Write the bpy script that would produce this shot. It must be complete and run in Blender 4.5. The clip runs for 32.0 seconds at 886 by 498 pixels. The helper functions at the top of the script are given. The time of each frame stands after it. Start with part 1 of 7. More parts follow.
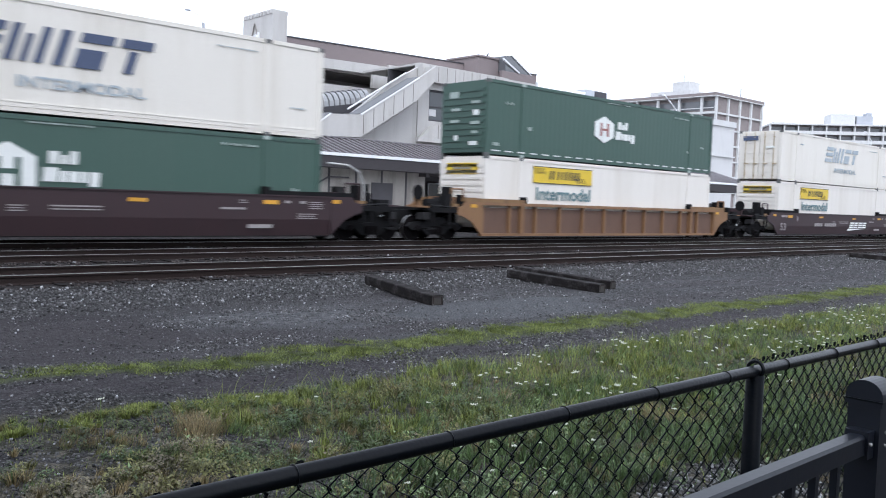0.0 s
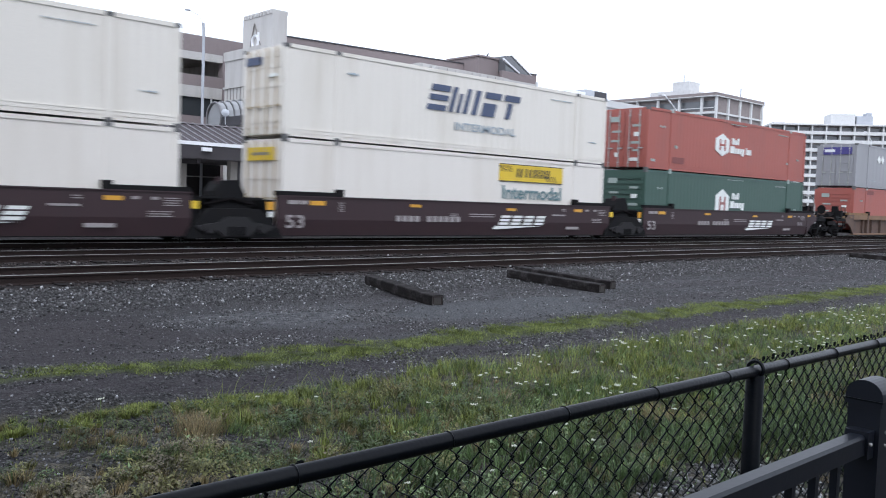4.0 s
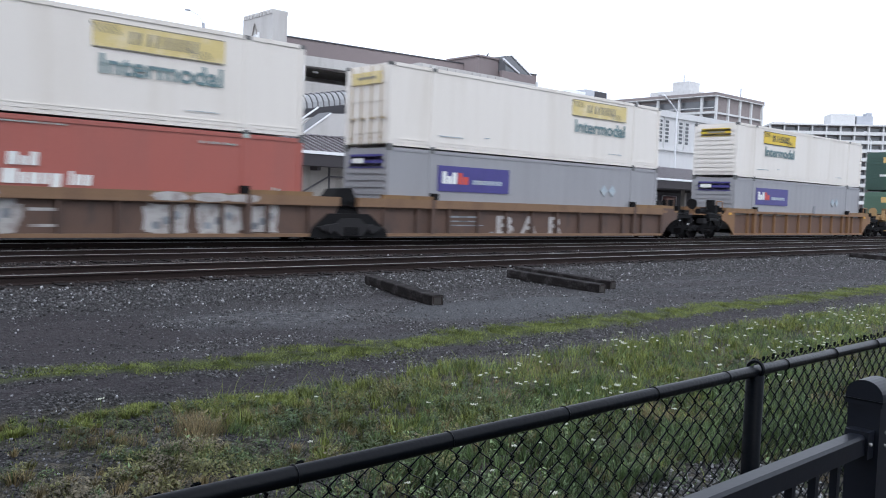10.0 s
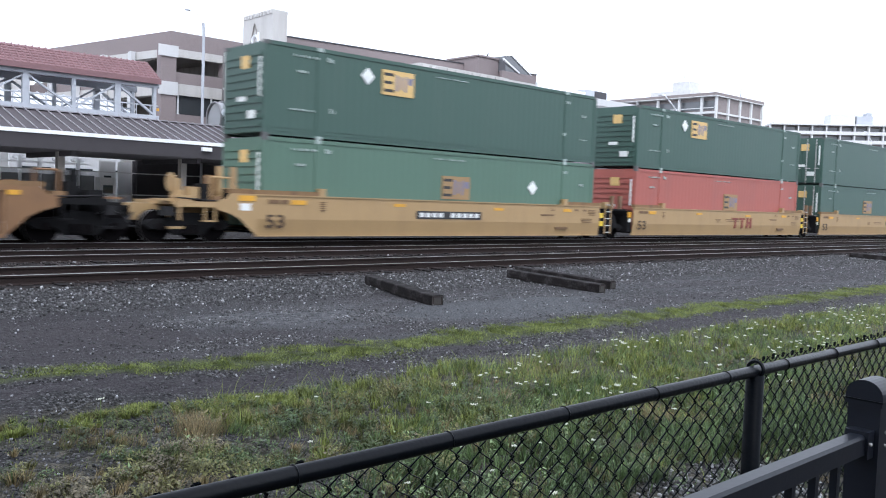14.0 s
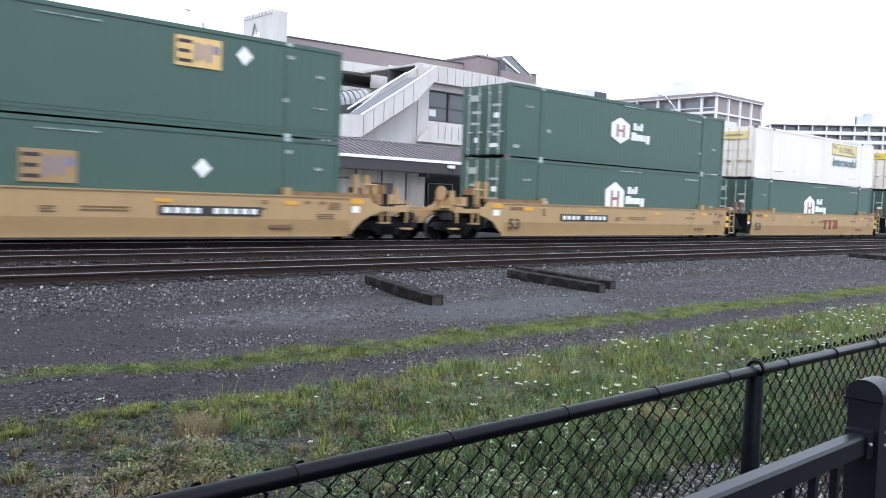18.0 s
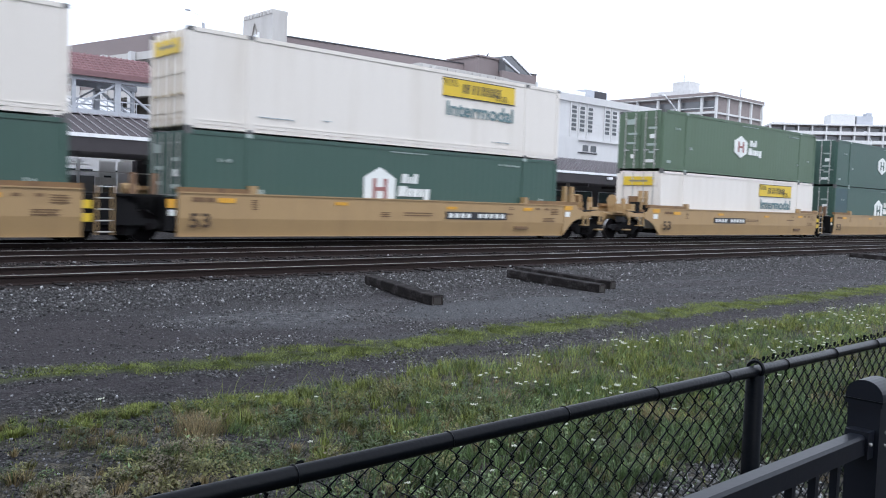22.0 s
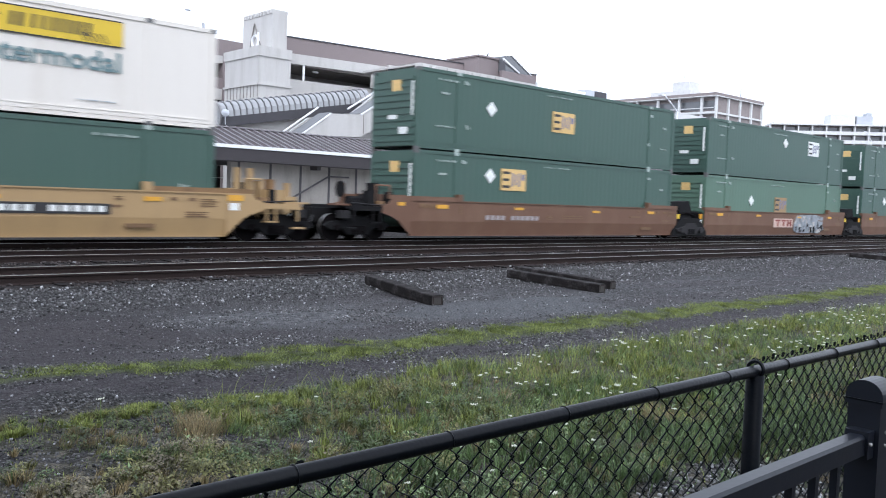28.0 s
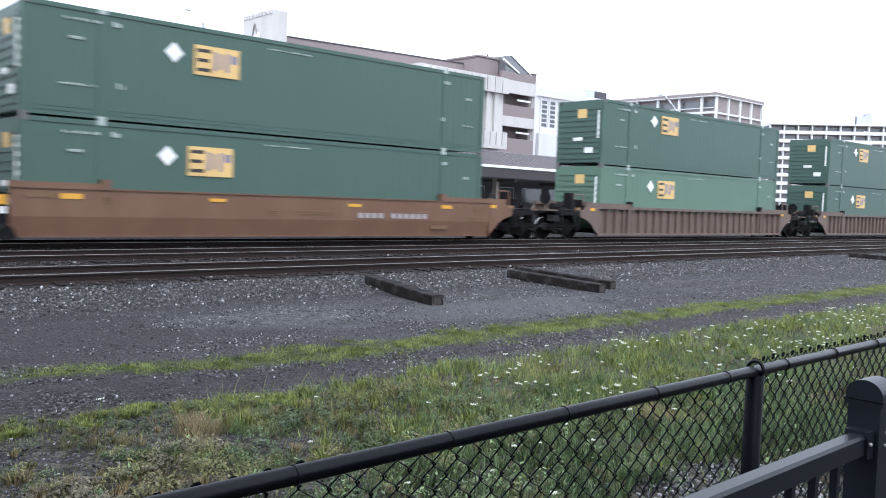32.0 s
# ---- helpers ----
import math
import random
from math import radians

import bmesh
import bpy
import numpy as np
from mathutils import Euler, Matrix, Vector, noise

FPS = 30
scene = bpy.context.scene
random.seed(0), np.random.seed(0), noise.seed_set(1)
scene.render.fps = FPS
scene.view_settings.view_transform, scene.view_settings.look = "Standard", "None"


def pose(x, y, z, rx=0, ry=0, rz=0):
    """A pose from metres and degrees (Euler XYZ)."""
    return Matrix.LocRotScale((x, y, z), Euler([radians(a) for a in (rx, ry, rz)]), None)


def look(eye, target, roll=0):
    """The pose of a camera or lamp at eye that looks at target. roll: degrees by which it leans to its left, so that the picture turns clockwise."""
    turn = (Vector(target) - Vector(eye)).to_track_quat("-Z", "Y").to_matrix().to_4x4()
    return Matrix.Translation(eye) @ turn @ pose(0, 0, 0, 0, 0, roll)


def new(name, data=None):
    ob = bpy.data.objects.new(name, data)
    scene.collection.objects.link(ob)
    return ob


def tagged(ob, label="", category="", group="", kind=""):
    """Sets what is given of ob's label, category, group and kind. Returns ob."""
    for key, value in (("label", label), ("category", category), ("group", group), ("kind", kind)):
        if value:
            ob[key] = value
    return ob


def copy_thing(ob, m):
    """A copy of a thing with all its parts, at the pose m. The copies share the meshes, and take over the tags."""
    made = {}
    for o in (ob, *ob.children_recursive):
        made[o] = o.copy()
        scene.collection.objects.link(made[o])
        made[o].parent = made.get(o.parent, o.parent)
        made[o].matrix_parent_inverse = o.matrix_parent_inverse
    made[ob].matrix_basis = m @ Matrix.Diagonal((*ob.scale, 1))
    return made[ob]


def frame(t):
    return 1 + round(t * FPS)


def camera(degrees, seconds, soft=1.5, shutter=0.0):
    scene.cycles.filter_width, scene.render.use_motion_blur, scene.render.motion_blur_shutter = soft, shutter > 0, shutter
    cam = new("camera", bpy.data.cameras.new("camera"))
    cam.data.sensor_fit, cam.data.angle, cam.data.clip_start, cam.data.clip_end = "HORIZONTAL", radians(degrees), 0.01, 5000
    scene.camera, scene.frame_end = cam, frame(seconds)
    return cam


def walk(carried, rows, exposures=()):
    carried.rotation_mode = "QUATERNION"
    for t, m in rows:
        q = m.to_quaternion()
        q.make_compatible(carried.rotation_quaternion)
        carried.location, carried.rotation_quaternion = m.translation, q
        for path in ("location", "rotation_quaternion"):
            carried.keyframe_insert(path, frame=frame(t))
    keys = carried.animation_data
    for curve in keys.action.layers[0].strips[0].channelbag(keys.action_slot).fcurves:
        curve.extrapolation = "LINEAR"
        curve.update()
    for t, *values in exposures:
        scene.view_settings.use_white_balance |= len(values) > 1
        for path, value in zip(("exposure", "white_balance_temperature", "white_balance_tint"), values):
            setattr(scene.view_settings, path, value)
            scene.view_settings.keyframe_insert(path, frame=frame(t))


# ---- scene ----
cam = camera(55.94, 32.0, soft=1.0, shutter=0.45)
EYE = (0.0, 0.0, 1.8)
YAW, PITCH, ROLL = radians(42.17), radians(-3.356), 2.035
AIM = (EYE[0] + math.sin(YAW) * math.cos(PITCH), EYE[1] + math.cos(YAW) * math.cos(PITCH), EYE[2] + math.sin(PITCH))
# the automatic exposure follows the brightness of the passing boxes
STOPS = ((0, 0.59), (1, 0.64), (2, 0.53), (3, 0.29), (4.5, 0.54), (6, 0.83), (7, 0.85), (8, 0.69), (9, 0.59), (10, 0.37), (11, 0.35), (12, 0.47), (13, 0.53), (14, 0.81), (15.5, 0.89), (17, 0.92), (18, 0.92), (19, 0.79), (20, 0.74), (21, 0.48), (22, 0.51), (23, 0.48), (24, 0.48), (25, 0.62), (26.5, 0.74), (28, 0.79), (29, 1.02), (30, 1.09), (31, 1.09), (32, 1.07))
walk(cam, [(0.0, look(EYE, AIM, ROLL)), (32.0, look(EYE, AIM, ROLL))], exposures=[(t, s, 6010, 11) for t, s in STOPS])

# ---- light: bright overcast ----
world = bpy.data.worlds.new("sky")
scene.world = world
world.use_nodes = True
wn, wl = world.node_tree.nodes, world.node_tree.links
sky = wn.new("ShaderNodeTexSky")
sky.sky_type, sky.sun_disc = "NISHITA", False
sky.sun_elevation, sky.sun_rotation = radians(50), radians(215)
sky.air_density, sky.dust_density, sky.ozone_density = 1.0, 6.0, 0.4
soften = wn.new("ShaderNodeHueSaturation")
soften.inputs["Saturation"].default_value = 0.28
wl.new(sky.outputs[0], soften.inputs["Color"])
cloud = wn.new("ShaderNodeMix")
cloud.data_type = "RGBA"
cloud.inputs[0].default_value = 0.8
cloud.inputs[7].default_value = (8.3, 8.75, 9.55, 1)
wl.new(soften.outputs[0], cloud.inputs[6])
wl.new(cloud.outputs[2], wn["Background"].inputs["Color"])
wn["Background"].inputs["Strength"].default_value = 0.14
sun = new("sun", bpy.data.lights.new("sun", "SUN"))
sun.data.energy, sun.data.angle, sun.data.color = 0.7, radians(28), (1.0, 0.98, 0.95)
SUN_HIGH, SUN_ROUND = radians(50), radians(215)
sun.matrix_world = look((0, 0, 0), (-math.sin(SUN_ROUND) * math.cos(SUN_HIGH), -math.cos(SUN_ROUND) * math.cos(SUN_HIGH), -math.sin(SUN_HIGH)))


# ---- building blocks ----
def bx(bm, x0, x1, y0, y1, z0, z1):
    v = [bm.verts.new(p) for p in ((x0, y0, z0), (x1, y0, z0), (x1, y1, z0), (x0, y1, z0), (x0, y0, z1), (x1, y0, z1), (x1, y1, z1), (x0, y1, z1))]
    for f in ((3, 2, 1, 0), (4, 5, 6, 7), (0, 1, 5, 4), (1, 2, 6, 5), (2, 3, 7, 6), (3, 0, 4, 7)):
        bm.faces.new([v[i] for i in f])


def boxes(*rows):
    bm = bmesh.new()
    for r in rows:
        bx(bm, *r)
    return bm


def prism(bm, outline, a, b, axis="y"):
    """Extrudes an outline from a to b: (x, z) along y, (y, z) along x, or (x, y) along z."""
    def place(p, s):
        return (p[0], s, p[1]) if axis == "y" else (s, p[0], p[1]) if axis == "x" else (p[0], p[1], s)
    lo, hi = [bm.verts.new(place(p, a)) for p in outline], [bm.verts.new(place(p, b)) for p in outline]
    n = len(outline)
    bm.faces.new(lo), bm.faces.new(hi[::-1])
    for i in range(n):
        bm.faces.new((lo[i], hi[i], hi[(i + 1) % n], lo[(i + 1) % n]))
    bmesh.ops.recalc_face_normals(bm, faces=bm.faces[:])
    return bm


def prisms(*rows):
    bm = bmesh.new()
    for r in rows:
        prism(bm, *r)
    return bm


def tube(bm, p, q, r, n=8):
    p, q = Vector(p), Vector(q)
    turn = (q - p).to_track_quat("Z", "Y")
    rings = [[bm.verts.new(c + turn @ Vector((r * math.cos(2 * math.pi * i / n), r * math.sin(2 * math.pi * i / n), 0))) for i in range(n)] for c in (p, q)]
    for i in range(n):
        bm.faces.new((rings[0][i], rings[0][(i + 1) % n], rings[1][(i + 1) % n], rings[1][i]))
    bm.faces.new(rings[0][::-1]), bm.faces.new(rings[1])
    return bm


def tubes(rows, r, n=8):
    bm = bmesh.new()
    for p, q in rows:
        tube(bm, p, q, r, n)
    return bm


def as_mesh(bm, name, material, smooth=False):
    me = bpy.data.meshes.new(name)
    bm.to_mesh(me)
    bm.free()
    me.materials.append(material)
    if smooth:
        me.polygons.foreach_set("use_smooth", [True] * len(me.polygons))
    return me


def part(name, bm, material, parent, label="", at=None, smooth=False):
    ob = new(name, as_mesh(bm, name, material, smooth))
    ob.parent = parent
    if at is not None:
        ob.matrix_basis = at
    return tagged(ob, label)


def piece(name, me, parent, at=None):
    ob = new(name, me)
    ob.parent = parent
    if at is not None:
        ob.matrix_basis = at
    return ob


def thing(name, label, category, group="", kind="", at=None):
    ob = new(name)
    ob.empty_display_size = 0.2
    if at is not None:
        ob.matrix_basis = at
    return tagged(ob, label, category, group, kind)


def raw_mesh(name, verts, faces, material):
    me = bpy.data.meshes.new(name)
    me.from_pydata(verts, [], faces)
    me.materials.append(material)
    return me


def words(text, height, material):
    """Letters as a thin mesh in the xz plane, facing -y, with the lower left corner at the origin."""
    cu = bpy.data.curves.new("letters", "FONT")
    cu.body, cu.size, cu.extrude = text, height / 0.72, 0.004
    cu.offset = height * 0.028
    ob = bpy.data.objects.new("letters", cu)
    scene.collection.objects.link(ob)
    bpy.context.view_layer.update()
    me = bpy.data.meshes.new_from_object(ob.evaluated_get(bpy.context.evaluated_depsgraph_get()))
    bpy.data.objects.remove(ob)
    me.transform(Matrix.Rotation(radians(90), 4, "X"))
    me.materials.clear()
    me.materials.append(material)
    return me


# ---- materials ----
def paint(name, col, rough=0.6, metal=0.0, var=0.18, scale=1.5, bump=0.15, fine=60.0, dirt=None, dirt_amount=0.35, streak=1.0, island=False, each=0.0, spec=0.5):
    """A surface with broad stains, fine grain and relief; streak stretches the stains downwards."""
    m = bpy.data.materials.new(name)
    m.use_nodes = True
    n, l = m.node_tree.nodes, m.node_tree.links
    b = n["Principled BSDF"]
    b.inputs["Roughness"].default_value, b.inputs["Metallic"].default_value = rough, metal
    b.inputs["Specular IOR Level"].default_value = spec
    tc = n.new("ShaderNodeTexCoord")
    mp = n.new("ShaderNodeMapping")
    mp.inputs["Scale"].default_value = (1, 1, 1.0 / streak)
    l.new(tc.outputs["Object"], mp.inputs["Vector"])
    big = n.new("ShaderNodeTexNoise")
    big.inputs["Scale"].default_value, big.inputs["Detail"].default_value = scale, 6
    l.new(mp.outputs[0], big.inputs["Vector"])
    small = n.new("ShaderNodeTexNoise")
    small.inputs["Scale"].default_value, small.inputs["Detail"].default_value = fine, 4
    l.new(tc.outputs["Object"], small.inputs["Vector"])
    ramp = n.new("ShaderNodeMapRange")
    ramp.inputs[1].default_value, ramp.inputs[2].default_value = 0.48, 0.78
    ramp.inputs[4].default_value = dirt_amount
    l.new(big.outputs[0], ramp.inputs[0])
    mix = n.new("ShaderNodeMix")
    mix.data_type = "RGBA"
    mix.inputs[6].default_value = (*col, 1)
    d = dirt or tuple(c * 0.55 for c in col)
    mix.inputs[7].default_value = (*d, 1)
    l.new(ramp.outputs[0], mix.inputs[0])
    val = n.new("ShaderNodeMapRange")
    val.inputs[1].default_value, val.inputs[2].default_value = 0.3, 0.7
    val.inputs[3].default_value, val.inputs[4].default_value = 1 - var, 1 + var
    l.new(small.outputs[0], val.inputs[0])
    hsv = n.new("ShaderNodeHueSaturation")
    l.new(mix.outputs[2], hsv.inputs["Color"])
    last = val.outputs[0]
    if island or each:
        rnd = n.new("ShaderNodeNewGeometry") if island else n.new("ShaderNodeObjectInfo")
        r2 = n.new("ShaderNodeMapRange")
        e = each or 0.3
        r2.inputs[3].default_value, r2.inputs[4].default_value = 1 - e, 1 + e
        l.new(rnd.outputs["Random Per Island" if island else "Random"], r2.inputs[0])
        mul = n.new("ShaderNodeMath")
        mul.operation = "MULTIPLY"
        l.new(last, mul.inputs[0]), l.new(r2.outputs[0], mul.inputs[1])
        last = mul.outputs[0]
    l.new(last, hsv.inputs["Value"])
    l.new(hsv.outputs[0], b.inputs["Base Color"])
    if bump:
        bp = n.new("ShaderNodeBump")
        bp.inputs["Strength"].default_value, bp.inputs["Distance"].default_value = bump, 0.01
        l.new(small.outputs[0], bp.inputs["Height"])
        l.new(bp.outputs[0], b.inputs["Normal"])
    return m


def glass(name, tint=(0.05, 0.06, 0.07), rough=0.06):
    m = bpy.data.materials.new(name)
    m.use_nodes = True
    b = m.node_tree.nodes["Principled BSDF"]
    b.inputs["Base Color"].default_value = (*tint, 1)
    b.inputs["Roughness"].default_value = rough
    b.inputs["Specular IOR Level"].default_value = 0.8
    return m


M_GREEN = paint("green container paint", (0.040, 0.085, 0.067), 0.5, dirt=(0.049, 0.090, 0.072), streak=5, scale=1.2, var=0.08, dirt_amount=0.5)
M_GREEN_PALE = paint("faded green container paint", (0.082, 0.150, 0.109), 0.55, dirt=(0.076, 0.132, 0.096), streak=5, scale=1.2, var=0.08, dirt_amount=0.5)
M_OLIVE = paint("olive green container paint", (0.085, 0.135, 0.085), 0.55, dirt=(0.07, 0.11, 0.06), streak=5, scale=1.2, var=0.08, dirt_amount=0.5)
M_RED = paint("red container paint", (0.335, 0.095, 0.074), 0.55, dirt=(0.27, 0.095, 0.08), streak=5, scale=1.2, var=0.08, dirt_amount=0.6)
M_WHITE = paint("white container paint", (0.70, 0.662, 0.61), 0.5, dirt=(0.55, 0.50, 0.43), streak=8, scale=1.0, var=0.04, dirt_amount=0.5)
M_SWIFT = paint("weathered white container paint", (0.71, 0.675, 0.615), 0.5, dirt=(0.55, 0.505, 0.43), streak=9, scale=1.3, var=0.06, dirt_amount=0.6)
M_GREY = paint("grey container paint", (0.275, 0.276, 0.290), 0.45, dirt=(0.23, 0.229, 0.24), streak=7, scale=1.2, var=0.06, dirt_amount=0.5)
M_CAST = paint("corner casting steel", (0.10, 0.10, 0.10), 0.6, dirt=(0.16, 0.09, 0.05))
M_BARS = paint("galvanised lock bars", (0.45, 0.45, 0.44), 0.45, 0.5, dirt=(0.28, 0.2, 0.14))
M_RUSTBAR = paint("rusty lock bars", (0.46, 0.38, 0.26), 0.6, 0.2, dirt=(0.2, 0.1, 0.05))
M_SMALL = paint("dim stencil paint", (0.33, 0.39, 0.365), 0.6, var=0.2)
M_EMBLEM = paint("dull red emblem", (0.30, 0.13, 0.12), 0.6)
M_MARK = paint("white marking", (0.72, 0.74, 0.72), 0.6, var=0.12)
M_FADED = paint("faded blue marking", (0.33, 0.39, 0.44), 0.6, var=0.2, dirt=(0.5, 0.5, 0.48), dirt_amount=0.8, scale=4)
M_NAVY = paint("navy marking", (0.055, 0.075, 0.14), 0.5)
M_TEAL = paint("dark teal lettering", (0.12, 0.20, 0.215), 0.5)
M_YELLOW = paint("yellow sign film", (0.64, 0.45, 0.025), 0.45, var=0.05)
M_PALEYELLOW = paint("sun bleached yellow sign film", (0.60, 0.49, 0.21), 0.55, var=0.12, dirt=(0.68, 0.60, 0.42), dirt_amount=0.9, scale=2)
M_PALETEXT = paint("bleached black lettering", (0.22, 0.20, 0.15), 0.6, var=0.2, dirt=(0.45, 0.40, 0.28), dirt_amount=0.8, scale=3)
M_STENCIL = paint("brown stencil paint", (0.15, 0.085, 0.04), 0.6, var=0.2)
M_DARKSTENCIL = paint("dark brown stencil paint", (0.055, 0.032, 0.016), 0.6, var=0.2)
M_DIMMARK = paint("dusty white lettering", (0.30, 0.275, 0.275), 0.65, var=0.25, dirt=(0.16, 0.13, 0.135), dirt_amount=0.7, scale=4)
M_GUIDE = paint("rust stained guide steel", (0.20, 0.115, 0.05), 0.7, dirt=(0.09, 0.05, 0.03), streak=2, var=0.2, dirt_amount=0.8, scale=3)
M_BLACK = paint("black marking", (0.02, 0.02, 0.022), 0.5)
M_PURPLE = paint("violet sign film", (0.05, 0.042, 0.20), 0.4, var=0.05)
M_CRIMSON = paint("orange red marking", (0.55, 0.07, 0.05), 0.5)
M_TANSIGN = paint("pale yellow sign film", (0.62, 0.42, 0.16), 0.5)
M_BLUE = paint("blue marking", (0.155, 0.16, 0.25), 0.5)
M_MAROON = paint("maroon wagon paint", (0.028, 0.0115, 0.0145), 0.6, dirt=(0.018, 0.0115, 0.014), streak=3, var=0.15)
M_TTX = paint("ochre yellow wagon paint", (0.355, 0.237, 0.112), 0.55, dirt=(0.275, 0.18, 0.092), streak=3, var=0.08, dirt_amount=0.55)
M_TTXLOW = paint("dusty ochre wagon paint", (0.295, 0.193, 0.090), 0.6, dirt=(0.25, 0.155, 0.078), streak=3, var=0.1, dirt_amount=0.6)
M_BROWN = paint("brown wagon paint", (0.124, 0.062, 0.036), 0.65, dirt=(0.160, 0.092, 0.055), streak=2, scale=0.9, var=0.12, dirt_amount=0.9)
M_TAN = paint("rusty tan wagon paint", (0.185, 0.108, 0.058), 0.65, dirt=(0.13, 0.075, 0.045), streak=2, var=0.15, dirt_amount=0.8)
M_TANLOW = paint("dark brown wagon panel", (0.10, 0.060, 0.044), 0.7, dirt=(0.05, 0.038, 0.036), streak=2, var=0.18, dirt_amount=0.9, scale=2.5)
M_ORANGE = paint("rusty orange wagon paint", (0.205, 0.11, 0.05), 0.65, dirt=(0.12, 0.065, 0.04), streak=2, var=0.15, dirt_amount=0.8)
# rusty web, made darker than the ribs to hold their shadow
M_WEB = paint("rusty red brown web plate, rib shade included", (0.12, 0.068, 0.047), 0.7, dirt=(0.09, 0.05, 0.035), streak=2, var=0.15, dirt_amount=0.8)
M_RIBBED = paint("dull brown wagon paint", (0.12, 0.085, 0.07), 0.7, dirt=(0.075, 0.05, 0.04), streak=2, var=0.15, dirt_amount=0.8)
M_TRUCK = paint("grimy black bogie steel", (0.009, 0.009, 0.010), 0.85, dirt=(0.018, 0.015, 0.013), var=0.3, spec=0.15)
M_GRIME = paint("dusty black bogie steel", (0.0115, 0.0105, 0.012), 0.85, dirt=(0.009, 0.0085, 0.009), var=0.3, scale=4)
M_WHEEL = paint("dark wheel steel", (0.008, 0.007, 0.0075), 0.9, 0.0, spec=0.04)
M_TREAD = paint("bright wheel tread steel", (0.42, 0.41, 0.40), 0.35, 0.9)
M_GRAFFITI = paint("pale graffiti paint", (0.40, 0.385, 0.375), 0.6, dirt=(0.17, 0.13, 0.115), scale=3, dirt_amount=1.0)
M_GRAFBLUE = paint("grey blue graffiti paint", (0.24, 0.265, 0.29), 0.6, dirt=(0.035, 0.035, 0.042), scale=2.6, dirt_amount=1.0)
M_SIGNORANGE = paint("orange reflector film", (0.62, 0.32, 0.03), 0.45)
M_RAIL = paint("rusty rail steel", (0.026, 0.0185, 0.017), 0.75, 0.0, dirt=(0.034, 0.023, 0.021), var=0.2, spec=0.12)
M_RAILHEAD = paint("worn rail head", (0.58, 0.57, 0.56), 0.3, 0.9)
M_TIE = paint("creosoted timber", (0.011, 0.0095, 0.0095), 0.85, dirt=(0.022, 0.019, 0.018), var=0.3, streak=1, fine=40, bump=0.4, spec=0.08)
M_LOOSETIE = paint("weathered creosoted timber", (0.014, 0.012, 0.012), 0.85, dirt=(0.058, 0.054, 0.054), var=0.35, streak=1, scale=5, fine=40, bump=0.5, dirt_amount=0.9, spec=0.1)
M_TIEEND = paint("split timber end grain", (0.045, 0.04, 0.037), 0.85, var=0.3, fine=90)
M_FENCE = paint("black vinyl fence coating", (0.0028, 0.0040, 0.0062), 0.30, dirt=(0.007, 0.008, 0.0095), var=0.12, dirt_amount=0.6, scale=7, spec=0.15)
M_WIRE = paint("black vinyl fence wire", (0.0022, 0.0034, 0.0052), 0.4, var=0.1, spec=0.05)
M_ALU = paint("black powder coated aluminium", (0.007, 0.009, 0.0145), 0.38, var=0.05, dirt=(0.010, 0.012, 0.018), dirt_amount=0.3, spec=0.26, bump=0.03)


# ---- ground, one sheet to the horizon ----
def profile(y):
    return float(np.interp(y, [-5, 2, 6.3, 6.9, 7.4, 8.2, 9.0, 12.0, 12.5, 13.7, 14.1, 25.6, 32.0, 33.5, 60, 2600], [0, 0, 0.02, -0.03, 0.02, 0.03, 0.0, 0.02, 0.06, 0.14, 0.15, 0.15, 0.15, 0.30, 0.3, 0.0]))


def ground_at(x, y):
    rough = noise.noise((x * 0.7, y * 0.7, 0)) * 0.025 + noise.noise((x * 2.3, y * 2.3, 5)) * 0.012
    fade = 1.0 if 0 < y < 12.5 else 0.25
    return profile(y) + rough * fade


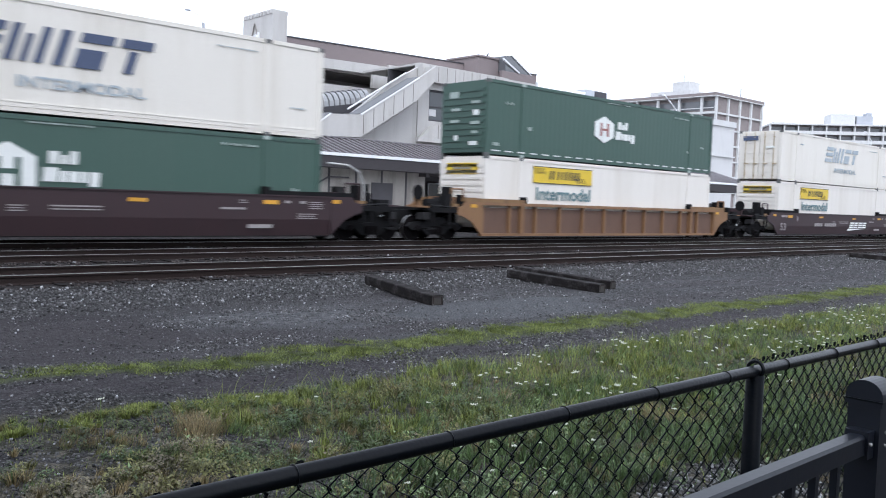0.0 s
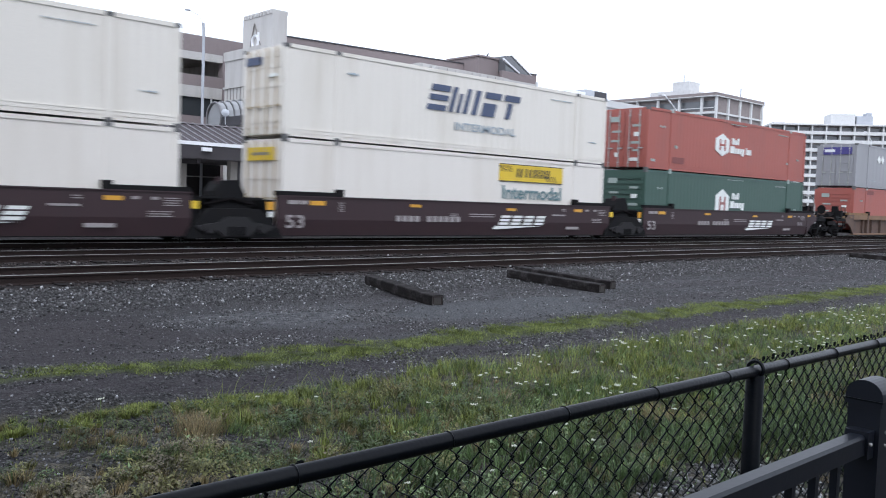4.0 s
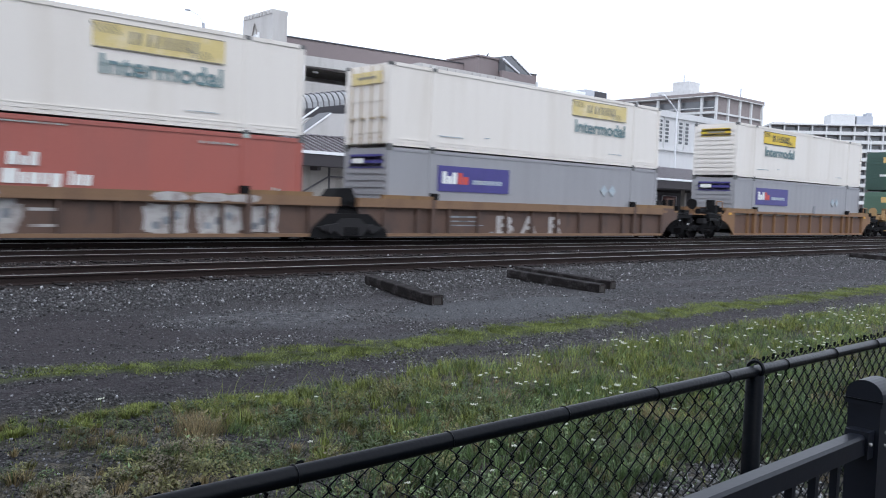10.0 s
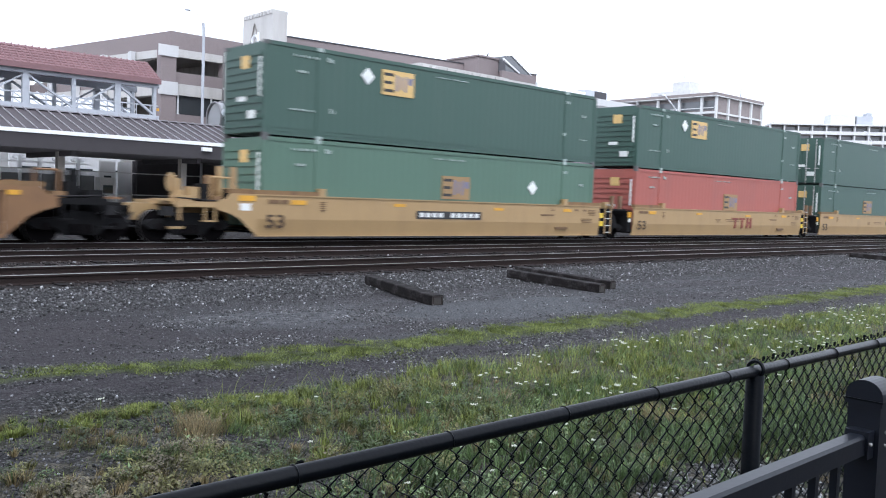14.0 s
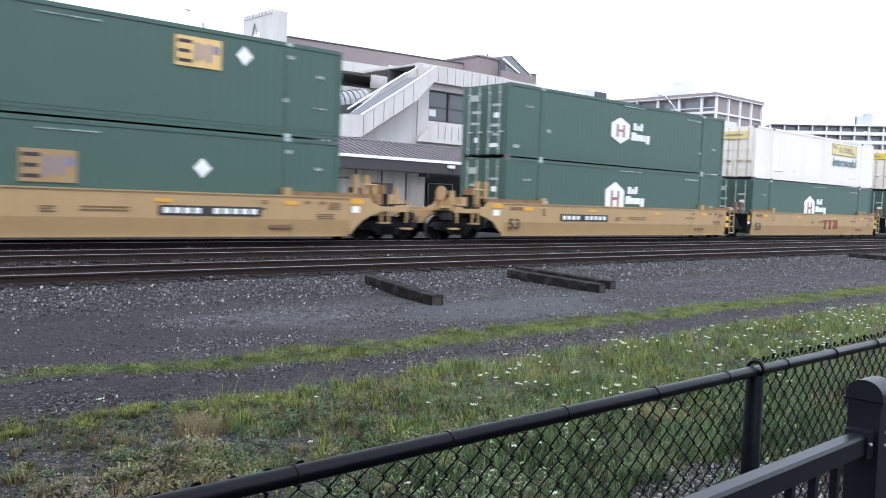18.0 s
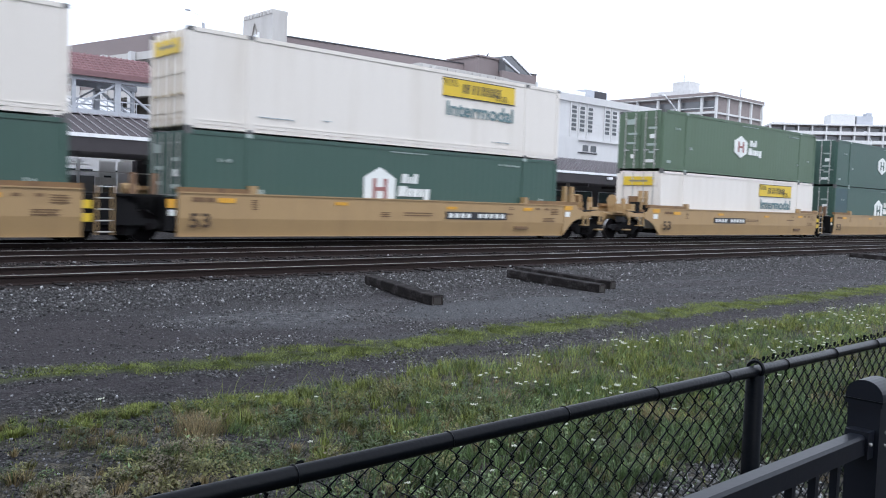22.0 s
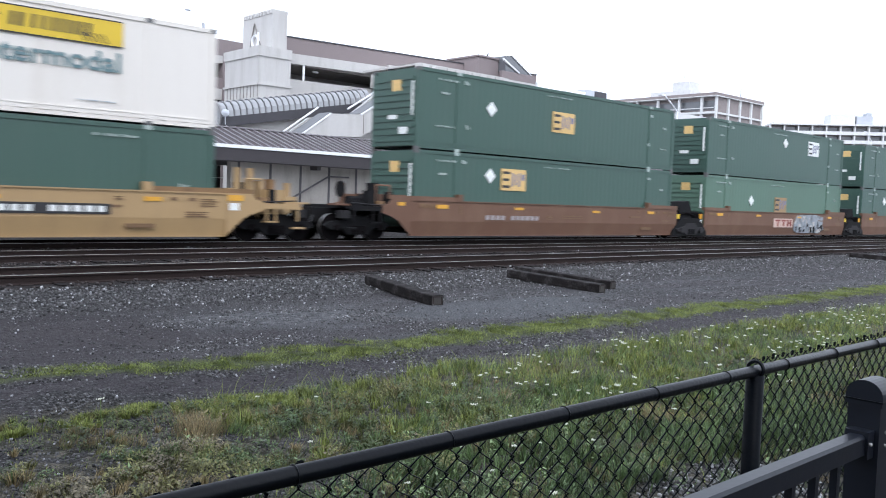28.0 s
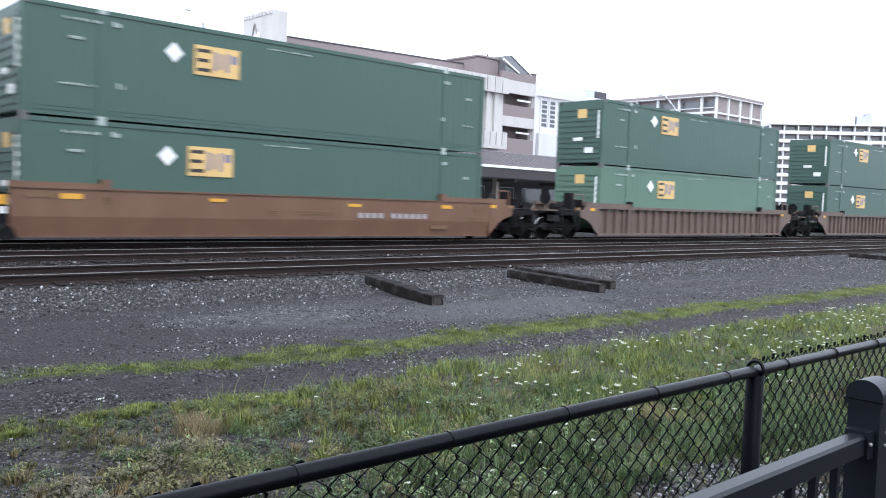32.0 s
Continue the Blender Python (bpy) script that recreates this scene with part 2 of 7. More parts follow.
def ground_material():
    m = bpy.data.materials.new("ground")
    m.use_nodes = True
    n, l = m.node_tree.nodes, m.node_tree.links
    b = n["Principled BSDF"]
    b.inputs["Roughness"].default_value, b.inputs["Specular IOR Level"].default_value = 0.9, 0.25
    geo = n.new("ShaderNodeNewGeometry")
    sep = n.new("ShaderNodeSeparateXYZ")
    l.new(geo.outputs["Position"], sep.inputs[0])

    def noise_node(scale, detail=6):
        t = n.new("ShaderNodeTexNoise")
        t.inputs["Scale"].default_value, t.inputs["Detail"].default_value = scale, detail
        l.new(geo.outputs["Position"], t.inputs["Vector"])
        return t.outputs[0]

    def math_node(op, a, c):
        t = n.new("ShaderNodeMath")
        t.operation = op
        for i, s in enumerate((a, c)):
            if isinstance(s, (int, float)):
                t.inputs[i].default_value = s
            else:
                l.new(s, t.inputs[i])
        return t.outputs[0]

    def span(v, a, c):
        t = n.new("ShaderNodeMapRange")
        t.interpolation_type = "SMOOTHSTEP"
        t.inputs[1].default_value, t.inputs[2].default_value = a, c
        l.new(v, t.inputs[0])
        return t.outputs[0]

    def blend(f, a, c):
        t = n.new("ShaderNodeMix")
        t.data_type = "RGBA"
        l.new(f, t.inputs[0])
        for i, s in ((6, a), (7, c)):
            if isinstance(s, tuple):
                t.inputs[i].default_value = (*s, 1)
            else:
                l.new(s, t.inputs[i])
        return t.outputs[2]

    edge = noise_node(1.1, 8)
    # the wheel tracks swing away from the fence towards low x
    swing = math_node("MULTIPLY", math_node("SUBTRACT", 1.0, span(sep.outputs[0], 2.1, 4.2)), 0.62)
    y = math_node("SUBTRACT", math_node("ADD", sep.outputs[1], math_node("MULTIPLY", math_node("SUBTRACT", edge, 0.5), 1.1)), swing)

    def patch_at(cx, cy, rx, ry, soft=0.5):
        """1 inside a ragged oval, 0 outside."""
        ax = math_node("POWER", math_node("DIVIDE", math_node("SUBTRACT", sep.outputs[0], cx), rx), 2.0)
        ay = math_node("POWER", math_node("DIVIDE", math_node("SUBTRACT", sep.outputs[1], cy), ry), 2.0)
        away = math_node("ADD", math_node("ADD", ax, ay), math_node("MULTIPLY", math_node("SUBTRACT", edge, 0.5), 2.6))
        return math_node("SUBTRACT", 1.0, span(away, 1.0 - soft, 1.0 + soft))
    speck, medium, broad = noise_node(70, 3), noise_node(9, 6), noise_node(0.5, 5)
    cell = n.new("ShaderNodeTexVoronoi")
    cell.inputs["Scale"].default_value = 26
    l.new(geo.outputs["Position"], cell.inputs["Vector"])
    stones = blend(span(cell.outputs["Distance"], 0.05, 0.6), (0.096, 0.092, 0.095), (0.017, 0.016, 0.017))
    fine = blend(span(broad, 0.38, 0.62), (0.040, 0.040, 0.043), (0.068, 0.068, 0.072))
    fine = blend(span(medium, 0.44, 0.66), fine, stones)
    damp = math_node("ADD", sep.outputs[0], math_node("MULTIPLY", math_node("SUBTRACT", noise_node(0.45, 6), 0.5), 9.0))
    wet = blend(span(medium, 0.35, 0.7), (0.021, 0.0185, 0.0215), (0.032, 0.0285, 0.0315))
    fine = blend(span(damp, 4.0, 7.5), wet, fine)
    lanes = n.new("ShaderNodeTexNoise")
    lanes.inputs["Scale"].default_value, lanes.inputs["Detail"].default_value = 1.0, 5
    stretch = n.new("ShaderNodeMapping")
    stretch.inputs["Scale"].default_value = (0.13, 0.95, 1)
    l.new(geo.outputs["Position"], stretch.inputs["Vector"]), l.new(stretch.outputs[0], lanes.inputs["Vector"])
    fine = blend(span(lanes.outputs[0], 0.44, 0.56), fine, blend(span(speck, 0.4, 0.6), (0.026, 0.023, 0.026), (0.047, 0.043, 0.047)))
    # smooth pale fines beside the loose ties, dark mud towards low x
    fine = blend(patch_at(10.4, 9.8, 2.6, 1.0), fine, blend(span(medium, 0.3, 0.7), (0.056, 0.058, 0.062), (0.074, 0.076, 0.081)))
    fine = blend(patch_at(6.4, 10.6, 1.9, 0.7), fine, blend(span(medium, 0.4, 0.6), (0.042, 0.043, 0.046), (0.095, 0.095, 0.10)))
    mud = blend(span(noise_node(14, 4), 0.42, 0.62), (0.026, 0.0225, 0.0255), (0.043, 0.0385, 0.042))
    fine = blend(patch_at(3.2, 10.1, 1.5, 1.25), fine, mud)
    fine = blend(patch_at(5.0, 9.2, 1.1, 0.5), fine, mud)
    soil = blend(span(medium, 0.4, 0.6), (0.020, 0.019, 0.012), (0.070, 0.063, 0.050))
    soil = blend(span(noise_node(2.2), 0.5, 0.62), soil, stones)
    turf = blend(span(medium, 0.35, 0.65), (0.030, 0.036, 0.015), (0.060, 0.072, 0.024))
    brown = blend(span(cell.outputs["Distance"], 0.1, 0.6), (0.032, 0.025, 0.024), (0.009, 0.0075, 0.0075))
    rut = blend(span(noise_node(1.6), 0.42, 0.58), stones, mud)
    rut = blend(math_node("SUBTRACT", span(y, 6.75, 6.95), span(y, 7.15, 7.35)), rut, mud)
    col = blend(span(y, 6.2, 6.7), soil, rut)
    col = blend(span(y, 7.35, 7.6), col, turf)
    col = blend(span(y, 7.95, 8.2), col, fine)
    col = blend(span(y, 11.6, 12.3), col, stones)
    col = blend(span(y, 13.6, 14.1), col, brown)
    col = blend(span(sep.outputs[1], 32.6, 32.8), col, blend(span(medium, 0.3, 0.7), (0.16, 0.16, 0.155), (0.21, 0.21, 0.2)))
    hsv = n.new("ShaderNodeHueSaturation")
    l.new(col, hsv.inputs["Color"])
    l.new(math_node("ADD", math_node("MULTIPLY", span(speck, 0.32, 0.68), 1.3), 0.35), hsv.inputs["Value"])
    l.new(hsv.outputs[0], b.inputs["Base Color"])
    bp = n.new("ShaderNodeBump")
    bp.inputs["Strength"].default_value, bp.inputs["Distance"].default_value = 0.9, 0.025
    l.new(math_node("ADD", speck, cell.outputs["Distance"]), bp.inputs["Height"])
    l.new(bp.outputs[0], b.inputs["Normal"])
    return m


M_GROUND = ground_material()


def build_ground():
    xs = np.concatenate([[-2600, -800, -300, -120, -50, -20, -8, -3], np.arange(0, 30, 0.16), np.arange(30, 90, 1.2), [100, 130, 180, 260, 400, 600, 1000, 2600]])
    ys = np.concatenate([[-2600, -600, -150, -40, -12, -4, -1], np.arange(0, 14.4, 0.13), np.arange(14.5, 29, 0.5), [32, 40, 55, 80, 130, 250, 600, 2600]])
    verts = [(x, y, ground_at(x, y)) for y in ys for x in xs]
    n = len(xs)
    faces = [(j * n + i, j * n + i + 1, (j + 1) * n + i + 1, (j + 1) * n + i) for j in range(len(ys) - 1) for i in range(n - 1)]
    me = raw_mesh("ground", verts, faces, M_GROUND)
    me.polygons.foreach_set("use_smooth", [True] * len(me.polygons))
    tagged(new("ground", me), "dark gravel yard with grass strips beside the railway", "ground", kind="structure")


build_ground()
# added unseen wall: blocks sky light from behind, more towards low x
back = thing("wall_south", "plain unseen wall added behind the viewer to block sky light", "wall", kind="structure")
part("low_wall", boxes((-1.0, 60, -4.6, -4.2, -0.1, 2.2)), paint("grey plain wall", (0.2, 0.195, 0.19), 0.9), back)
part("wall", boxes((-40, -1.0, -4.6, -4.2, -0.1, 19.0)), paint("dark plain wall", (0.12, 0.115, 0.11), 0.9), back)
RAIL_Z = 0.31
TRACKS = (15.65, 19.75, 23.885)


def build_track(y, detailed):
    track = thing("railway_track", "rusty steel rails on dark ties in brown ballast", "railway track", "parallel tracks", "structure", at=pose(0, y, 0))
    for s in (-1, 1):
        c = s * 0.7525
        shape = [(c - 0.07, 0.145), (c + 0.07, 0.145), (c + 0.07, 0.16), (c + 0.012, 0.18), (c + 0.012, 0.265), (c + 0.035, 0.275), (c + 0.035, 0.303), (c - 0.035, 0.303), (c - 0.035, 0.275), (c - 0.012, 0.265), (c - 0.012, 0.18), (c - 0.07, 0.16)]
        rail = part("rail", prisms((shape, -60, 560, "x")), M_RAIL, track)
        part("rail_head", boxes((-60, 560, c - 0.026, c + 0.026, 0.3025, RAIL_Z)), M_RAILHEAD, rail, "bright worn running surface")
    sleeper = as_mesh(boxes((-0.11, 0.11, -1.28, 1.28, 0.0, 0.165)), "sleeper", M_TIE)
    plate = as_mesh(boxes((-0.09, 0.09, -0.95, -0.56, 0.16, 0.176), (-0.09, 0.09, 0.56, 0.95, 0.16, 0.176)), "tie_plate", M_RAIL)
    rng = random.Random(int(y * 10))
    for i in range(140 if detailed else 60):
        x = (1.5 + i * 0.53) if detailed else 3 + i * 0.53
        s = piece("sleeper", sleeper, track, pose(x + rng.uniform(-0.03, 0.03), rng.uniform(-0.05, 0.05), rng.uniform(-0.015, 0.01), 0, 0, rng.uniform(-1, 1)))
        if detailed:
            piece("tie_plate", plate, s)
    bm = bmesh.new()
    for i in range(150):
        x = 3 + (60 if not detailed else 140) * 0.53 + i * 0.53
        bx(bm, x - 0.11, x + 0.11, -1.28, 1.28, 0, 0.162)
    tagged(part("far_sleepers", bm, M_TIE, track), kind="stuff")


for y in TRACKS:
    build_track(y, y < 17)


# ---- the train ----
LEN, WID, HIGH = 16.15, 2.59, 2.90
SPEED_ROWS = ((0, 0.0), (4, 51.994), (8, 103.856), (12, 155.723), (16, 207.694), (20, 259.708), (24, 311.728), (28, 363.621), (32, 415.322))
NEAR_Y = 22.59
MOVERS, WHEELS = [], []
SHARED = {}


def shared(key, make):
    if key not in SHARED:
        SHARED[key] = make()
    return SHARED[key]


def side_sheet(y, out, period, depth):
    """A sheet with shallow upright corrugations, from post to post."""
    bm = bmesh.new()
    cols, x = [], 0.16
    while x < LEN - 0.16:
        for dx, d in ((0, 0), (0.40, 0), (0.5, depth), (0.9, depth)):
            cols.append((min(x + dx * period, LEN - 0.16), y - out * d))
        x += period
    cols.append((LEN - 0.16, y))
    lo = [bm.verts.new((a, b, 0.16)) for a, b in cols]
    hi = [bm.verts.new((a, b, HIGH - 0.12)) for a, b in cols]
    for i in range(len(cols) - 1):
        f = (lo[i], lo[i + 1], hi[i + 1], hi[i])
        bm.faces.new(f if out < 0 else f[::-1])
    return bm


def panel(u0, u1, v0, v1, proud=0.012):
    return boxes((u0, u1, -proud, 0.02, v0, v1))


def stencilled(u0, u1, v0, v1):
    """A line of unreadable characters: short bars with gaps between them."""
    bm, rng, u = bmesh.new(), random.Random(int(u0 * 100)), u0
    while u < u1 - 0.03:
        w = rng.choice((0.05, 0.07, 0.09))
        bx(bm, u, min(u + w, u1), -0.012, 0.02, v0, v1 - rng.choice((0.0, 0.0, 0.25)) * (v1 - v0))
        u += w + rng.choice((0.03, 0.03, 0.04, 0.10))
    return bm


def slanted(rows, lean=0.25, proud=0.014, thick=0.032):
    bm = bmesh.new()
    for u0, u1, v0, v1 in rows:
        s = lean * (v1 - v0)
        prism(bm, [(u0, v0), (u1, v0), (u1 + s, v1), (u0 + s, v1)], -proud, thick - proud, "y")
    return bm


def hexagon(u, v, w, h):
    return prisms(([(u - w, v - h * 0.52), (u, v - h), (u + w, v - h * 0.52), (u + w, v + h * 0.52), (u, v + h), (u - w, v + h * 0.52)], -0.012, 0.02, "y"))


def diamond(u, v, r):
    return prisms(([(u - r, v), (u, v - r * 1.05), (u + r, v), (u, v + r * 1.05)], -0.012, 0.02, "y"))


SMALL_MARKS = {
    "hub": ((1.0, 1.45, 2.02, 2.12), (2.3, 2.5, 1.12, 1.26), (7.4, 9.1, 2.71, 2.75), (12.7, 13.9, 2.53, 2.60), (13.85, 14.1, 0.95, 1.08), (15.1, 15.35, 1.24, 1.34), (0.35, 0.7, 0.40, 0.52)),
    "emp": ((1.0, 2.0, 2.53, 2.60), (1.15, 1.55, 2.05, 2.15), (0.9, 1.8, 0.87, 0.93), (2.38, 2.58, 0.88, 1.04), (2.25, 2.48, 2.5, 2.64), (6.9, 8.5, 2.59, 2.63), (14.0, 14.22, 1.08, 1.22), (14.12, 14.36, 2.41, 2.52), (15.1, 15.7, 0.97, 1.02), (15.2, 15.45, 1.93, 2.03)),
    "jbh": ((2.3, 3.5, 0.53, 0.56), (4.6, 4.9, 0.62, 0.65), (12.3, 13.3, 0.51, 0.54)),
    "fedex": ((2.3, 3.3, 0.53, 0.56), (13.1, 14.1, 0.49, 0.53)),
    "swift": ((2.35, 2.75, 2.22, 2.29), (12.5, 13.8, 2.47, 2.50), (15.0, 15.5, 0.91, 0.95)),
}
KIND_WORDS = {"hub": "with white hexagon mark", "emp": "with square yellow mark", "jbh": "with yellow side sign", "fedex": "with violet side sign", "swift": "with slanted blue mark"}


def build_container(livery, colour, end, logo_at, mark, words_label, low=False):
    """One 53-foot box: near lower left corner at the origin, long side along x."""
    box = thing("shipping_container", words_label, "shipping container", "containers on the train")
    tint = colour
    ridge = 0.004 if livery in ("jbh", "fedex", "swift") else 0.003
    gap = 0.61 if livery in ("jbh", "fedex") else 0.305
    key = tint.name
    piece("body", shared(("core", key), lambda: as_mesh(boxes((0.04, LEN - 0.04, 0.06, WID - 0.06, 0.12, HIGH - 0.02)), "body", tint)), box)
    for y, out in ((0.028, 1), (WID - 0.028, -1)):
        piece("side_wall", shared(("side", key, out, ridge, gap), lambda: as_mesh(side_sheet(y, out, gap, ridge), "side_wall", tint)), box)
    for y0 in (0.0, WID - 0.09):
        piece("top_rail", shared(("top", key, y0), lambda: as_mesh(boxes((0.15, LEN - 0.15, y0, y0 + 0.09, HIGH - 0.12, HIGH)), "top_rail", tint)), box)
        piece("bottom_rail", shared(("low", key, y0), lambda: as_mesh(prisms(([(y0 + a, b) for a, b in ((-0.004, 0.06), (-0.004, 0.155), (0.024, 0.155), (0.024, 0.18), (0.010, 0.18), (0.010, 0.29), (-0.002, 0.29), (-0.002, 0.315), (0.08, 0.315), (0.08, 0.06))], 0.15, LEN - 0.15, "x")), "bottom_rail", tint)), box)
    post = shared(("post", key), lambda: as_mesh(boxes((0, 0.16, 0, 0.16, 0.12, HIGH - 0.12)), "corner_post", tint))
    mid = shared(("mid", key), lambda: as_mesh(boxes((0, 0.2, -0.002, 0.10, 0.16, HIGH - 0.12)), "lifting_post", tint))
    cast = shared("casting", lambda: as_mesh(boxes((0, 0.18, -0.006, 0.16, 0, 0.12)), "corner_casting", M_CAST))
    for x in (0, LEN - 0.16):
        for y in (0, WID - 0.16):
            piece("corner_post", post, box, pose(x, y, 0))
            for z in (0, HIGH - 0.12):
                piece("corner_casting", cast, box, pose(x - 0.01, y + (0 if y == 0 else 0.006), z))
    for x in (1.88, LEN - 2.08):
        piece("lifting_post", mid, box, pose(x, 0, 0))
        for z in (0.005, HIGH - 0.115):
            piece("lifting_casting", shared(("lift", livery in ("hub", "emp")), lambda: as_mesh(boxes((0, 0.22, -0.012, 0.1, 0, 0.115)), "lifting_casting", M_SMALL if livery in ("hub", "emp") else M_CAST)), box, pose(x - 0.01, 0, z))
    if end == "door":
        bars = M_RUSTBAR if livery in ("swift", "jbh") and mark != "new" else M_BARS
        door = shared(("door", key), lambda: as_mesh(boxes((-0.01, 0.03, 0.02, 1.115, 0.14, HIGH - 0.14)), "door", tint))
        lock = shared(("lock", bars.name), lambda: as_mesh(tubes([((-0.055, 0, 0.08), (-0.055, 0, HIGH - 0.08))], 0.025, 6), "lock_bar", bars))
        handle = shared(("handle", bars.name), lambda: as_mesh(boxes((-0.085, -0.03, -0.22, 0.05, 0.98, 1.03)), "handle", bars))
        clasp = shared(("clasp", bars.name), lambda: as_mesh(boxes((-0.08, -0.03, -0.05, 0.05, 0, 0.06)), "clasp", bars))
        for y in (0.16, 1.31):
            d = piece("door", door, box, pose(0, y, 0))
            for z in (0.5, 1.05, 1.6, 2.2):
                piece("door_rib", shared(("doorrib", key), lambda: as_mesh(boxes((-0.03, -0.0101, 0.1, 1.05, 0, 0.12)), "door_rib", tint)), d, pose(0, 0, z))
            for dy in (0.28, 0.84):
                piece("lock_bar", lock, d, pose(0, dy, 0))
                piece("handle", handle, d, pose(0, dy, 0))
                for z in (0.3, 2.5):
                    piece("clasp", clasp, d, pose(0, dy, z))
    else:
        wall = piece("front_wall", shared(("front", key), lambda: as_mesh(boxes((0.0, 0.04, 0.16, WID - 0.16, 0.14, HIGH - 0.14)), "front_wall", tint)), box)
        rib = shared(("frontrib", key), lambda: as_mesh(boxes((-0.035, 0.005, 0.17, WID - 0.17, 0, 0.12)), "rib", tint))
        for i in range(10):
            piece("rib", rib, wall, pose(0, 0, 0.30 + i * 0.24))
    end_marks = {
        "jbh": [((-0.07 if end == "door" else -0.035, 0.0, 0.42, WID - 0.42, 2.20, 2.62), M_PALEYELLOW if mark == "bleached" else M_YELLOW, "end_sign"), ((-0.08 if end == "door" else -0.045, 0.0, 0.75, WID - 0.8, 2.37, 2.46), M_PALETEXT, "sign_bar")],
        "fedex": [((-0.07 if end == "door" else -0.035, 0.0, 0.3, WID - 0.4, 2.18, 2.66), M_PURPLE, "end_sign"), ((-0.08 if end == "door" else -0.045, 0.0, WID - 1.2, WID - 0.55, 2.34, 2.52), M_MARK, "sign_bar")],
        "emp": [((-0.04, 0.0, 0.9, 1.4, 2.1, 2.5), M_TANSIGN, "end_sign"), ((-0.05, 0.0, 0.5, 0.95, 0.55, 0.8), M_MARK, "data_plate"), ((-0.05, 0.0, 1.1, 1.6, 1.1, 1.25), M_MARK, "data_plate"), ((-0.05, 0.0, 0.2, 0.28, 1.2, 2.4), M_MARK, "data_plate")],
        "hub": [((-0.05, 0.0, 0.45, 0.75, 1.55, 1.75), M_MARK, "data_plate"), ((-0.05, 0.0, 1.6, 2.1, 2.25, 2.5), M_SMALL, "end_sign"), ((-0.05, 0.0, 0.4, 0.85, 2.0, 2.1), M_SMALL, "data_plate"), ((-0.05, 0.0, 0.4, 0.9, 1.2, 1.32), M_SMALL, "data_plate"), ((-0.05, 0.0, 1.5, 2.0, 1.75, 1.85), M_SMALL, "data_plate"), ((-0.05, 0.0, 1.55, 2.05, 1.3, 1.4), M_SMALL, "data_plate"), ((-0.05, 0.0, 0.5, 0.8, 0.85, 0.95), M_SMALL, "data_plate"), ((-0.05, 0.0, 1.6, 1.8, 0.6, 0.8), M_MARK, "data_plate"), ((-0.05, 0.0, 0.5, 0.95, 0.4, 0.55), M_MARK, "data_plate")],
        "swift": [((-0.08, 0.0, 0.4, 0.9, 1.9, 2.0), M_MARK, "data_plate"), ((-0.08, 0.0, 1.4, 2.3, 2.35, 2.6), M_NAVY, "end_sign")],
    }[livery]
    for row, material, name in end_marks:
        piece(name, shared(("end", row, material.name), lambda: as_mesh(boxes(row), name, material)), box)
    faint = M_CAST if livery in ("jbh", "swift", "fedex") else M_MARK
    if livery == "hub" and end == "front" and not low:
        dash = shared("dash", lambda: as_mesh(boxes((0, 0.42, -0.012, 0.0, 0.19, 0.235)), "reflector_dash", M_MARK))
        for i in range(22):
            piece("reflector_dash", dash, box, pose(0.3 + i * 0.72, 0, 0))
    for r in SMALL_MARKS[livery]:
        piece("marking", shared(("mark", r, faint.name), lambda: as_mesh(stencilled(*r), "marking", M_FADED if faint is M_CAST else M_SMALL)), box)
    u, v = logo_at
    if livery == "hub":
        core = tint if tint is not M_OLIVE else M_GREEN
        mk = M_EMBLEM if mark == "plain" else core
        h = piece("hexagon_mark", shared("hex", lambda: as_mesh(hexagon(0, 0, 0.67, 0.58), "hexagon_mark", M_MARK)), box, pose(u, 0, v - (0.14 if low else 0)) @ Matrix.Diagonal((1, 1, 1.27 if low else 1, 1)))
        piece("emblem", shared(("hexbars", mk.name), lambda: as_mesh(boxes((-0.31, -0.16, -0.02, 0.0, -0.28, 0.28), (0.16, 0.31, -0.02, 0.0, -0.28, 0.28), (-0.16, 0.16, -0.02, 0.0, -0.05, 0.05)), "emblem", mk)), h)
        wide = ((0.95, 1.20, 0.10, 0.42), (1.26, 1.42, 0.10, 0.33), (1.48, 1.66, 0.10, 0.44), (0.82, 1.18, -0.36, 0.0), (1.24, 1.40, -0.36, -0.08), (1.46, 1.70, -0.36, -0.08), (1.76, 1.92, -0.36, -0.08), (1.98, 2.22, -0.46, -0.08))
        if mark == "long":
            wide = wide + ((2.42, 2.52, -0.36, 0.0), (2.58, 2.76, -0.36, -0.08), (2.82, 2.98, -0.36, -0.08))
        piece("lettering", shared(("hubname", mark == "long"), lambda: as_mesh(slanted(wide, 0.08), "lettering", M_MARK)), box, pose(u, 0, v))
    elif livery == "emp":
        film = {"white": M_MARK, "faded": M_TTXLOW}.get(mark, M_TANSIGN)
        s = piece("square_sign", shared(("sq", film.name), lambda: as_mesh(panel(-0.70, 0.70, -0.42, 0.42), "square_sign", film)), box, pose(u, 0, v))
        for r in ((-0.62, -0.2, 0.22, 0.32), (-0.62, -0.25, -0.05, 0.05), (-0.62, -0.2, -0.32, -0.22), (-0.64, -0.625, -0.33, 0.33)):
            piece("sign_bar", shared(("sqb", r), lambda: as_mesh(boxes((r[0], r[1], -0.018, 0, r[2], r[3])), "sign_bar", M_BLACK)), s)
        for r in ((-0.12, -0.02, -0.26, 0.28), (0.08, 0.17, -0.2, 0.24), (0.27, 0.36, -0.26, 0.28), (0.44, 0.62, 0.0, 0.24)):
            piece("sign_stroke", shared(("sqc", r), lambda: as_mesh(slanted([r], 0.04, 0.018), "sign_stroke", M_BLUE)), s)
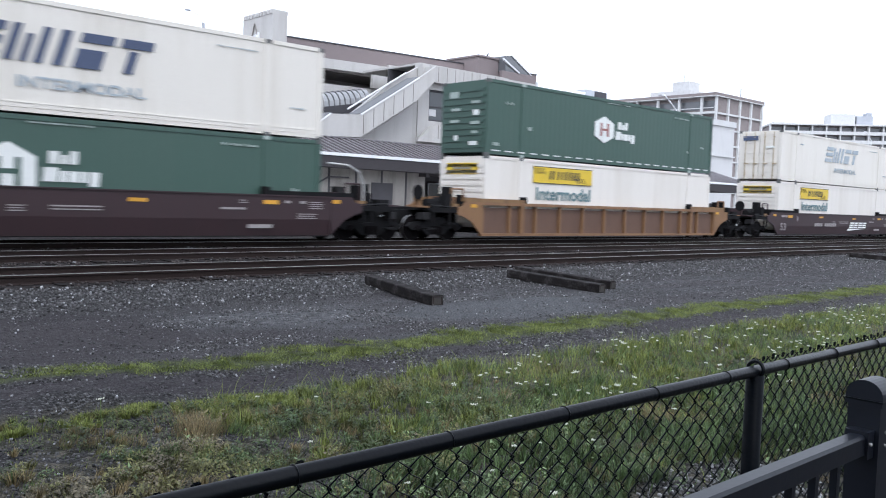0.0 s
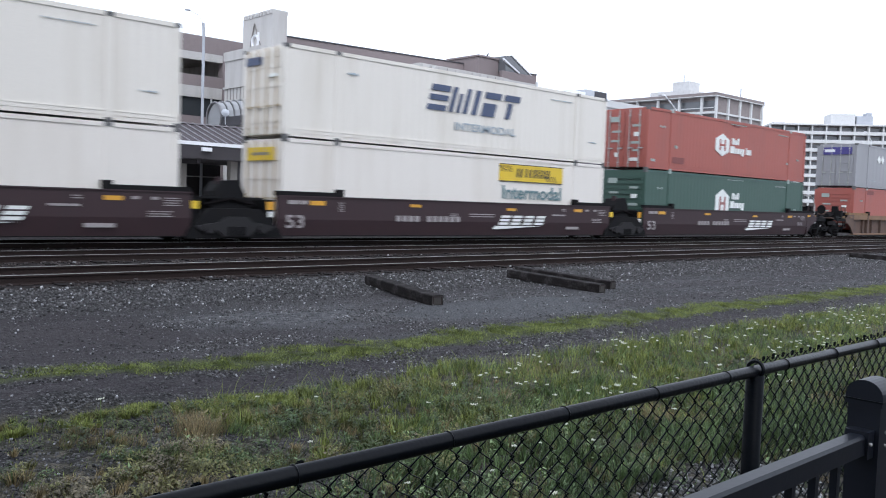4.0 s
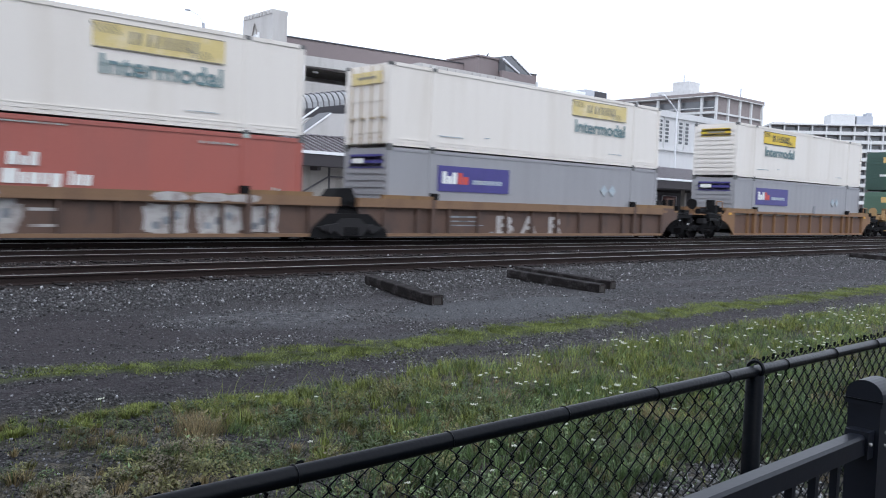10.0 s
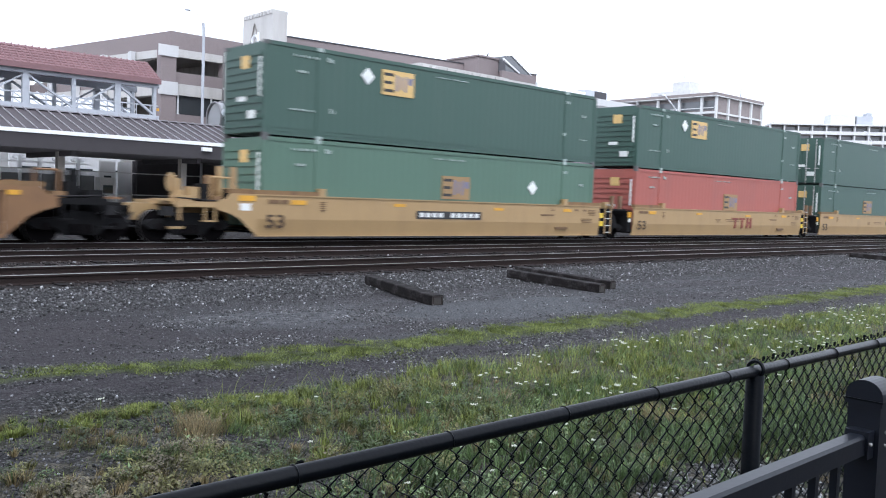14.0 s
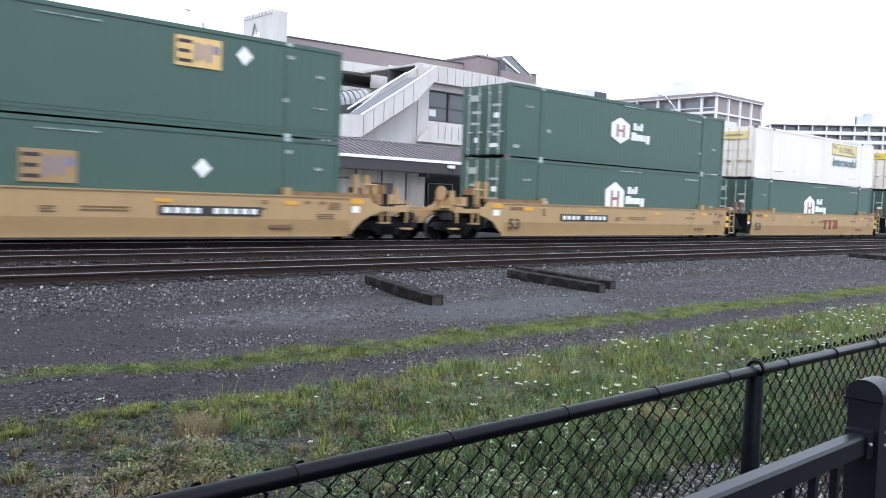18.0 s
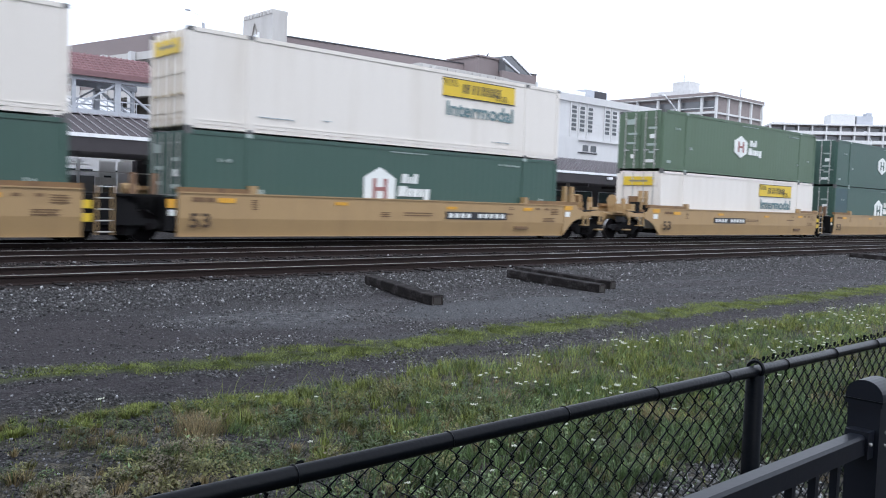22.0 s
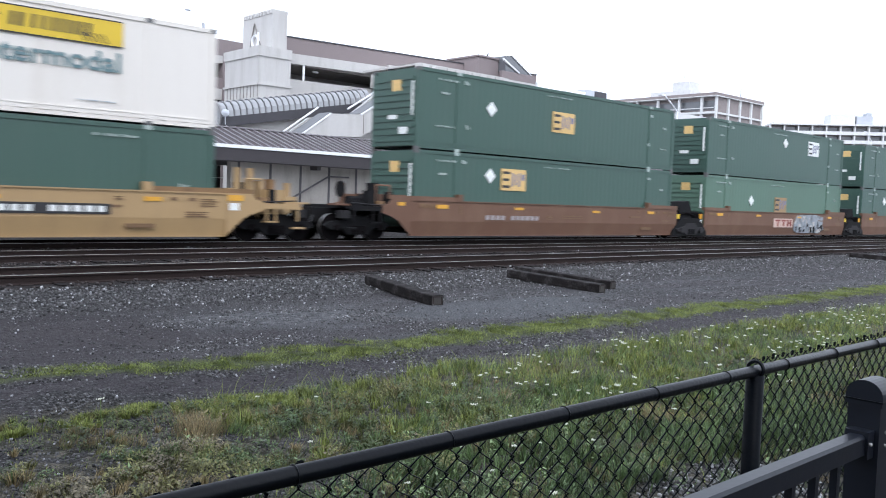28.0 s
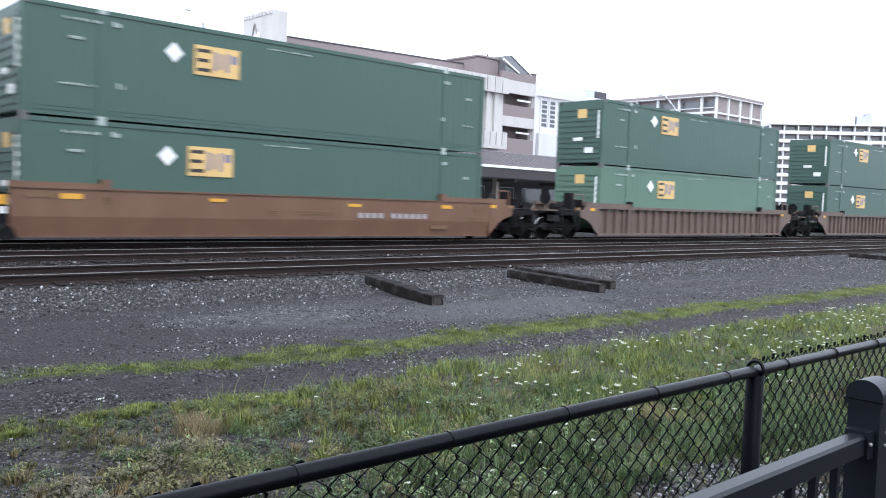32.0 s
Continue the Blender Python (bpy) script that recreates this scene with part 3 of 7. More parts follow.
        if tint is not M_RED:
            piece("diamond_mark", shared("dia", lambda: as_mesh(diamond(0, 0, 0.27), "diamond_mark", M_MARK)), box, pose(u + (1.45 if u > 10 and mark != "white" else 4.2 if u > 6 and v < 1.7 and mark == "faded" and u != 8.11 else -3.4 if u == 8.11 else -4.25 if u > 6 and v < 1.7 else -1.3 if u < 6 else -3.6), 0, v + (0.1 if v > 1.7 else 0.15)))
    elif livery == "jbh":
        film, ink = (M_PALEYELLOW, M_PALETEXT) if mark == "bleached" else (M_YELLOW, M_BLACK)
        s = piece("yellow_sign", shared(("jsign", film.name), lambda: as_mesh(panel(0, 3.75, -0.16, 0.52), "yellow_sign", film)), box, pose(u, 0, v))
        for r in ((0.95, 1.05, 0.02, 0.36), (1.14, 1.26, 0.02, 0.36), (1.45, 1.55, 0.02, 0.36), (1.68, 1.78, 0.02, 0.36), (1.9, 2.0, 0.02, 0.36), (2.08, 2.18, 0.02, 0.36), (2.27, 2.37, 0.02, 0.36), (2.45, 2.55, 0.02, 0.36), (2.62, 2.72, 0.02, 0.36), (2.8, 2.9, 0.02, 0.36)):
            piece("sign_stroke", shared(("jbars", r, ink.name), lambda: as_mesh(slanted([r], 0.12, 0.02), "sign_stroke", ink)), s)
        piece("sign_hatching", shared(("jhatch", ink.name), lambda: as_mesh(slanted([(a + k * 0.12, a + k * 0.12 + 0.035, -0.10, 0.12) if a > 2 else (a + k * 0.12, a + k * 0.12 + 0.035, 0.22, 0.46) for a in (0.12, 2.75) for k in range(6)], -0.7, 0.02), "sign_hatching", ink)), s)
        piece("sign_stripe", shared(("jstr", ink.name), lambda: as_mesh(boxes((0, 3.75, -0.018, 0, 0.495, 0.525), (0, 3.75, -0.018, 0, -0.165, -0.135)), "sign_stripe", ink)), s)
        piece("lettering", shared("inter", lambda: words("Intermodal", 0.52, M_TEAL)), box, pose(u + 0.15, -0.012, v - 0.82) @ Matrix.Diagonal((1.12, 1, 1, 1)))
    elif livery == "fedex":
        s = piece("violet_sign", shared("fsign", lambda: as_mesh(panel(0, 3.72, 0, 0.93), "violet_sign", M_PURPLE)), box, pose(u, 0, v))
        for r in ((0.2, 0.42, 0.28, 0.72), (0.46, 0.66, 0.28, 0.56), (0.70, 0.92, 0.28, 0.7)):
            piece("sign_bar", shared(("fb1", r), lambda: as_mesh(slanted([r], 0.0, 0.02), "sign_bar", M_MARK)), s)
        for r in ((0.98, 1.2, 0.28, 0.7), (1.24, 1.5, 0.28, 0.56)):
            piece("sign_bar", shared(("fb2", r), lambda: as_mesh(slanted([r], 0.0, 0.02), "sign_bar", M_CRIMSON)), s)
        piece("sign_lettering", shared("fb3", lambda: as_mesh(slanted([(1.75 + i * 0.2, 1.9 + i * 0.2, 0.30, 0.46) for i in range(8)], 0.05, 0.02), "sign_lettering", M_FADED)), s)
        far = u < 6
        film = M_FADED if far else M_MARK
        for du in (0, 0.6):
            piece("diamond_mark", shared(("dia", film.name), lambda: as_mesh(diamond(0, 0, 0.24 if far else 0.27), "diamond_mark", film)), box, pose((12.1 if far else 3.75) + du, 0, v + (0.33 if far else 0.38)))
    else:
        ink = M_FADED if mark == "faded" else M_NAVY
        rows = [(0, 0.9, 0.70, 0.92), (0, 0.9, 0.36, 0.56), (0, 0.9, 0.0, 0.2), (1.05, 1.25, 0, 0.92), (1.42, 1.58, 0, 0.7), (1.75, 1.95, 0, 0.92), (2.2, 2.44, 0, 0.92), (2.7, 3.4, 0.0, 0.5), (2.7, 3.55, 0.68, 0.92), (3.75, 4.6, 0.68, 0.92), (4.0, 4.25, 0, 0.60)]
        for r in rows:
            lean = 0.3 * r[2]
            piece("mark_stroke", shared(("sw", r, ink.name), lambda: as_mesh(slanted([(r[0] + lean, r[1] + lean, r[2], r[3])], 0.3), "mark_stroke", ink)), box, pose(u, 0, v))
        piece("lettering", shared(("intc", ink.name), lambda: words("INTERMODAL", 0.28, M_FADED)), box, pose(u + 1.35, -0.012, v - 0.62) @ Matrix.Diagonal((1.35, 1, 1, 1)))
    return box


# ---- wagons ----
def build_bogie(car, u):
    """A two-axle freight truck under the car at u: side frames, springs, wheelsets."""
    frame_shape = [(-1.35, 0.52), (-1.15, 0.66), (-0.55, 0.70), (-0.35, 0.86), (0.35, 0.86), (0.55, 0.70), (1.15, 0.66), (1.35, 0.52), (1.12, 0.38), (0.72, 0.46), (0.42, 0.22), (-0.42, 0.22), (-0.72, 0.46), (-1.12, 0.38)]
    for s in (-1, 1):
        f = piece("side_frame", shared("bogieframe", lambda: as_mesh(prisms((frame_shape, -0.09, 0.09, "y")), "side_frame", M_TRUCK)), car, pose(u, s * 1.0, 0))
        piece("spring_nest", shared("springs", lambda: as_mesh(tubes([((dx, -0.1, 0.26), (dx, -0.1, 0.52)) for dx in (-0.2, 0, 0.2)], 0.08, 8), "spring_nest", M_WHEEL)), f)
        for dx in (-0.89, 0.89):
            piece("axle_cap", shared("axlecap", lambda: as_mesh(tubes([((0, -0.16, 0.46), (0, 0.05, 0.46))], 0.11, 10), "axle_cap", M_WHEEL)), f, pose(dx, 0 if s < 0 else 0.11, 0))
    piece("bolster", shared("bolster", lambda: as_mesh(boxes((-0.2, 0.2, -1.05, 1.05, 0.45, 0.84)), "bolster", M_TRUCK)), car, pose(u, 0, 0))

    def wheel_mesh():
        bm = bmesh.new()
        for s in (-1, 1):
            tube(bm, (0, s * 0.68, 0), (0, s * 0.80, 0), 0.455, 28)
            tube(bm, (0, s * 0.655, 0), (0, s * 0.685, 0), 0.485, 28)
            tube(bm, (0, s * 0.80, 0), (0, s * 0.84, 0), 0.13, 12)
        tube(bm, (0, -0.9, 0), (0, 0.9, 0), 0.09, 10)
        return as_mesh(bm, "wheelset", M_WHEEL)
    for dx in (-0.89, 0.89):
        w = piece("wheelset", shared("wheelset", wheel_mesh), car, pose(u + dx, 0, 0.46))
        for s in (-1, 1):
            piece("wheel_tread", shared("tread", lambda: as_mesh(tubes([((0, -0.045, 0), (0, 0.045, 0))], 0.4585, 28), "wheel_tread", M_TREAD)), w, pose(0, s * 0.745, 0))
        WHEELS.append((w, u + dx))


def ladder(car, u, material, z0=0.25, z1=1.55):
    rows = [((u, -1.50, z0), (u, -1.50, z1)), ((u + 0.42, -1.50, z0), (u + 0.42, -1.50, z1))]
    n = 5
    rungs = [((u, -1.50, z0 + 0.08 + i * (z1 - z0 - 0.1) / (n - 1)), (u + 0.42, -1.50, z0 + 0.08 + i * (z1 - z0 - 0.1) / (n - 1))) for i in range(n)]
    lad = part("ladder", tubes(rows, 0.026, 6), material, car)
    for p, q in rungs:
        part("rung", tubes([(p, q)], 0.02, 6), M_BARS, lad)


SIDE_Z0, SIDE_Z1 = 0.22, 1.47


def end_platform(car, sgn, u, main, dark):
    """Coupler end: sloped side, deck, sill, coupler, brake gear; sgn -1 for the low-x end."""
    def o(rows):
        return [(u + sgn * a, b) for a, b in rows]
    shape = o([(0.0, SIDE_Z0), (0.55, 0.72), (0.85, 0.86), (1.25, 0.98), (1.25, 1.24), (1.0, 1.3), (0.85, SIDE_Z1), (0.0, SIDE_Z1)])
    gear = random.Random(int(abs(u) * 10) + sgn)
    frame_paint = main if main is M_TTX else M_TRUCK
    for s in (-1, 1):
        part("end_plate", prisms((shape, s * 1.47 - 0.03, s * 1.47 + 0.03, "y")), main, car)
        part("side_sill", boxes((min(u + sgn * 1.25, u + sgn * 2.55), max(u + sgn * 1.25, u + sgn * 2.55), s * 1.45 - 0.03, s * 1.45 + 0.03, 1.04, 1.2)), frame_paint, car)
        part("sill_step", boxes((min(u + sgn * 1.3, u + sgn * 1.7), max(u + sgn * 1.3, u + sgn * 1.7), s * 1.42 - 0.12, s * 1.42 + 0.12, 0.62, 0.66)), frame_paint, car)
        for a, b in ((1.32, 1.37), (1.63, 1.68), (2.4, 2.46)):
            part("end_bracket", boxes((min(u + sgn * a, u + sgn * b), max(u + sgn * a, u + sgn * b), s * 1.49 - 0.03, s * 1.49 + 0.03, 0.66, 1.04)), frame_paint, car)
    part("deck", boxes((min(u, u + sgn * 2.6), max(u, u + sgn * 2.6), -1.3, 1.3, 1.1, 1.2)), dark, car)
    part("draft_sill", boxes((min(u + sgn * 0.3, u + sgn * 3.35), max(u + sgn * 0.3, u + sgn * 3.35), -0.3, 0.3, 0.62, 1.1)), dark, car)
    part("bulkhead", boxes((min(u + sgn * 0.1, u + sgn * 0.35), max(u + sgn * 0.1, u + sgn * 0.35), -1.3, 1.3, 1.2, 1.62)), main, car)
    cp = part("coupler", boxes((min(u + sgn * 3.2, u + sgn * 3.72), max(u + sgn * 3.2, u + sgn * 3.72), -0.13, 0.13, 0.72, 0.98), (min(u + sgn * 3.5, u + sgn * 3.74), max(u + sgn * 3.5, u + sgn * 3.74), -0.2, 0.2, 0.66, 1.02)), M_TRUCK, car)
    part("air_hose", tubes([((u + sgn * 3.3, -0.35, 0.85), (u + sgn * 3.55, -0.4, 0.45)), ((u + sgn * 3.55, -0.4, 0.45), (u + sgn * 3.72, -0.38, 0.42))], 0.03, 6), M_BLACK, cp)
    posts = [((u + sgn * a, -1.2, 1.2), (u + sgn * a, -1.2, 1.92)) for a in (0.75, 1.35)]
    if main is M_TTX:
        for a in (0.55, 1.0, 2.3):
            part("guide_upright", boxes((u + sgn * a - 0.07, u + sgn * a + 0.07, -1.12, -0.95, 1.2, 2.25 if a < 2 else 1.85)), main, car)
        part("valve_box", boxes((u + sgn * 1.75 - 0.3, u + sgn * 1.75 + 0.3, -1.3, -0.9, 1.26, 1.62)), main, car)
    for a, w, z0, z1, m in ((0.3, 0.5, 1.2, 1.5, M_TRUCK), (1.1, 0.32, 1.2, 1.42, M_GUIDE), (1.5, 0.22, 1.2, 1.66, M_TRUCK), (2.0, 0.4, 1.2, 1.38, dark), (2.5, 0.3, 0.78, 1.0, M_GRIME)):
        w *= gear.uniform(0.8, 1.2)
        part("brake_gear", boxes((min(u + sgn * a, u + sgn * (a + w)), max(u + sgn * a, u + sgn * (a + w)), -1.38, -1.0, z0, z1 + gear.uniform(-0.06, 0.1))), m, car)
    for k in range(6):
        a, w, h = gear.uniform(0.2, 2.2), gear.uniform(0.12, 0.34), gear.uniform(0.12, 0.4)
        z = 1.2 + (gear.uniform(0.2, 0.4) if k % 2 else 0.0)
        part("end_fitting", boxes((min(u + sgn * a, u + sgn * (a + w)), max(u + sgn * a, u + sgn * (a + w)), -0.95 + 0.05 * k, -0.6 + 0.05 * k, 1.2, z + h)), (frame_paint, M_GUIDE if main is M_TTX else M_TRUCK, M_GRIME)[k % 3], car)
    part("brake_pipe", tubes([((u + sgn * 0.2, -1.4, 1.28), (u + sgn * 1.4, -1.4, 1.24)), ((u + sgn * 1.4, -1.4, 1.24), (u + sgn * 2.5, -1.36, 1.3))], 0.025, 6), M_GRIME, car)
    part("grab_rail", tubes(posts + [((u + sgn * 0.75, -1.2, 1.92), (u + sgn * 1.35, -1.2, 1.92))], 0.035, 6), main, car)
    part("crossover_step", boxes((min(u + sgn * 2.2, u + sgn * 3.0), max(u + sgn * 2.2, u + sgn * 3.0), -1.25, -0.75, 1.2, 1.26)), main, car)
    part("stirrup_step", boxes((min(u + sgn * 2.3, u + sgn * 2.7), max(u + sgn * 2.3, u + sgn * 2.7), -1.5, -1.3, 0.42, 0.48)), frame_paint, car)
    part("brake_cylinder", tubes([((u + sgn * 1.6, -0.6, 1.36), (u + sgn * 2.1, -0.6, 1.36))], 0.17, 10), dark, car)
    if sgn > 0 and main is M_MAROON:
        part("bent_hand_rail", tubes([((u, -1.25, 2.55), (u + 0.8, -1.25, 2.52)), ((u + 0.8, -1.25, 2.52), (u + 1.25, -1.25, 2.32)), ((u + 1.25, -1.25, 2.32), (u + 1.45, -1.25, 1.95)), ((u + 1.45, -1.25, 1.95), (u + 1.45, -1.25, 1.2))], 0.04, 8), M_BARS, car, "bent galvanised hand rail")
    if sgn < 0:
        part("brake_wheel", tubes([((u - 2.2, -0.3, 1.75), (u - 2.16, -0.3, 1.75))], 0.28, 14), dark, car)
        part("brake_wheel_post", boxes((u - 2.14, u - 2.05, -0.4, -0.2, 1.2, 1.95)), main, car)
    build_bogie(car, u + sgn * 1.95)


def joint_end(car, sgn, u, main, dark, own):
    """Articulated end, shared bogie in the middle of the gap."""
    part("end_wall", boxes((min(u, u + sgn * 0.3), max(u, u + sgn * 0.3), -1.35, 1.35, 0.35, 1.3)), M_TRUCK, car)
    part("joint_arm", boxes((min(u, u + sgn * 1.5), max(u, u + sgn * 1.5), -0.5, 0.5, 0.72, 1.35)), M_TRUCK, car)
    part("joint_step", boxes((min(u + sgn * 0.4, u + sgn * 1.3), max(u + sgn * 0.4, u + sgn * 1.3), -1.35, -0.8, 1.3, 1.36)), M_TRUCK, car)
    if own:
        build_bogie(car, u + sgn * 1.62)
        for a in (0.55, 1.15) if main is M_TTX else (1.75,) if main is M_MAROON else ():
            part("guide_upright", boxes((u - a - 0.07, u - a + 0.07, -1.15, -1.0, 1.36, 1.95)), M_TAN if main is M_TTX else main, car)
        part("end_sticker", boxes((u - 0.28, u - 0.02, -1.36, -1.34, 1.0, 1.25)), M_SIGNORANGE, car)
        part("end_sticker", boxes((u - 0.22, u - 0.04, -1.36, -1.34, 0.78, 0.95)), M_MARK, car)
        part("side_bearing", boxes((u - 2.15, u - 1.1, -1.2, 1.2, 0.86, 1.1)), M_TRUCK, car)
        if main is M_TTX:
            part("bogie_fairing", prisms(([(u - 2.5, 0.5), (u - 2.1, 1.05), (u - 1.75, 1.3), (u - 1.5, 1.3), (u - 1.15, 1.05), (u - 0.8, 0.5)], -1.25, -1.12, "y")), M_TRUCK, car)
        else:
            high = 0.93 if main is M_TAN else 1.02
            part("bogie_fairing", prisms(([(u - 2.95, 0.14), (u - 2.85, 0.42), (u - 2.35, high - 0.12), (u - 2.2, high), (u - 0.62, high), (u - 0.45, high - 0.12), (u + 0.08, 0.42), (u + 0.2, 0.14)], -1.535, -1.2, "y")), M_TRUCK, car, "black arched bogie cover")
            fr = piece("cover_frame", shared("coverframe", lambda: as_mesh(prisms(([(-1.3, 0.50), (-0.55, 0.62), (-0.35, 0.78), (0.35, 0.78), (0.55, 0.62), (1.3, 0.50), (1.1, 0.36), (0.72, 0.44), (0.42, 0.2), (-0.42, 0.2), (-0.72, 0.44), (-1.1, 0.36)], -0.08, 0.0, "y")), "cover_frame", M_GRIME)), car, pose(u - 1.40, -1.535, 0))
            for a in (-0.85, 0.85):
                piece("axle_box", shared("axlebox", lambda: as_mesh(tubes([((0, -0.14, 0.44), (0, 0.0, 0.44))], 0.15, 12), "axle_box", M_GRIME)), fr, pose(a, 0, 0))
            for a in (-0.2, 0.0, 0.2):
                piece("spring", shared("coverspring", lambda: as_mesh(tubes([((0, -0.1, 0.24), (0, -0.1, 0.5))], 0.07, 8), "spring", M_TRUCK)), fr, pose(a, 0, 0))
            part("brake_housing", prisms(([(u - 2.1, high), (u - 2.0, high + 0.5), (u - 1.75, high + 0.8), (u - 1.2, high + 0.85), (u - 1.0, high + 0.45), (u - 0.95, high)], -1.3, -0.6, "y")), M_TRUCK, car)
            part("hose_bundle", tubes([((u - 2.3, -1.32, high + 0.1), (u - 1.5, -1.36, high + 0.28)), ((u - 1.5, -1.36, high + 0.28), (u - 0.7, -1.32, high + 0.12))], 0.05, 6), M_WHEEL, car)
        part("brake_cylinder", tubes([((u - 1.3, -0.7, 1.5), (u - 0.9, -0.7, 1.5))], 0.16, 10), dark, car)


STYLES = {
    "maroon": (M_MAROON, M_MAROON, "maroon steel well wagon with white side lettering bars"),
    "ochre": (M_TTX, M_TTXLOW, "ochre yellow steel well wagon with smooth sides"),
    "brown": (M_BROWN, M_BROWN, "faded brown steel well wagon with smooth sides"),
    "tan": (M_TAN, M_TANLOW, "rusty tan well wagon with ribbed sides"),
    "orange": (M_ORANGE, M_WEB, "rusty orange brown well wagon with ribbed sides"),
    "ribbed": (M_RIBBED, M_RIBBED, "dull brown well wagon with closely ribbed sides"),
}


def number_bars(owner, starts, z, high, y):
    bar = shared(("numberbar", high), lambda: as_mesh(boxes((0, 0.19, 0.0, 0.03, 0, high)), "number_bar", M_DIMMARK if high > 0.165 else M_MARK))
    for u in starts:
        piece("number_bar", bar, owner, pose(u, y, z))


def blob(u0, u1, v0, v1, y, seed, square=0.5):
    """A sprayed patch with a soft uneven outline."""
    rng = random.Random(seed)
    pts = []
    for i in range(22):
        a = 2 * math.pi * i / 22
        c, s = math.cos(a), math.sin(a)
        k = rng.uniform(0.86, 1.06)
        pts.append(((u0 + u1) / 2 + (u1 - u0) / 2 * k * math.copysign(abs(c) ** square, c), min(v1, max(v0, (v0 + v1) / 2 + (v1 - v0) / 2 * k * math.copysign(abs(s) ** square, s)))))
    return prisms((pts, y, y + 0.012, "y"))


def build_wagon(style, left, right, number_at, logo, extra=""):
    main, low, label = STYLES[style]
    dark = main if style in ("ochre",) else M_TRUCK
    car = thing("well_wagon", label, "railway wagon", "wagons of the train")
    u0, u1 = -0.30, LEN + 0.30
    ribbed = style in ("tan", "orange", "ribbed")
    for s in (-1, 1):
        if not ribbed:
            lower = [(s * 1.40, SIDE_Z0), (s * 1.36, SIDE_Z0), (s * 1.44, 0.72), (s * 1.485, 0.72)]
            upper = [(s * 1.485, 0.72), (s * 1.44, 0.72), (s * 1.44, SIDE_Z1 - 0.04), (s * 1.485, SIDE_Z1 - 0.04)]
            part("side_wall", prisms((upper, u0, u1, "x")), main, car)
            part("lower_side", prisms((lower, u0, u1, "x")), main, car)
            part("top_flange", boxes((u0, u1, s * 1.44 - 0.08, s * 1.44 + 0.08, SIDE_Z1 - 0.04, SIDE_Z1)), main, car)
            part("bottom_flange", boxes((u0, u1, s * 1.38 - 0.07, s * 1.38 + 0.07, SIDE_Z0 - 0.03, SIDE_Z0)), main if style != "maroon" else M_TRUCK, car)
        else:
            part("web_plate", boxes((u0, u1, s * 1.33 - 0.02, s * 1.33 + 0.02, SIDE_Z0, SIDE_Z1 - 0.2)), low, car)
            part("top_chord", boxes((u0, u1, s * 1.41 - 0.1, s * 1.41 + 0.1, SIDE_Z1 - 0.3 if style == "tan" else SIDE_Z1 - 0.12, SIDE_Z1)), main, car)
            part("bottom_chord", boxes((u0, u1, s * 1.40 - 0.1, s * 1.40 + 0.1, SIDE_Z0 - 0.04, SIDE_Z0 + 0.06)), main, car)
            step = {"tan": 1.5, "orange": 1.52, "ribbed": 0.62}[style]
            rib = shared(("rib", style, s), lambda: as_mesh(boxes((-0.045, 0.045, min(s * 1.33, s * 1.48), max(s * 1.33, s * 1.48), SIDE_Z0 + 0.06, SIDE_Z1 - 0.12 if style != "tan" else SIDE_Z1 - 0.3)), "rib", main if style != "tan" else low))
            count = int((u1 - u0) / step)
            for i in range(count + 1):
                piece("rib", rib, car, pose(u0 + 0.06 + i * (u1 - u0 - 0.12) / count, 0, 0))
            wide = shared(("widerib", style, s), lambda: as_mesh(boxes((-0.09, 0.09, min(s * 1.33, s * 1.53), max(s * 1.33, s * 1.53), SIDE_Z0 + 0.06, SIDE_Z1 + (0.0 if style == "tan" else 0.12))), "guide_post", low if style == "tan" else main))
            for u in (1.95, LEN - 1.95):
                piece("guide_post", wide, car, pose(u, 0, 0))
        for g0, g1 in ((u0 - 0.9 if left == "end" else u0, 2.0), (LEN - 2.0, u1 + 0.9 if right == "end" else u1)):
            part("container_guide", boxes((g0, g1, s * 1.40 - 0.10, s * 1.40 + 0.10, SIDE_Z1, SIDE_Z1 + 0.13)), M_TRUCK if style == "maroon" else M_GUIDE if style in ("ochre", "tan", "orange") else main, car)
        for u in (2.05, LEN - 2.05):
            part("guide_block", boxes((u - 0.12, u + 0.12, s * 1.42 - 0.1, s * 1.42 + 0.1, SIDE_Z1, SIDE_Z1 + 0.24)), main if style in ("ochre", "brown") else M_TRUCK, car)
    part("well_floor", boxes((u0, u1, -1.3, 1.3, 0.28, 0.345)), M_TRUCK, car)
    if left == "end":
        end_platform(car, -1, u0, low if style == "tan" else main, dark)
    else:
        joint_end(car, -1, u0, main, dark, True)
        if style == "tan":
            part("top_chord_end", boxes((u0 - 1.05, u0, -1.51, -1.31, SIDE_Z1 - 0.3, SIDE_Z1)), main, car)
            part("arch_plate", prisms(([(u0, SIDE_Z0), (u0 - 0.25, SIDE_Z0), (u0 - 0.95, 0.95), (u0 - 1.05, SIDE_Z1 - 0.3), (u0, SIDE_Z1 - 0.3)], -1.40, -1.36, "y")), low, car)
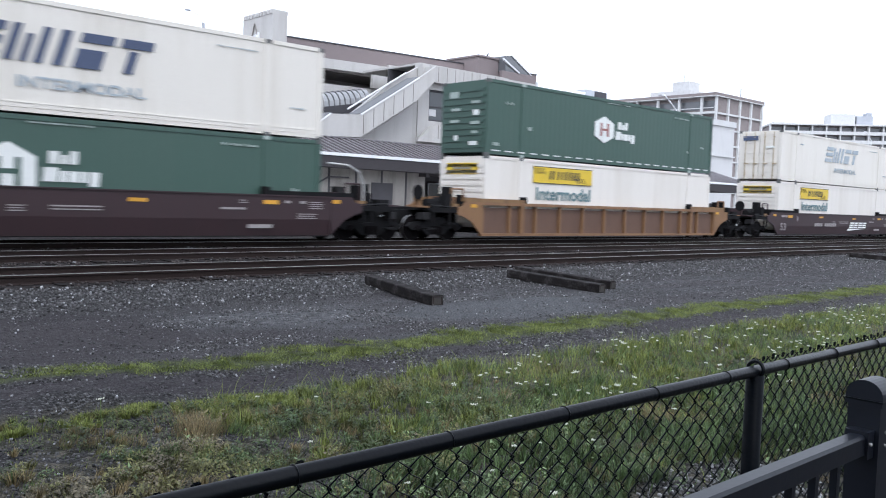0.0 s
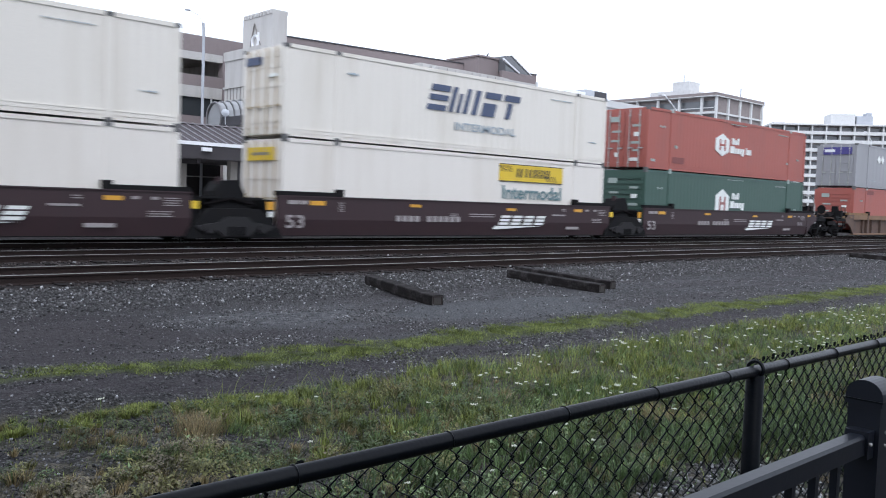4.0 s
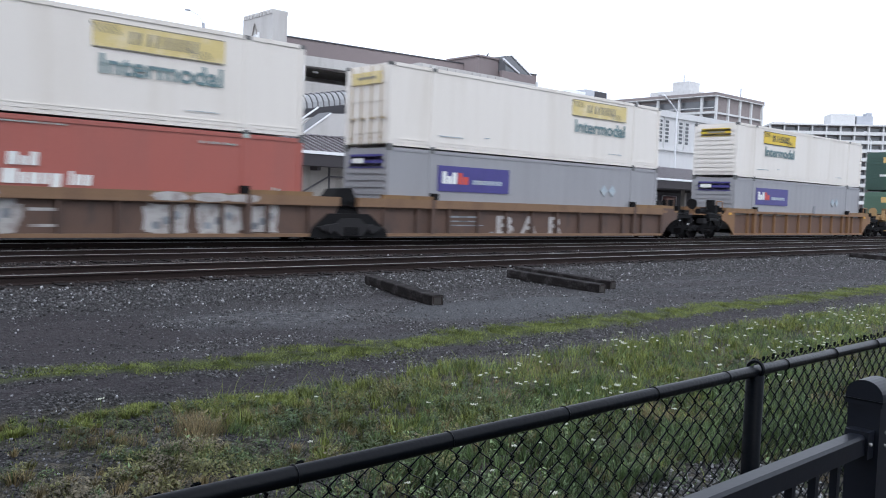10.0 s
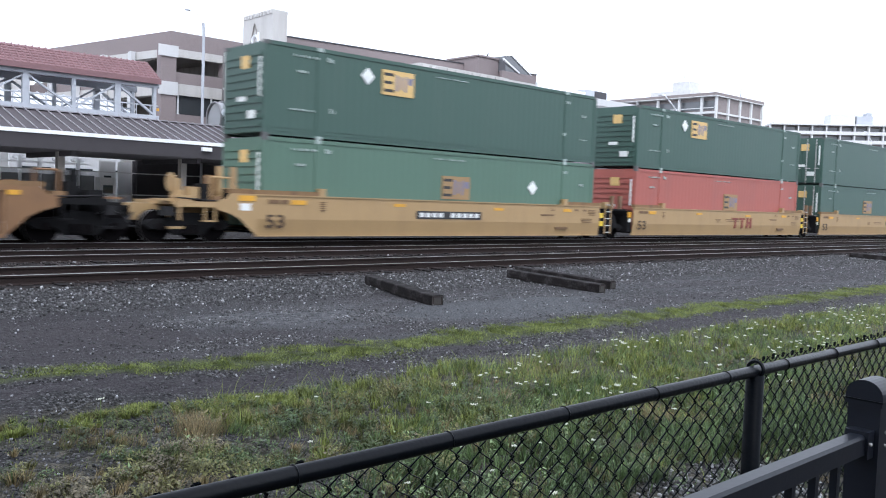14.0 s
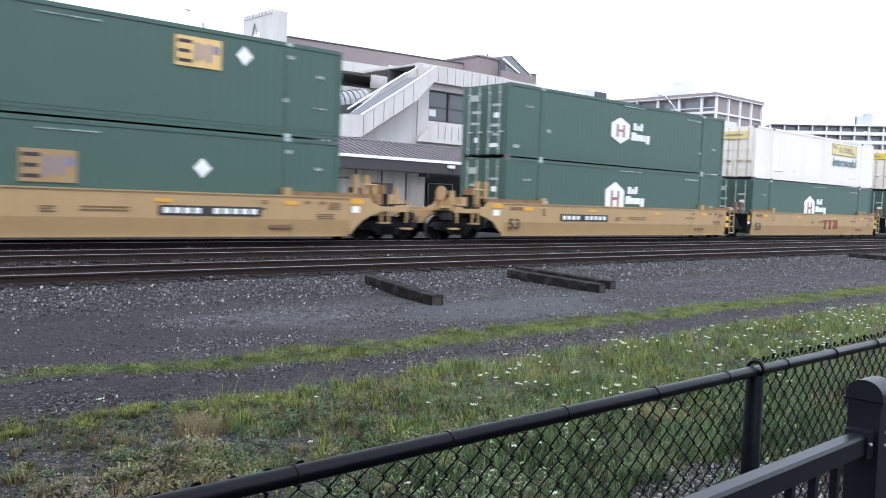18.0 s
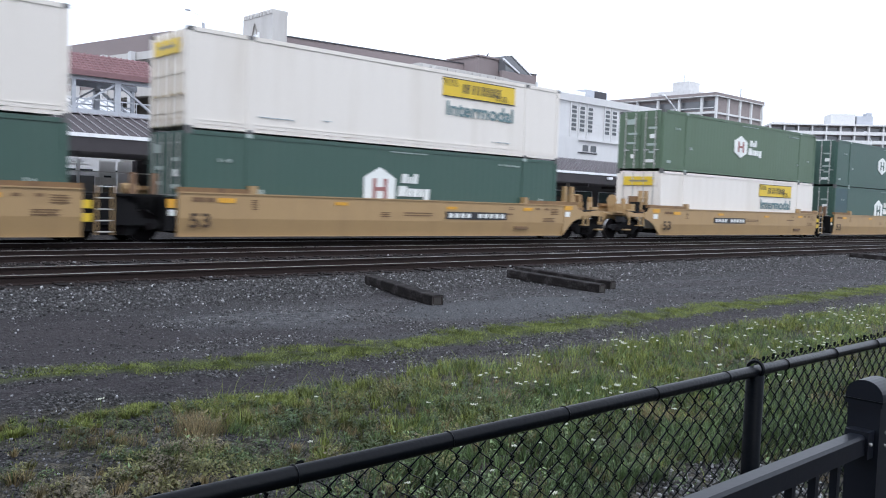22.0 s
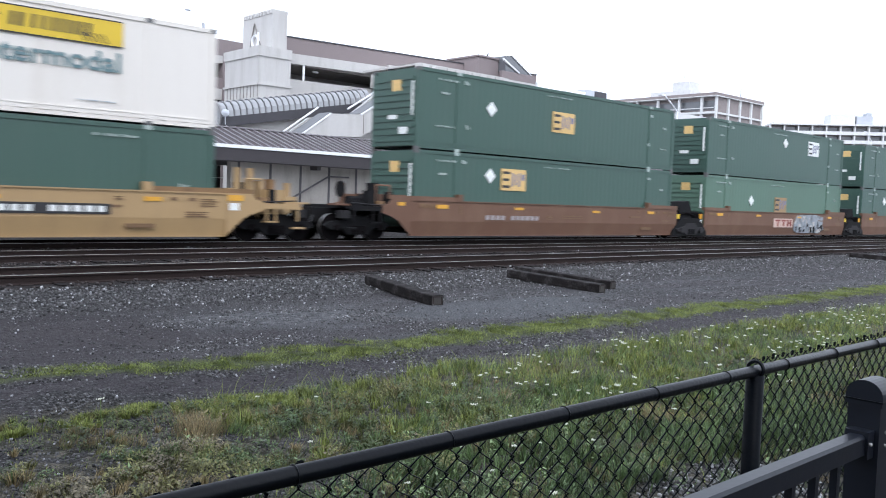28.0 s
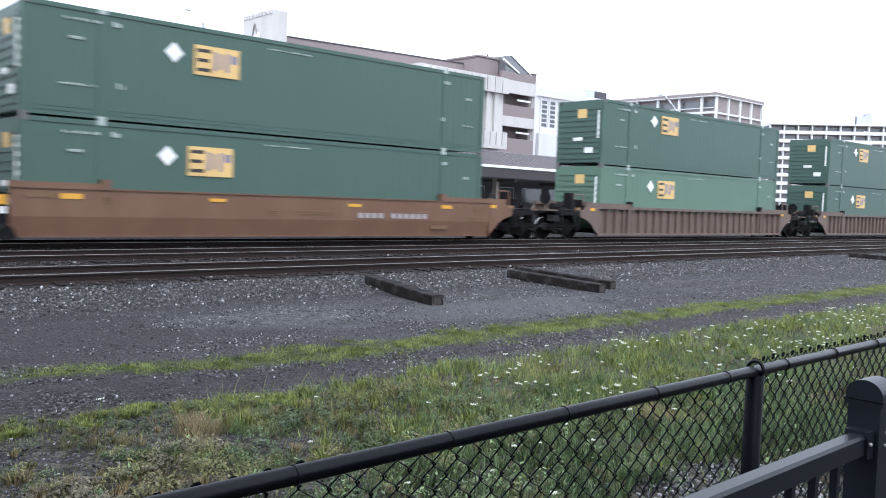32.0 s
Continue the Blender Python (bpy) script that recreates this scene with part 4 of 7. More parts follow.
    if right == "end":
        end_platform(car, 1, u1, low if style == "tan" else main, dark)
    else:
        joint_end(car, 1, u1, main, dark, False)
        if style == "tan":
            part("top_chord_end", boxes((u1, u1 + 1.05, -1.51, -1.31, SIDE_Z1 - 0.3, SIDE_Z1)), main, car)
            part("arch_plate", prisms(([(u1, SIDE_Z0), (u1 + 0.25, SIDE_Z0), (u1 + 0.95, 0.95), (u1 + 1.05, SIDE_Z1 - 0.3), (u1, SIDE_Z1 - 0.3)], -1.40, -1.36, "y")), low, car)
        else:
            if style == "ochre":
                ladder(car, u1 + 0.35, main)
            for z in (0.95, 0.6) if style == "ochre" else (1.0,):
                part("warning_plate", boxes((u1 + 0.0, u1 + 0.22, -1.51, -1.47, z, z + 0.22)), M_YELLOW, car)
    # small plates and lettering on the near side
    yy = -1.497 if not ribbed else -1.53
    plates = [(0.9, 1.45, 1.18, 1.32), (5.0, 5.5, 1.20, 1.30), (9.9, 10.4, 1.16, 1.26), (14.0, 14.5, 1.18, 1.30)]
    if style in ("maroon", "ochre", "brown"):
        for a, b, c, d in plates:
            part("reflector", boxes((a, b, yy - 0.008, yy + 0.03, c, d)), M_SIGNORANGE, car)
        ink = {"maroon": M_DIMMARK, "ochre": M_STENCIL, "brown": M_STENCIL}[style]
        for a, b, c, d in ((0.1, 0.5, 1.2, 1.32), (0.55, 0.8, 1.2, 1.32), (2.0, 2.2, 1.0, 1.35), (6.9, 7.3, 0.85, 1.05), (7.9, 9.2, 0.98, 1.02), (7.9, 9.2, 0.9, 0.93), (12.6, 13.4, 1.0, 1.06), (15.2, 15.9, 0.75, 1.0), (13.2, 13.45, 1.2, 1.34), (14.75, 14.95, 1.22, 1.30), (15.3, 15.5, 1.22, 1.30), (15.65, 16.15, 1.06, 1.36), (13.5, 14.3, 0.45, 0.56)):
            n = max(1, int((d - c) / 0.065))
            part("stencil", boxes(*[(a, b - 0.12 * (b - a) * (k % 2), yy - 0.006, yy + 0.03, c + k * 0.065, c + k * 0.065 + (0.028 if n > 1 else d - c)) for k in range(n)]), ink, car)
        if style != "brown":
            big = M_DARKSTENCIL if style == "ochre" else ink
            piece("size_number", shared(("53", big.name), lambda: words("53", 0.40, big)), car, pose(0.0, -1.49, 0.47) @ Matrix.Diagonal((1.3, 1, 1, 1)))
    for a, b, c, d in ((-0.9, -0.35, 1.25, 1.42), (LEN + 0.35, LEN + 0.85, 1.25, 1.42)):
        if (a < 0 and left == "end") or (a > 0 and right == "end"):
            part("end_reflector", boxes((a, b if style == "ochre" else a + 0.3, -1.515, -1.47, c, d if style == "ochre" else d - 0.05)), M_SIGNORANGE if style != "tan" else M_TAN, car)
            if style == "ochre":
                part("end_plate_white", boxes((a + 0.05, b - 0.15, -1.513, -1.47, c - 0.28, d - 0.24)), M_MARK, car)
    if number_at is not None:
        a = number_at
        if style == "ochre":
            pl = part("number_panel", boxes((a, a + 3.2, yy - 0.01, yy + 0.03, 0.80, 1.08)), M_BLACK, car)
            number_bars(pl, [a + 0.15 + i * 0.3 for i in (0, 1, 2, 3, 5, 6, 7, 8, 9)], 0.86, 0.16, -1.52)
        elif style == "maroon":
            number_bars(car, [a + i * 0.28 for i in (0, 1, 2, 3, 5, 6, 7, 8, 9, 10)], 0.70, 0.2, -1.51)
        else:
            number_bars(car, [a + i * 0.28 for i in (0, 1, 2, 3, 5, 6, 7, 8, 9, 10)], 0.80, 0.17, -1.51)
    if logo == "white":
        strokes = []
        for k in range(4):
            a = 9.45 + k * 0.68
            strokes += [(a, a + 0.5, 0.62, 0.71), (a, a + 0.5, 0.755, 0.845), (a, a + 0.5, 0.89, 0.98)]
        for r in strokes:
            lean = 0.5 * (r[2] - 0.62)
            part("mark_stroke", slanted([(r[0] + lean, r[1] + lean, r[2], r[3])], 0.5, 1.51), M_MARK, car)
        part("swoosh_mark", prisms(([(9.15, 0.46), (9.3, 0.44), (11.9, 0.575), (9.3, 0.575)], -1.51, -1.478, "y")), M_MARK, car)
    elif logo == "red":
        film = paint("brick red marking", (0.20, 0.045, 0.03))
        for r in ((8.5, 9.1, 1.0, 1.1), (8.72, 8.9, 0.55, 0.99), (9.25, 9.85, 1.0, 1.1), (9.46, 9.64, 0.55, 0.99), (10.0, 10.2, 0.55, 1.1), (10.36, 10.56, 0.55, 1.1), (10.205, 10.355, 0.76, 0.9)):
            part("block_mark", slanted([r], 0.0, 1.51), film, car)
    if extra == "graffiti":
        for i, (a, b) in enumerate(((4.85, 5.25), (5.2, 6.62), (6.75, 7.95), (11.05, 12.4), (12.55, 14.1), (14.2, 15.3))):
            gr = part("graffiti", blob(a, b, 0.27, 1.15, -1.36, i, 0.3), M_GRAFFITI, car, "pale grey sprayed graffiti shape")
            for k in range(3):
                m = a + (b - a) * (0.25 + 0.22 * k)
                part("graffiti_stroke", blob(m - 0.1, m + 0.14, 0.4 + 0.13 * k, 0.62 + 0.15 * k, -1.367, i * 7 + k, 0.8), M_GRAFBLUE, gr)
        part("graffiti", boxes((8.1, 8.9, -1.36, -1.348, 0.86, 0.94)), M_GRAFFITI, car, "pale grey sprayed graffiti stroke")
        part("graffiti", boxes((8.15, 8.8, -1.36, -1.348, 0.45, 0.52)), M_GRAFFITI, car, "pale grey sprayed graffiti stroke")
        for i, (a, b) in enumerate(((5.2, 6.4), (6.3, 7.4), (11.2, 12.3), (12.4, 13.6), (13.5, 14.6))):
            part("graffiti", blob(a, b, 1.2, 1.46, -1.522, i + 40, 0.7), M_GRAFFITI, car, "pale grey sprayed graffiti shape")
    elif extra == "blocks":
        for letter, a, b in (("B", 5.25, 6.34), ("A", 6.75, 7.72), ("R", 8.33, 9.36)):
            me = words(letter, 0.74, M_GRAFFITI)
            wide = max(v.co.x for v in me.vertices)
            tagged(piece("graffiti_letter", me, car, pose(a, -1.356, 0.24) @ Matrix.Diagonal(((b - a) / wide, 1, 1, 1))), "white sprayed block letter")
        for a, b, c, d in ((2.9, 4.3, 0.86, 0.92), (2.9, 4.2, 0.7, 0.75), (5.0, 5.2, 0.3, 0.34), (3.0, 4.6, 0.55, 0.6)):
            part("stencil", boxes((a, b, -1.357, -1.345, c, d)), M_GRAFBLUE, car)
    elif extra == "tag":
        g = part("sign_patch", boxes((7.0, 9.3, -1.51, -1.46, 0.62, 1.12)), paint("pale pink patch", (0.5, 0.36, 0.3), var=0.2), car)
        ink = paint("brick red patch marking", (0.22, 0.05, 0.035))
        for r in ((7.2, 7.75, 0.96, 1.06), (7.4, 7.56, 0.68, 0.95), (7.9, 8.45, 0.96, 1.06), (8.1, 8.26, 0.68, 0.95), (8.6, 8.78, 0.68, 1.06), (8.95, 9.12, 0.68, 1.06), (8.785, 8.945, 0.82, 0.92)):
            part("patch_mark", slanted([r], 0.0, 1.52), ink, g)
        rng = random.Random(77)
        gr = part("graffiti", blob(9.45, 13.4, 0.25, 1.40, -1.502, 61, 0.45), M_GRAFBLUE, car, "grey blue sprayed graffiti shape")
        for i in range(30):
            a, c = 9.55 + i * 0.12, rng.uniform(0.28, 0.95)
            w, h, lean = rng.uniform(0.12, 0.4), rng.uniform(0.15, 0.45), rng.uniform(-0.35, 0.35)
            shape = [(a, c), (a + w, c + 0.06), (a + w + lean * h, min(1.38, c + h)), (a + lean * h, min(1.34, c + h * 0.9))]
            part("graffiti_stroke", prisms((shape, -1.506 - 0.001 * i, -1.5, "y")), (M_GRAFFITI, M_TRUCK, M_GRAFBLUE, M_GRAFBLUE)[i % 4], gr)
    return car


M_REDPATCH = paint("dark red repair paint", (0.19, 0.055, 0.05), 0.6, var=0.15)
M_BLUEPATCH = paint("dark blue grey repair paint", (0.05, 0.06, 0.09), 0.6, var=0.15)
M_TEALPATCH = paint("dark teal replacement panel", (0.028, 0.068, 0.075), 0.5, var=0.1)
M_SCUFF = paint("dark grey scuff", (0.19, 0.2, 0.22), 0.7, var=0.3, dirt=(0.3, 0.32, 0.35), scale=5, dirt_amount=0.8)
# wagon position, on top or not: patches on the near side
PATCHES = {
    (85.00, True): ((2.11, 3.16, 0.40, 0.70, M_REDPATCH, "dark red repair patch"), (7.7, 8.4, 2.62, 2.76, M_REDPATCH, "dark red repair patch")),
    (108.53, False): ((2.15, 3.2, 2.5, 2.76, M_REDPATCH, "dark red repair patch"),),
    (127.98, False): ((5.80, 6.21, 1.91, 2.28, M_BLUEPATCH, "dark blue repair patch"),),
    (170.99, False): ((9.42, 9.72, 0.90, 1.56, M_SCUFF, "dark scuff mark"),),
    (339.35, False): ((0.17, 1.87, 0.33, 2.77, M_TEALPATCH, "dark teal replacement panel"),),
}
TINTS = {"G": (M_GREEN, "dark green"), "P": (M_GREEN_PALE, "faded pale green"), "O": (M_OLIVE, "olive green"), "R": (M_RED, "dull red"), "W": (M_WHITE, "white"), "S": (M_SWIFT, "weathered white"), "F": (M_GREY, "grey")}
# name, x at the start, wagon style, ends, number, side mark, extra, upper box, lower box: (livery, colour, end, logo u, logo v, mark)
TRAIN = (
    (-1.10, "maroon", "joint", "end", 2.2, "", "", ("swift", "S", "door", 5.77, 1.32, ""), ("hub", "G", "door", 6.95, 1.62, "red")),
    (22.50, "orange", "end", "end", None, "", "", ("hub", "G", "front", 7.22, 1.55, "plain"), ("jbh", "W", "front", 2.73, 2.12, "new")),
    (46.13, "maroon", "end", "joint", 4.4, "white", "", ("swift", "S", "door", 5.75, 1.45, "faded"), ("jbh", "W", "front", 2.73, 2.12, "new")),
    (65.66, "maroon", "joint", "joint", 4.4, "white", "", ("swift", "S", "door", 5.77, 1.45, ""), ("jbh", "W", "door", 9.60, 2.12, "")),
    (85.00, "maroon", "joint", "end", 4.4, "white", "", ("hub", "R", "door", 6.68, 1.59, "long"), ("hub", "G", "front", 6.95, 1.62, "plain")),
    (108.53, "tan", "end", "joint", None, "", "", ("fedex", "F", "door", 10.0, 1.62, ""), ("hub", "R", "front", 6.68, 1.59, "long")),
    (127.98, "tan", "joint", "joint", None, "", "graffiti", ("jbh", "W", "door", 9.67, 2.10, "bleached"), ("hub", "R", "front", 6.68, 1.55, "long")),
    (147.57, "tan", "joint", "end", None, "", "blocks", ("jbh", "W", "door", 9.72, 2.14, "bleached"), ("fedex", "F", "front", 2.30, 1.46, "")),
    (170.99, "orange", "end", "end", None, "", "", ("jbh", "W", "front", 2.85, 2.14, "new"), ("fedex", "F", "front", 2.30, 1.50, "")),
    (194.66, "ochre", "end", "joint", 6.0, "", "", ("emp", "G", "front", 5.16, 2.16, ""), ("emp", "P", "front", 8.03, 1.60, "faded")),
    (213.93, "ochre", "joint", "joint", None, "red", "", ("emp", "G", "front", 5.16, 2.16, ""), ("emp", "R", "front", 8.57, 1.55, "faded")),
    (233.32, "ochre", "joint", "end", 10.0, "", "", ("emp", "G", "door", 11.2, 2.18, ""), ("emp", "G", "door", 7.18, 1.66, "faded")),
    (257.34, "ochre", "end", "joint", 3.13, "", "", ("hub", "G", "door", 7.25, 1.61, "plain"), ("hub", "G", "door", 7.05, 1.62, "plain")),
    (276.87, "ochre", "joint", "joint", None, "red", "", ("jbh", "W", "door", 9.65, 2.10, "bleached"), ("hub", "G", "door", 6.95, 1.58, "plain")),
    (296.23, "ochre", "joint", "end", 9.85, "", "", ("jbh", "W", "door", 9.69, 2.16, ""), ("hub", "G", "door", 6.95, 1.58, "plain")),
    (320.04, "ochre", "end", "joint", 4.6, "", "", ("hub", "O", "door", 7.25, 1.61, "plain"), ("jbh", "W", "door", 9.54, 2.12, "new")),
    (339.35, "ochre", "joint", "joint", None, "red", "", ("hub", "G", "door", 7.25, 1.61, ""), ("hub", "G", "door", 7.05, 1.60, "")),
    (358.84, "ochre", "joint", "end", 9.9, "", "", ("jbh", "W", "door", 9.69, 2.14, ""), ("hub", "G", "door", 6.95, 1.58, "plain")),
    (382.63, "brown", "end", "joint", 3.4, "", "", ("emp", "G", "front", 7.95, 1.60, ""), ("emp", "G", "front", 5.06, 2.02, "")),
    (401.92, "brown", "joint", "joint", None, "", "tag", ("emp", "G", "front", 11.92, 2.06, "white"), ("emp", "P", "front", 8.11, 1.54, "faded")),
    (421.47, "brown", "joint", "end", 10.3, "", "", ("emp", "G", "front", 5.25, 1.98, ""), ("emp", "G", "front", 5.10, 2.00, "")),
    (444.95, "ribbed", "end", "end", None, "", "", ("emp", "G", "front", 5.16, 2.14, ""), ("emp", "P", "front", 5.10, 2.00, "")),
    (467.85, "ribbed", "end", "end", None, "", "", ("emp", "G", "front", 5.16, 2.14, ""), ("emp", "G", "front", 5.10, 2.00, "")),
)
for x, style, left, right, number_at, logo, extra, upper, lower in TRAIN:
    before = len(WHEELS)
    car = build_wagon(style, left, right, number_at, logo, extra)
    MOVERS.append((car, x, TRACKS[2], RAIL_Z))
    WHEELS[before:] = [(w, u, x) for w, u in WHEELS[before:]]
    for (livery, tint, end, u, v, mark), z in ((lower, 0.66), (upper, 0.66 + HIGH)):
        label = f"{TINTS[tint][1]} container {KIND_WORDS[livery]}, " + ("stacked on top" if z > 1 else "in the wagon well")
        box = build_container(livery, TINTS[tint][0], end, (u, v), mark, label, z < 1)
        for a, b, c, d, material, words_on in PATCHES.get((x, z > 1), ()):
            part("repair_patch", boxes((a, b, 0.002, 0.03, c, d)), material, box, words_on)
        MOVERS.append((box, x, NEAR_Y, z))


# ---- loose ties by the ballast ----
def loose_tie(near, far, label):
    """A timber from its near lower end to its far lower end, lying on the gravel and the ballast shoulder."""
    p, q = Vector(near), Vector(far)
    d = (q - p)
    tie = thing("railway_tie", label, "railway tie", "loose ties", at=Matrix.Translation(p) @ d.to_track_quat("Y", "Z").to_matrix().to_4x4())
    n = d.length
    bm = bmesh.new()
    rng = random.Random(3)
    prism(bm, [(-0.115, 0.0), (0.11, 0.0), (0.118, 0.012), (0.115, 0.17), (0.105, 0.182), (-0.10, 0.18), (-0.118, 0.166)], 0.0, n, "y")
    part("timber", bm, M_LOOSETIE, tie)
    part("end_grain", boxes((-0.10, 0.10, -0.004, 0.002, 0.02, 0.165)), M_TIEEND, tie)
    part("end_plate", boxes((-0.085, -0.075, -0.008, 0.0, 0.03, 0.16), (0.075, 0.085, -0.008, 0.0, 0.03, 0.16), (-0.085, 0.085, -0.008, 0.0, 0.15, 0.16)), M_RAIL, tie)


loose_tie((9.42, 10.5, 0.0), (9.92, 13.05, 0.10), "dark creosoted railway tie lying on the gravel")
loose_tie((13.98, 10.5, 0.0), (13.86, 13.0, 0.10), "dark creosoted railway tie lying beside another one")
loose_tie((14.82, 10.85, 0.0), (14.55, 13.4, 0.12), "dark creosoted railway tie lying behind another one")
loose_tie((35.2, 11.6, 0.0), (33.9, 13.6, 0.12), "dark creosoted railway tie lying on the ballast shoulder")


# ---- chain-link fence ----
def loop(c, big, small, n, k):
    """A closed ring round the x axis through c."""
    bm = bmesh.new()
    rings = []
    for i in range(n):
        a = 2 * math.pi * i / n
        rings.append([bm.verts.new((c[0] + small * math.sin(2 * math.pi * j / k), c[1] + (big + small * math.cos(2 * math.pi * j / k)) * math.cos(a), c[2] + (big + small * math.cos(2 * math.pi * j / k)) * math.sin(a))) for j in range(k)])
    for i in range(n):
        for j in range(k):
            bm.faces.new((rings[i][j], rings[(i + 1) % n][j], rings[(i + 1) % n][(j + 1) % k], rings[i][(j + 1) % k]))
    return bm


def build_fence():
    fence = thing("chain_link_fence", "black vinyl coated chain-link fence with round top rail", "fence", at=pose(0, 1.53, 0))
    part("top_rail", tubes([((-4, 0, 1.19), (9.2, 0, 1.19))], 0.0215, 20), M_FENCE, fence, smooth=True)
    for x in (-3.1, -0.04, 3.02, 6.08, 9.14):
        post = part("post", tubes([((x, 0.0, -0.1), (x, 0.0, 1.175))], 0.034, 16), M_WIRE, fence, smooth=True)
        ring = loop((x, 0, 1.197), 0.031, 0.0075, 18, 6)
        part("loop_cap", ring, M_FENCE, post)
    pitch, top, low = 0.082, 1.225, 0.03
    n = int((9.2 + 4) / (pitch / 2))
    rows = int((top - low) / (pitch / 2))

    def sag(x):
        return -0.010 if x > 3.02 else -0.06 if x > 1.02 else -0.034
    # each wire zigzags up the fence and hooks round its neighbours
    verts, faces = [], []
    for i in range(n):
        x = -4 + i * pitch / 2
        for j in range(rows + 1):
            side = (j + i) % 2
            slack = 1.0 + 1.2 * max(0.0, 1 - abs(x - 2.6) / 0.7) * (j / rows)
            bend, lift = 0.010 * slack * noise.noise((x * 2, j * 0.3, 1)), 0.011 * slack * noise.noise((x * 3, j * 0.3, 7))
            cx, cz = x + side * (pitch / 2 + 0.0035) - 0.0017 + bend, low + j * (top + sag(x) - low) / rows + lift
            r = 0.0034
            for k, h in enumerate((-0.005, 0.005)):
                cy = 0.028 + (0.0045 if (side + k) % 2 else -0.0045)
                verts += [(cx - r, cy, cz + h), (cx, cy - r, cz + h), (cx + r, cy, cz + h), (cx, cy + r, cz + h)]
                if j or k:
                    o = len(verts) - 8
                    faces += [(o + q, o + (q + 1) % 4, o + 4 + (q + 1) % 4, o + 4 + q) for q in range(4)]
    tagged(piece("wire_mesh", raw_mesh("wire_mesh", verts, faces, M_WIRE), fence), "black diamond wire mesh", kind="stuff")
    knots = bmesh.new()
    for i in range(n // 2):
        x = -4 + i * pitch
        z = top + sag(x)
        way = [(-0.010, -0.004), (-0.004, 0.008), (0.006, 0.017), (0.012, 0.024), (0.006, 0.030), (-0.004, 0.026), (-0.008, 0.018), (0.002, 0.008), (0.010, -0.004)]
        k = 0.8 + 0.12 * math.sin(i * 2.3)
        for (a, b), (c, d) in zip(way, way[1:]):
            tube(knots, (x + a * k, 0.026, z + b * 0.62 * k), (x + c * k, 0.030, z + d * 0.62 * k), 0.0034, 5)
    tagged(part("knuckle_wire", knots, M_WIRE, fence), kind="stuff")
    for x in np.arange(-3.6, 9, 0.457):
        if -1 < x < 6:
            part("tie_wire", loop((x, 0, 1.19), 0.0228, 0.0021, 14, 5), M_FENCE, fence)


build_fence()


# ---- aluminium railing beside the camera ----
def build_railing():
    rail = thing("metal_railing", "black powder coated aluminium picket railing with domed post", "railing", at=pose(0, 0.75, 0))
    def channel(z0, z1, half):
        bm = bmesh.new()
        prism(bm, [(-half, z0), (half, z0), (half, z1 - 0.006), (half - 0.006, z1), (-half + 0.006, z1), (-half, z1 - 0.006)], -1.2, 2.0, "x")
        return bm
    part("top_rail", channel(1.255, 1.30, 0.020), M_ALU, rail)
    part("mid_rail", channel(1.05, 1.085, 0.016), M_ALU, rail)
    part("bottom_rail", channel(0.12, 0.16, 0.018), M_ALU, rail)
    for i in range(28):
        x = 1.87 - i * 0.108
        part("picket", boxes((x - 0.008, x + 0.008, -0.008, 0.008, 0.16, 1.256)), M_ALU, rail)
    for x in (2.045, -1.2):
        post = part("post", boxes((x - 0.036, x + 0.036, -0.036, 0.036, 0.0, 1.368)), M_ALU, rail)
        cap = bmesh.new()
        arc = [(-0.041, 1.362)] + [(-0.041 * math.cos(math.pi * i / 14), 1.385 + 0.036 * math.sin(math.pi * i / 14)) for i in range(15)] + [(0.041, 1.362)]
        prism(cap, arc, x - 0.041, x + 0.041, "x")
        part("post_cap", cap, M_ALU, post)
        part("cap_groove", boxes((x - 0.0425, x + 0.0425, -0.0425, 0.0425, 1.372, 1.376)), M_FENCE, post)
    br = part("bracket", boxes((1.975, 2.011, -0.026, 0.026, 1.245, 1.308)), M_ALU, rail)
    for x, y, z in ((1.985, -0.026, 1.28), (2.045, -0.036, 1.30), (2.045, -0.036, 1.27)):
        part("screw", tubes([((x, y, z), (x, y - 0.005, z))], 0.004, 8), M_BARS, br)


build_railing()


# ---- background materials ----
M_CONC = paint("pale streaked concrete", (0.505, 0.49, 0.475), 0.85, dirt=(0.40, 0.385, 0.365), streak=9, scale=1.6, var=0.08, dirt_amount=0.8, fine=25)
M_COVER = paint("grey translucent roofing", (0.17, 0.175, 0.185), 0.7, var=0.08, spec=0.15)
M_CONCD = paint("dark weathered concrete", (0.25, 0.235, 0.22), 0.9, dirt=(0.13, 0.118, 0.108), streak=7, scale=1.8, var=0.15, dirt_amount=0.8, fine=25)
M_BRICK = paint("brown brick", (0.232, 0.194, 0.194), 0.9, dirt=(0.195, 0.163, 0.165), scale=0.6, var=0.11, fine=18)
M_ROOF = paint("mauve grey standing seam metal", (0.062, 0.052, 0.057), 0.65, 0.0, dirt=(0.055, 0.047, 0.051), var=0.1, streak=1, spec=0.2)
# paler than the roof sheet: light on the seam sides is in the colour
M_SEAM = paint("seam metal with lit sides in the colour", (0.27, 0.255, 0.27), 0.45, 0.0)
M_WHITEMETAL = paint("white painted steel", (0.74, 0.75, 0.77), 0.45, var=0.05, dirt=(0.5, 0.5, 0.5), dirt_amount=0.3)
M_MAROONROOF = paint("maroon roof tiles", (0.195, 0.104, 0.110), 0.6, var=0.15, dirt=(0.13, 0.072, 0.077))
M_STEEL = paint("grey blue painted steel", (0.42, 0.44, 0.48), 0.5, var=0.06)
# this colour holds the shade under the canopy
M_CANOPYSHADE = paint("canopy underside with shade in the colour", (0.040, 0.036, 0.040), 0.85, var=0.15)
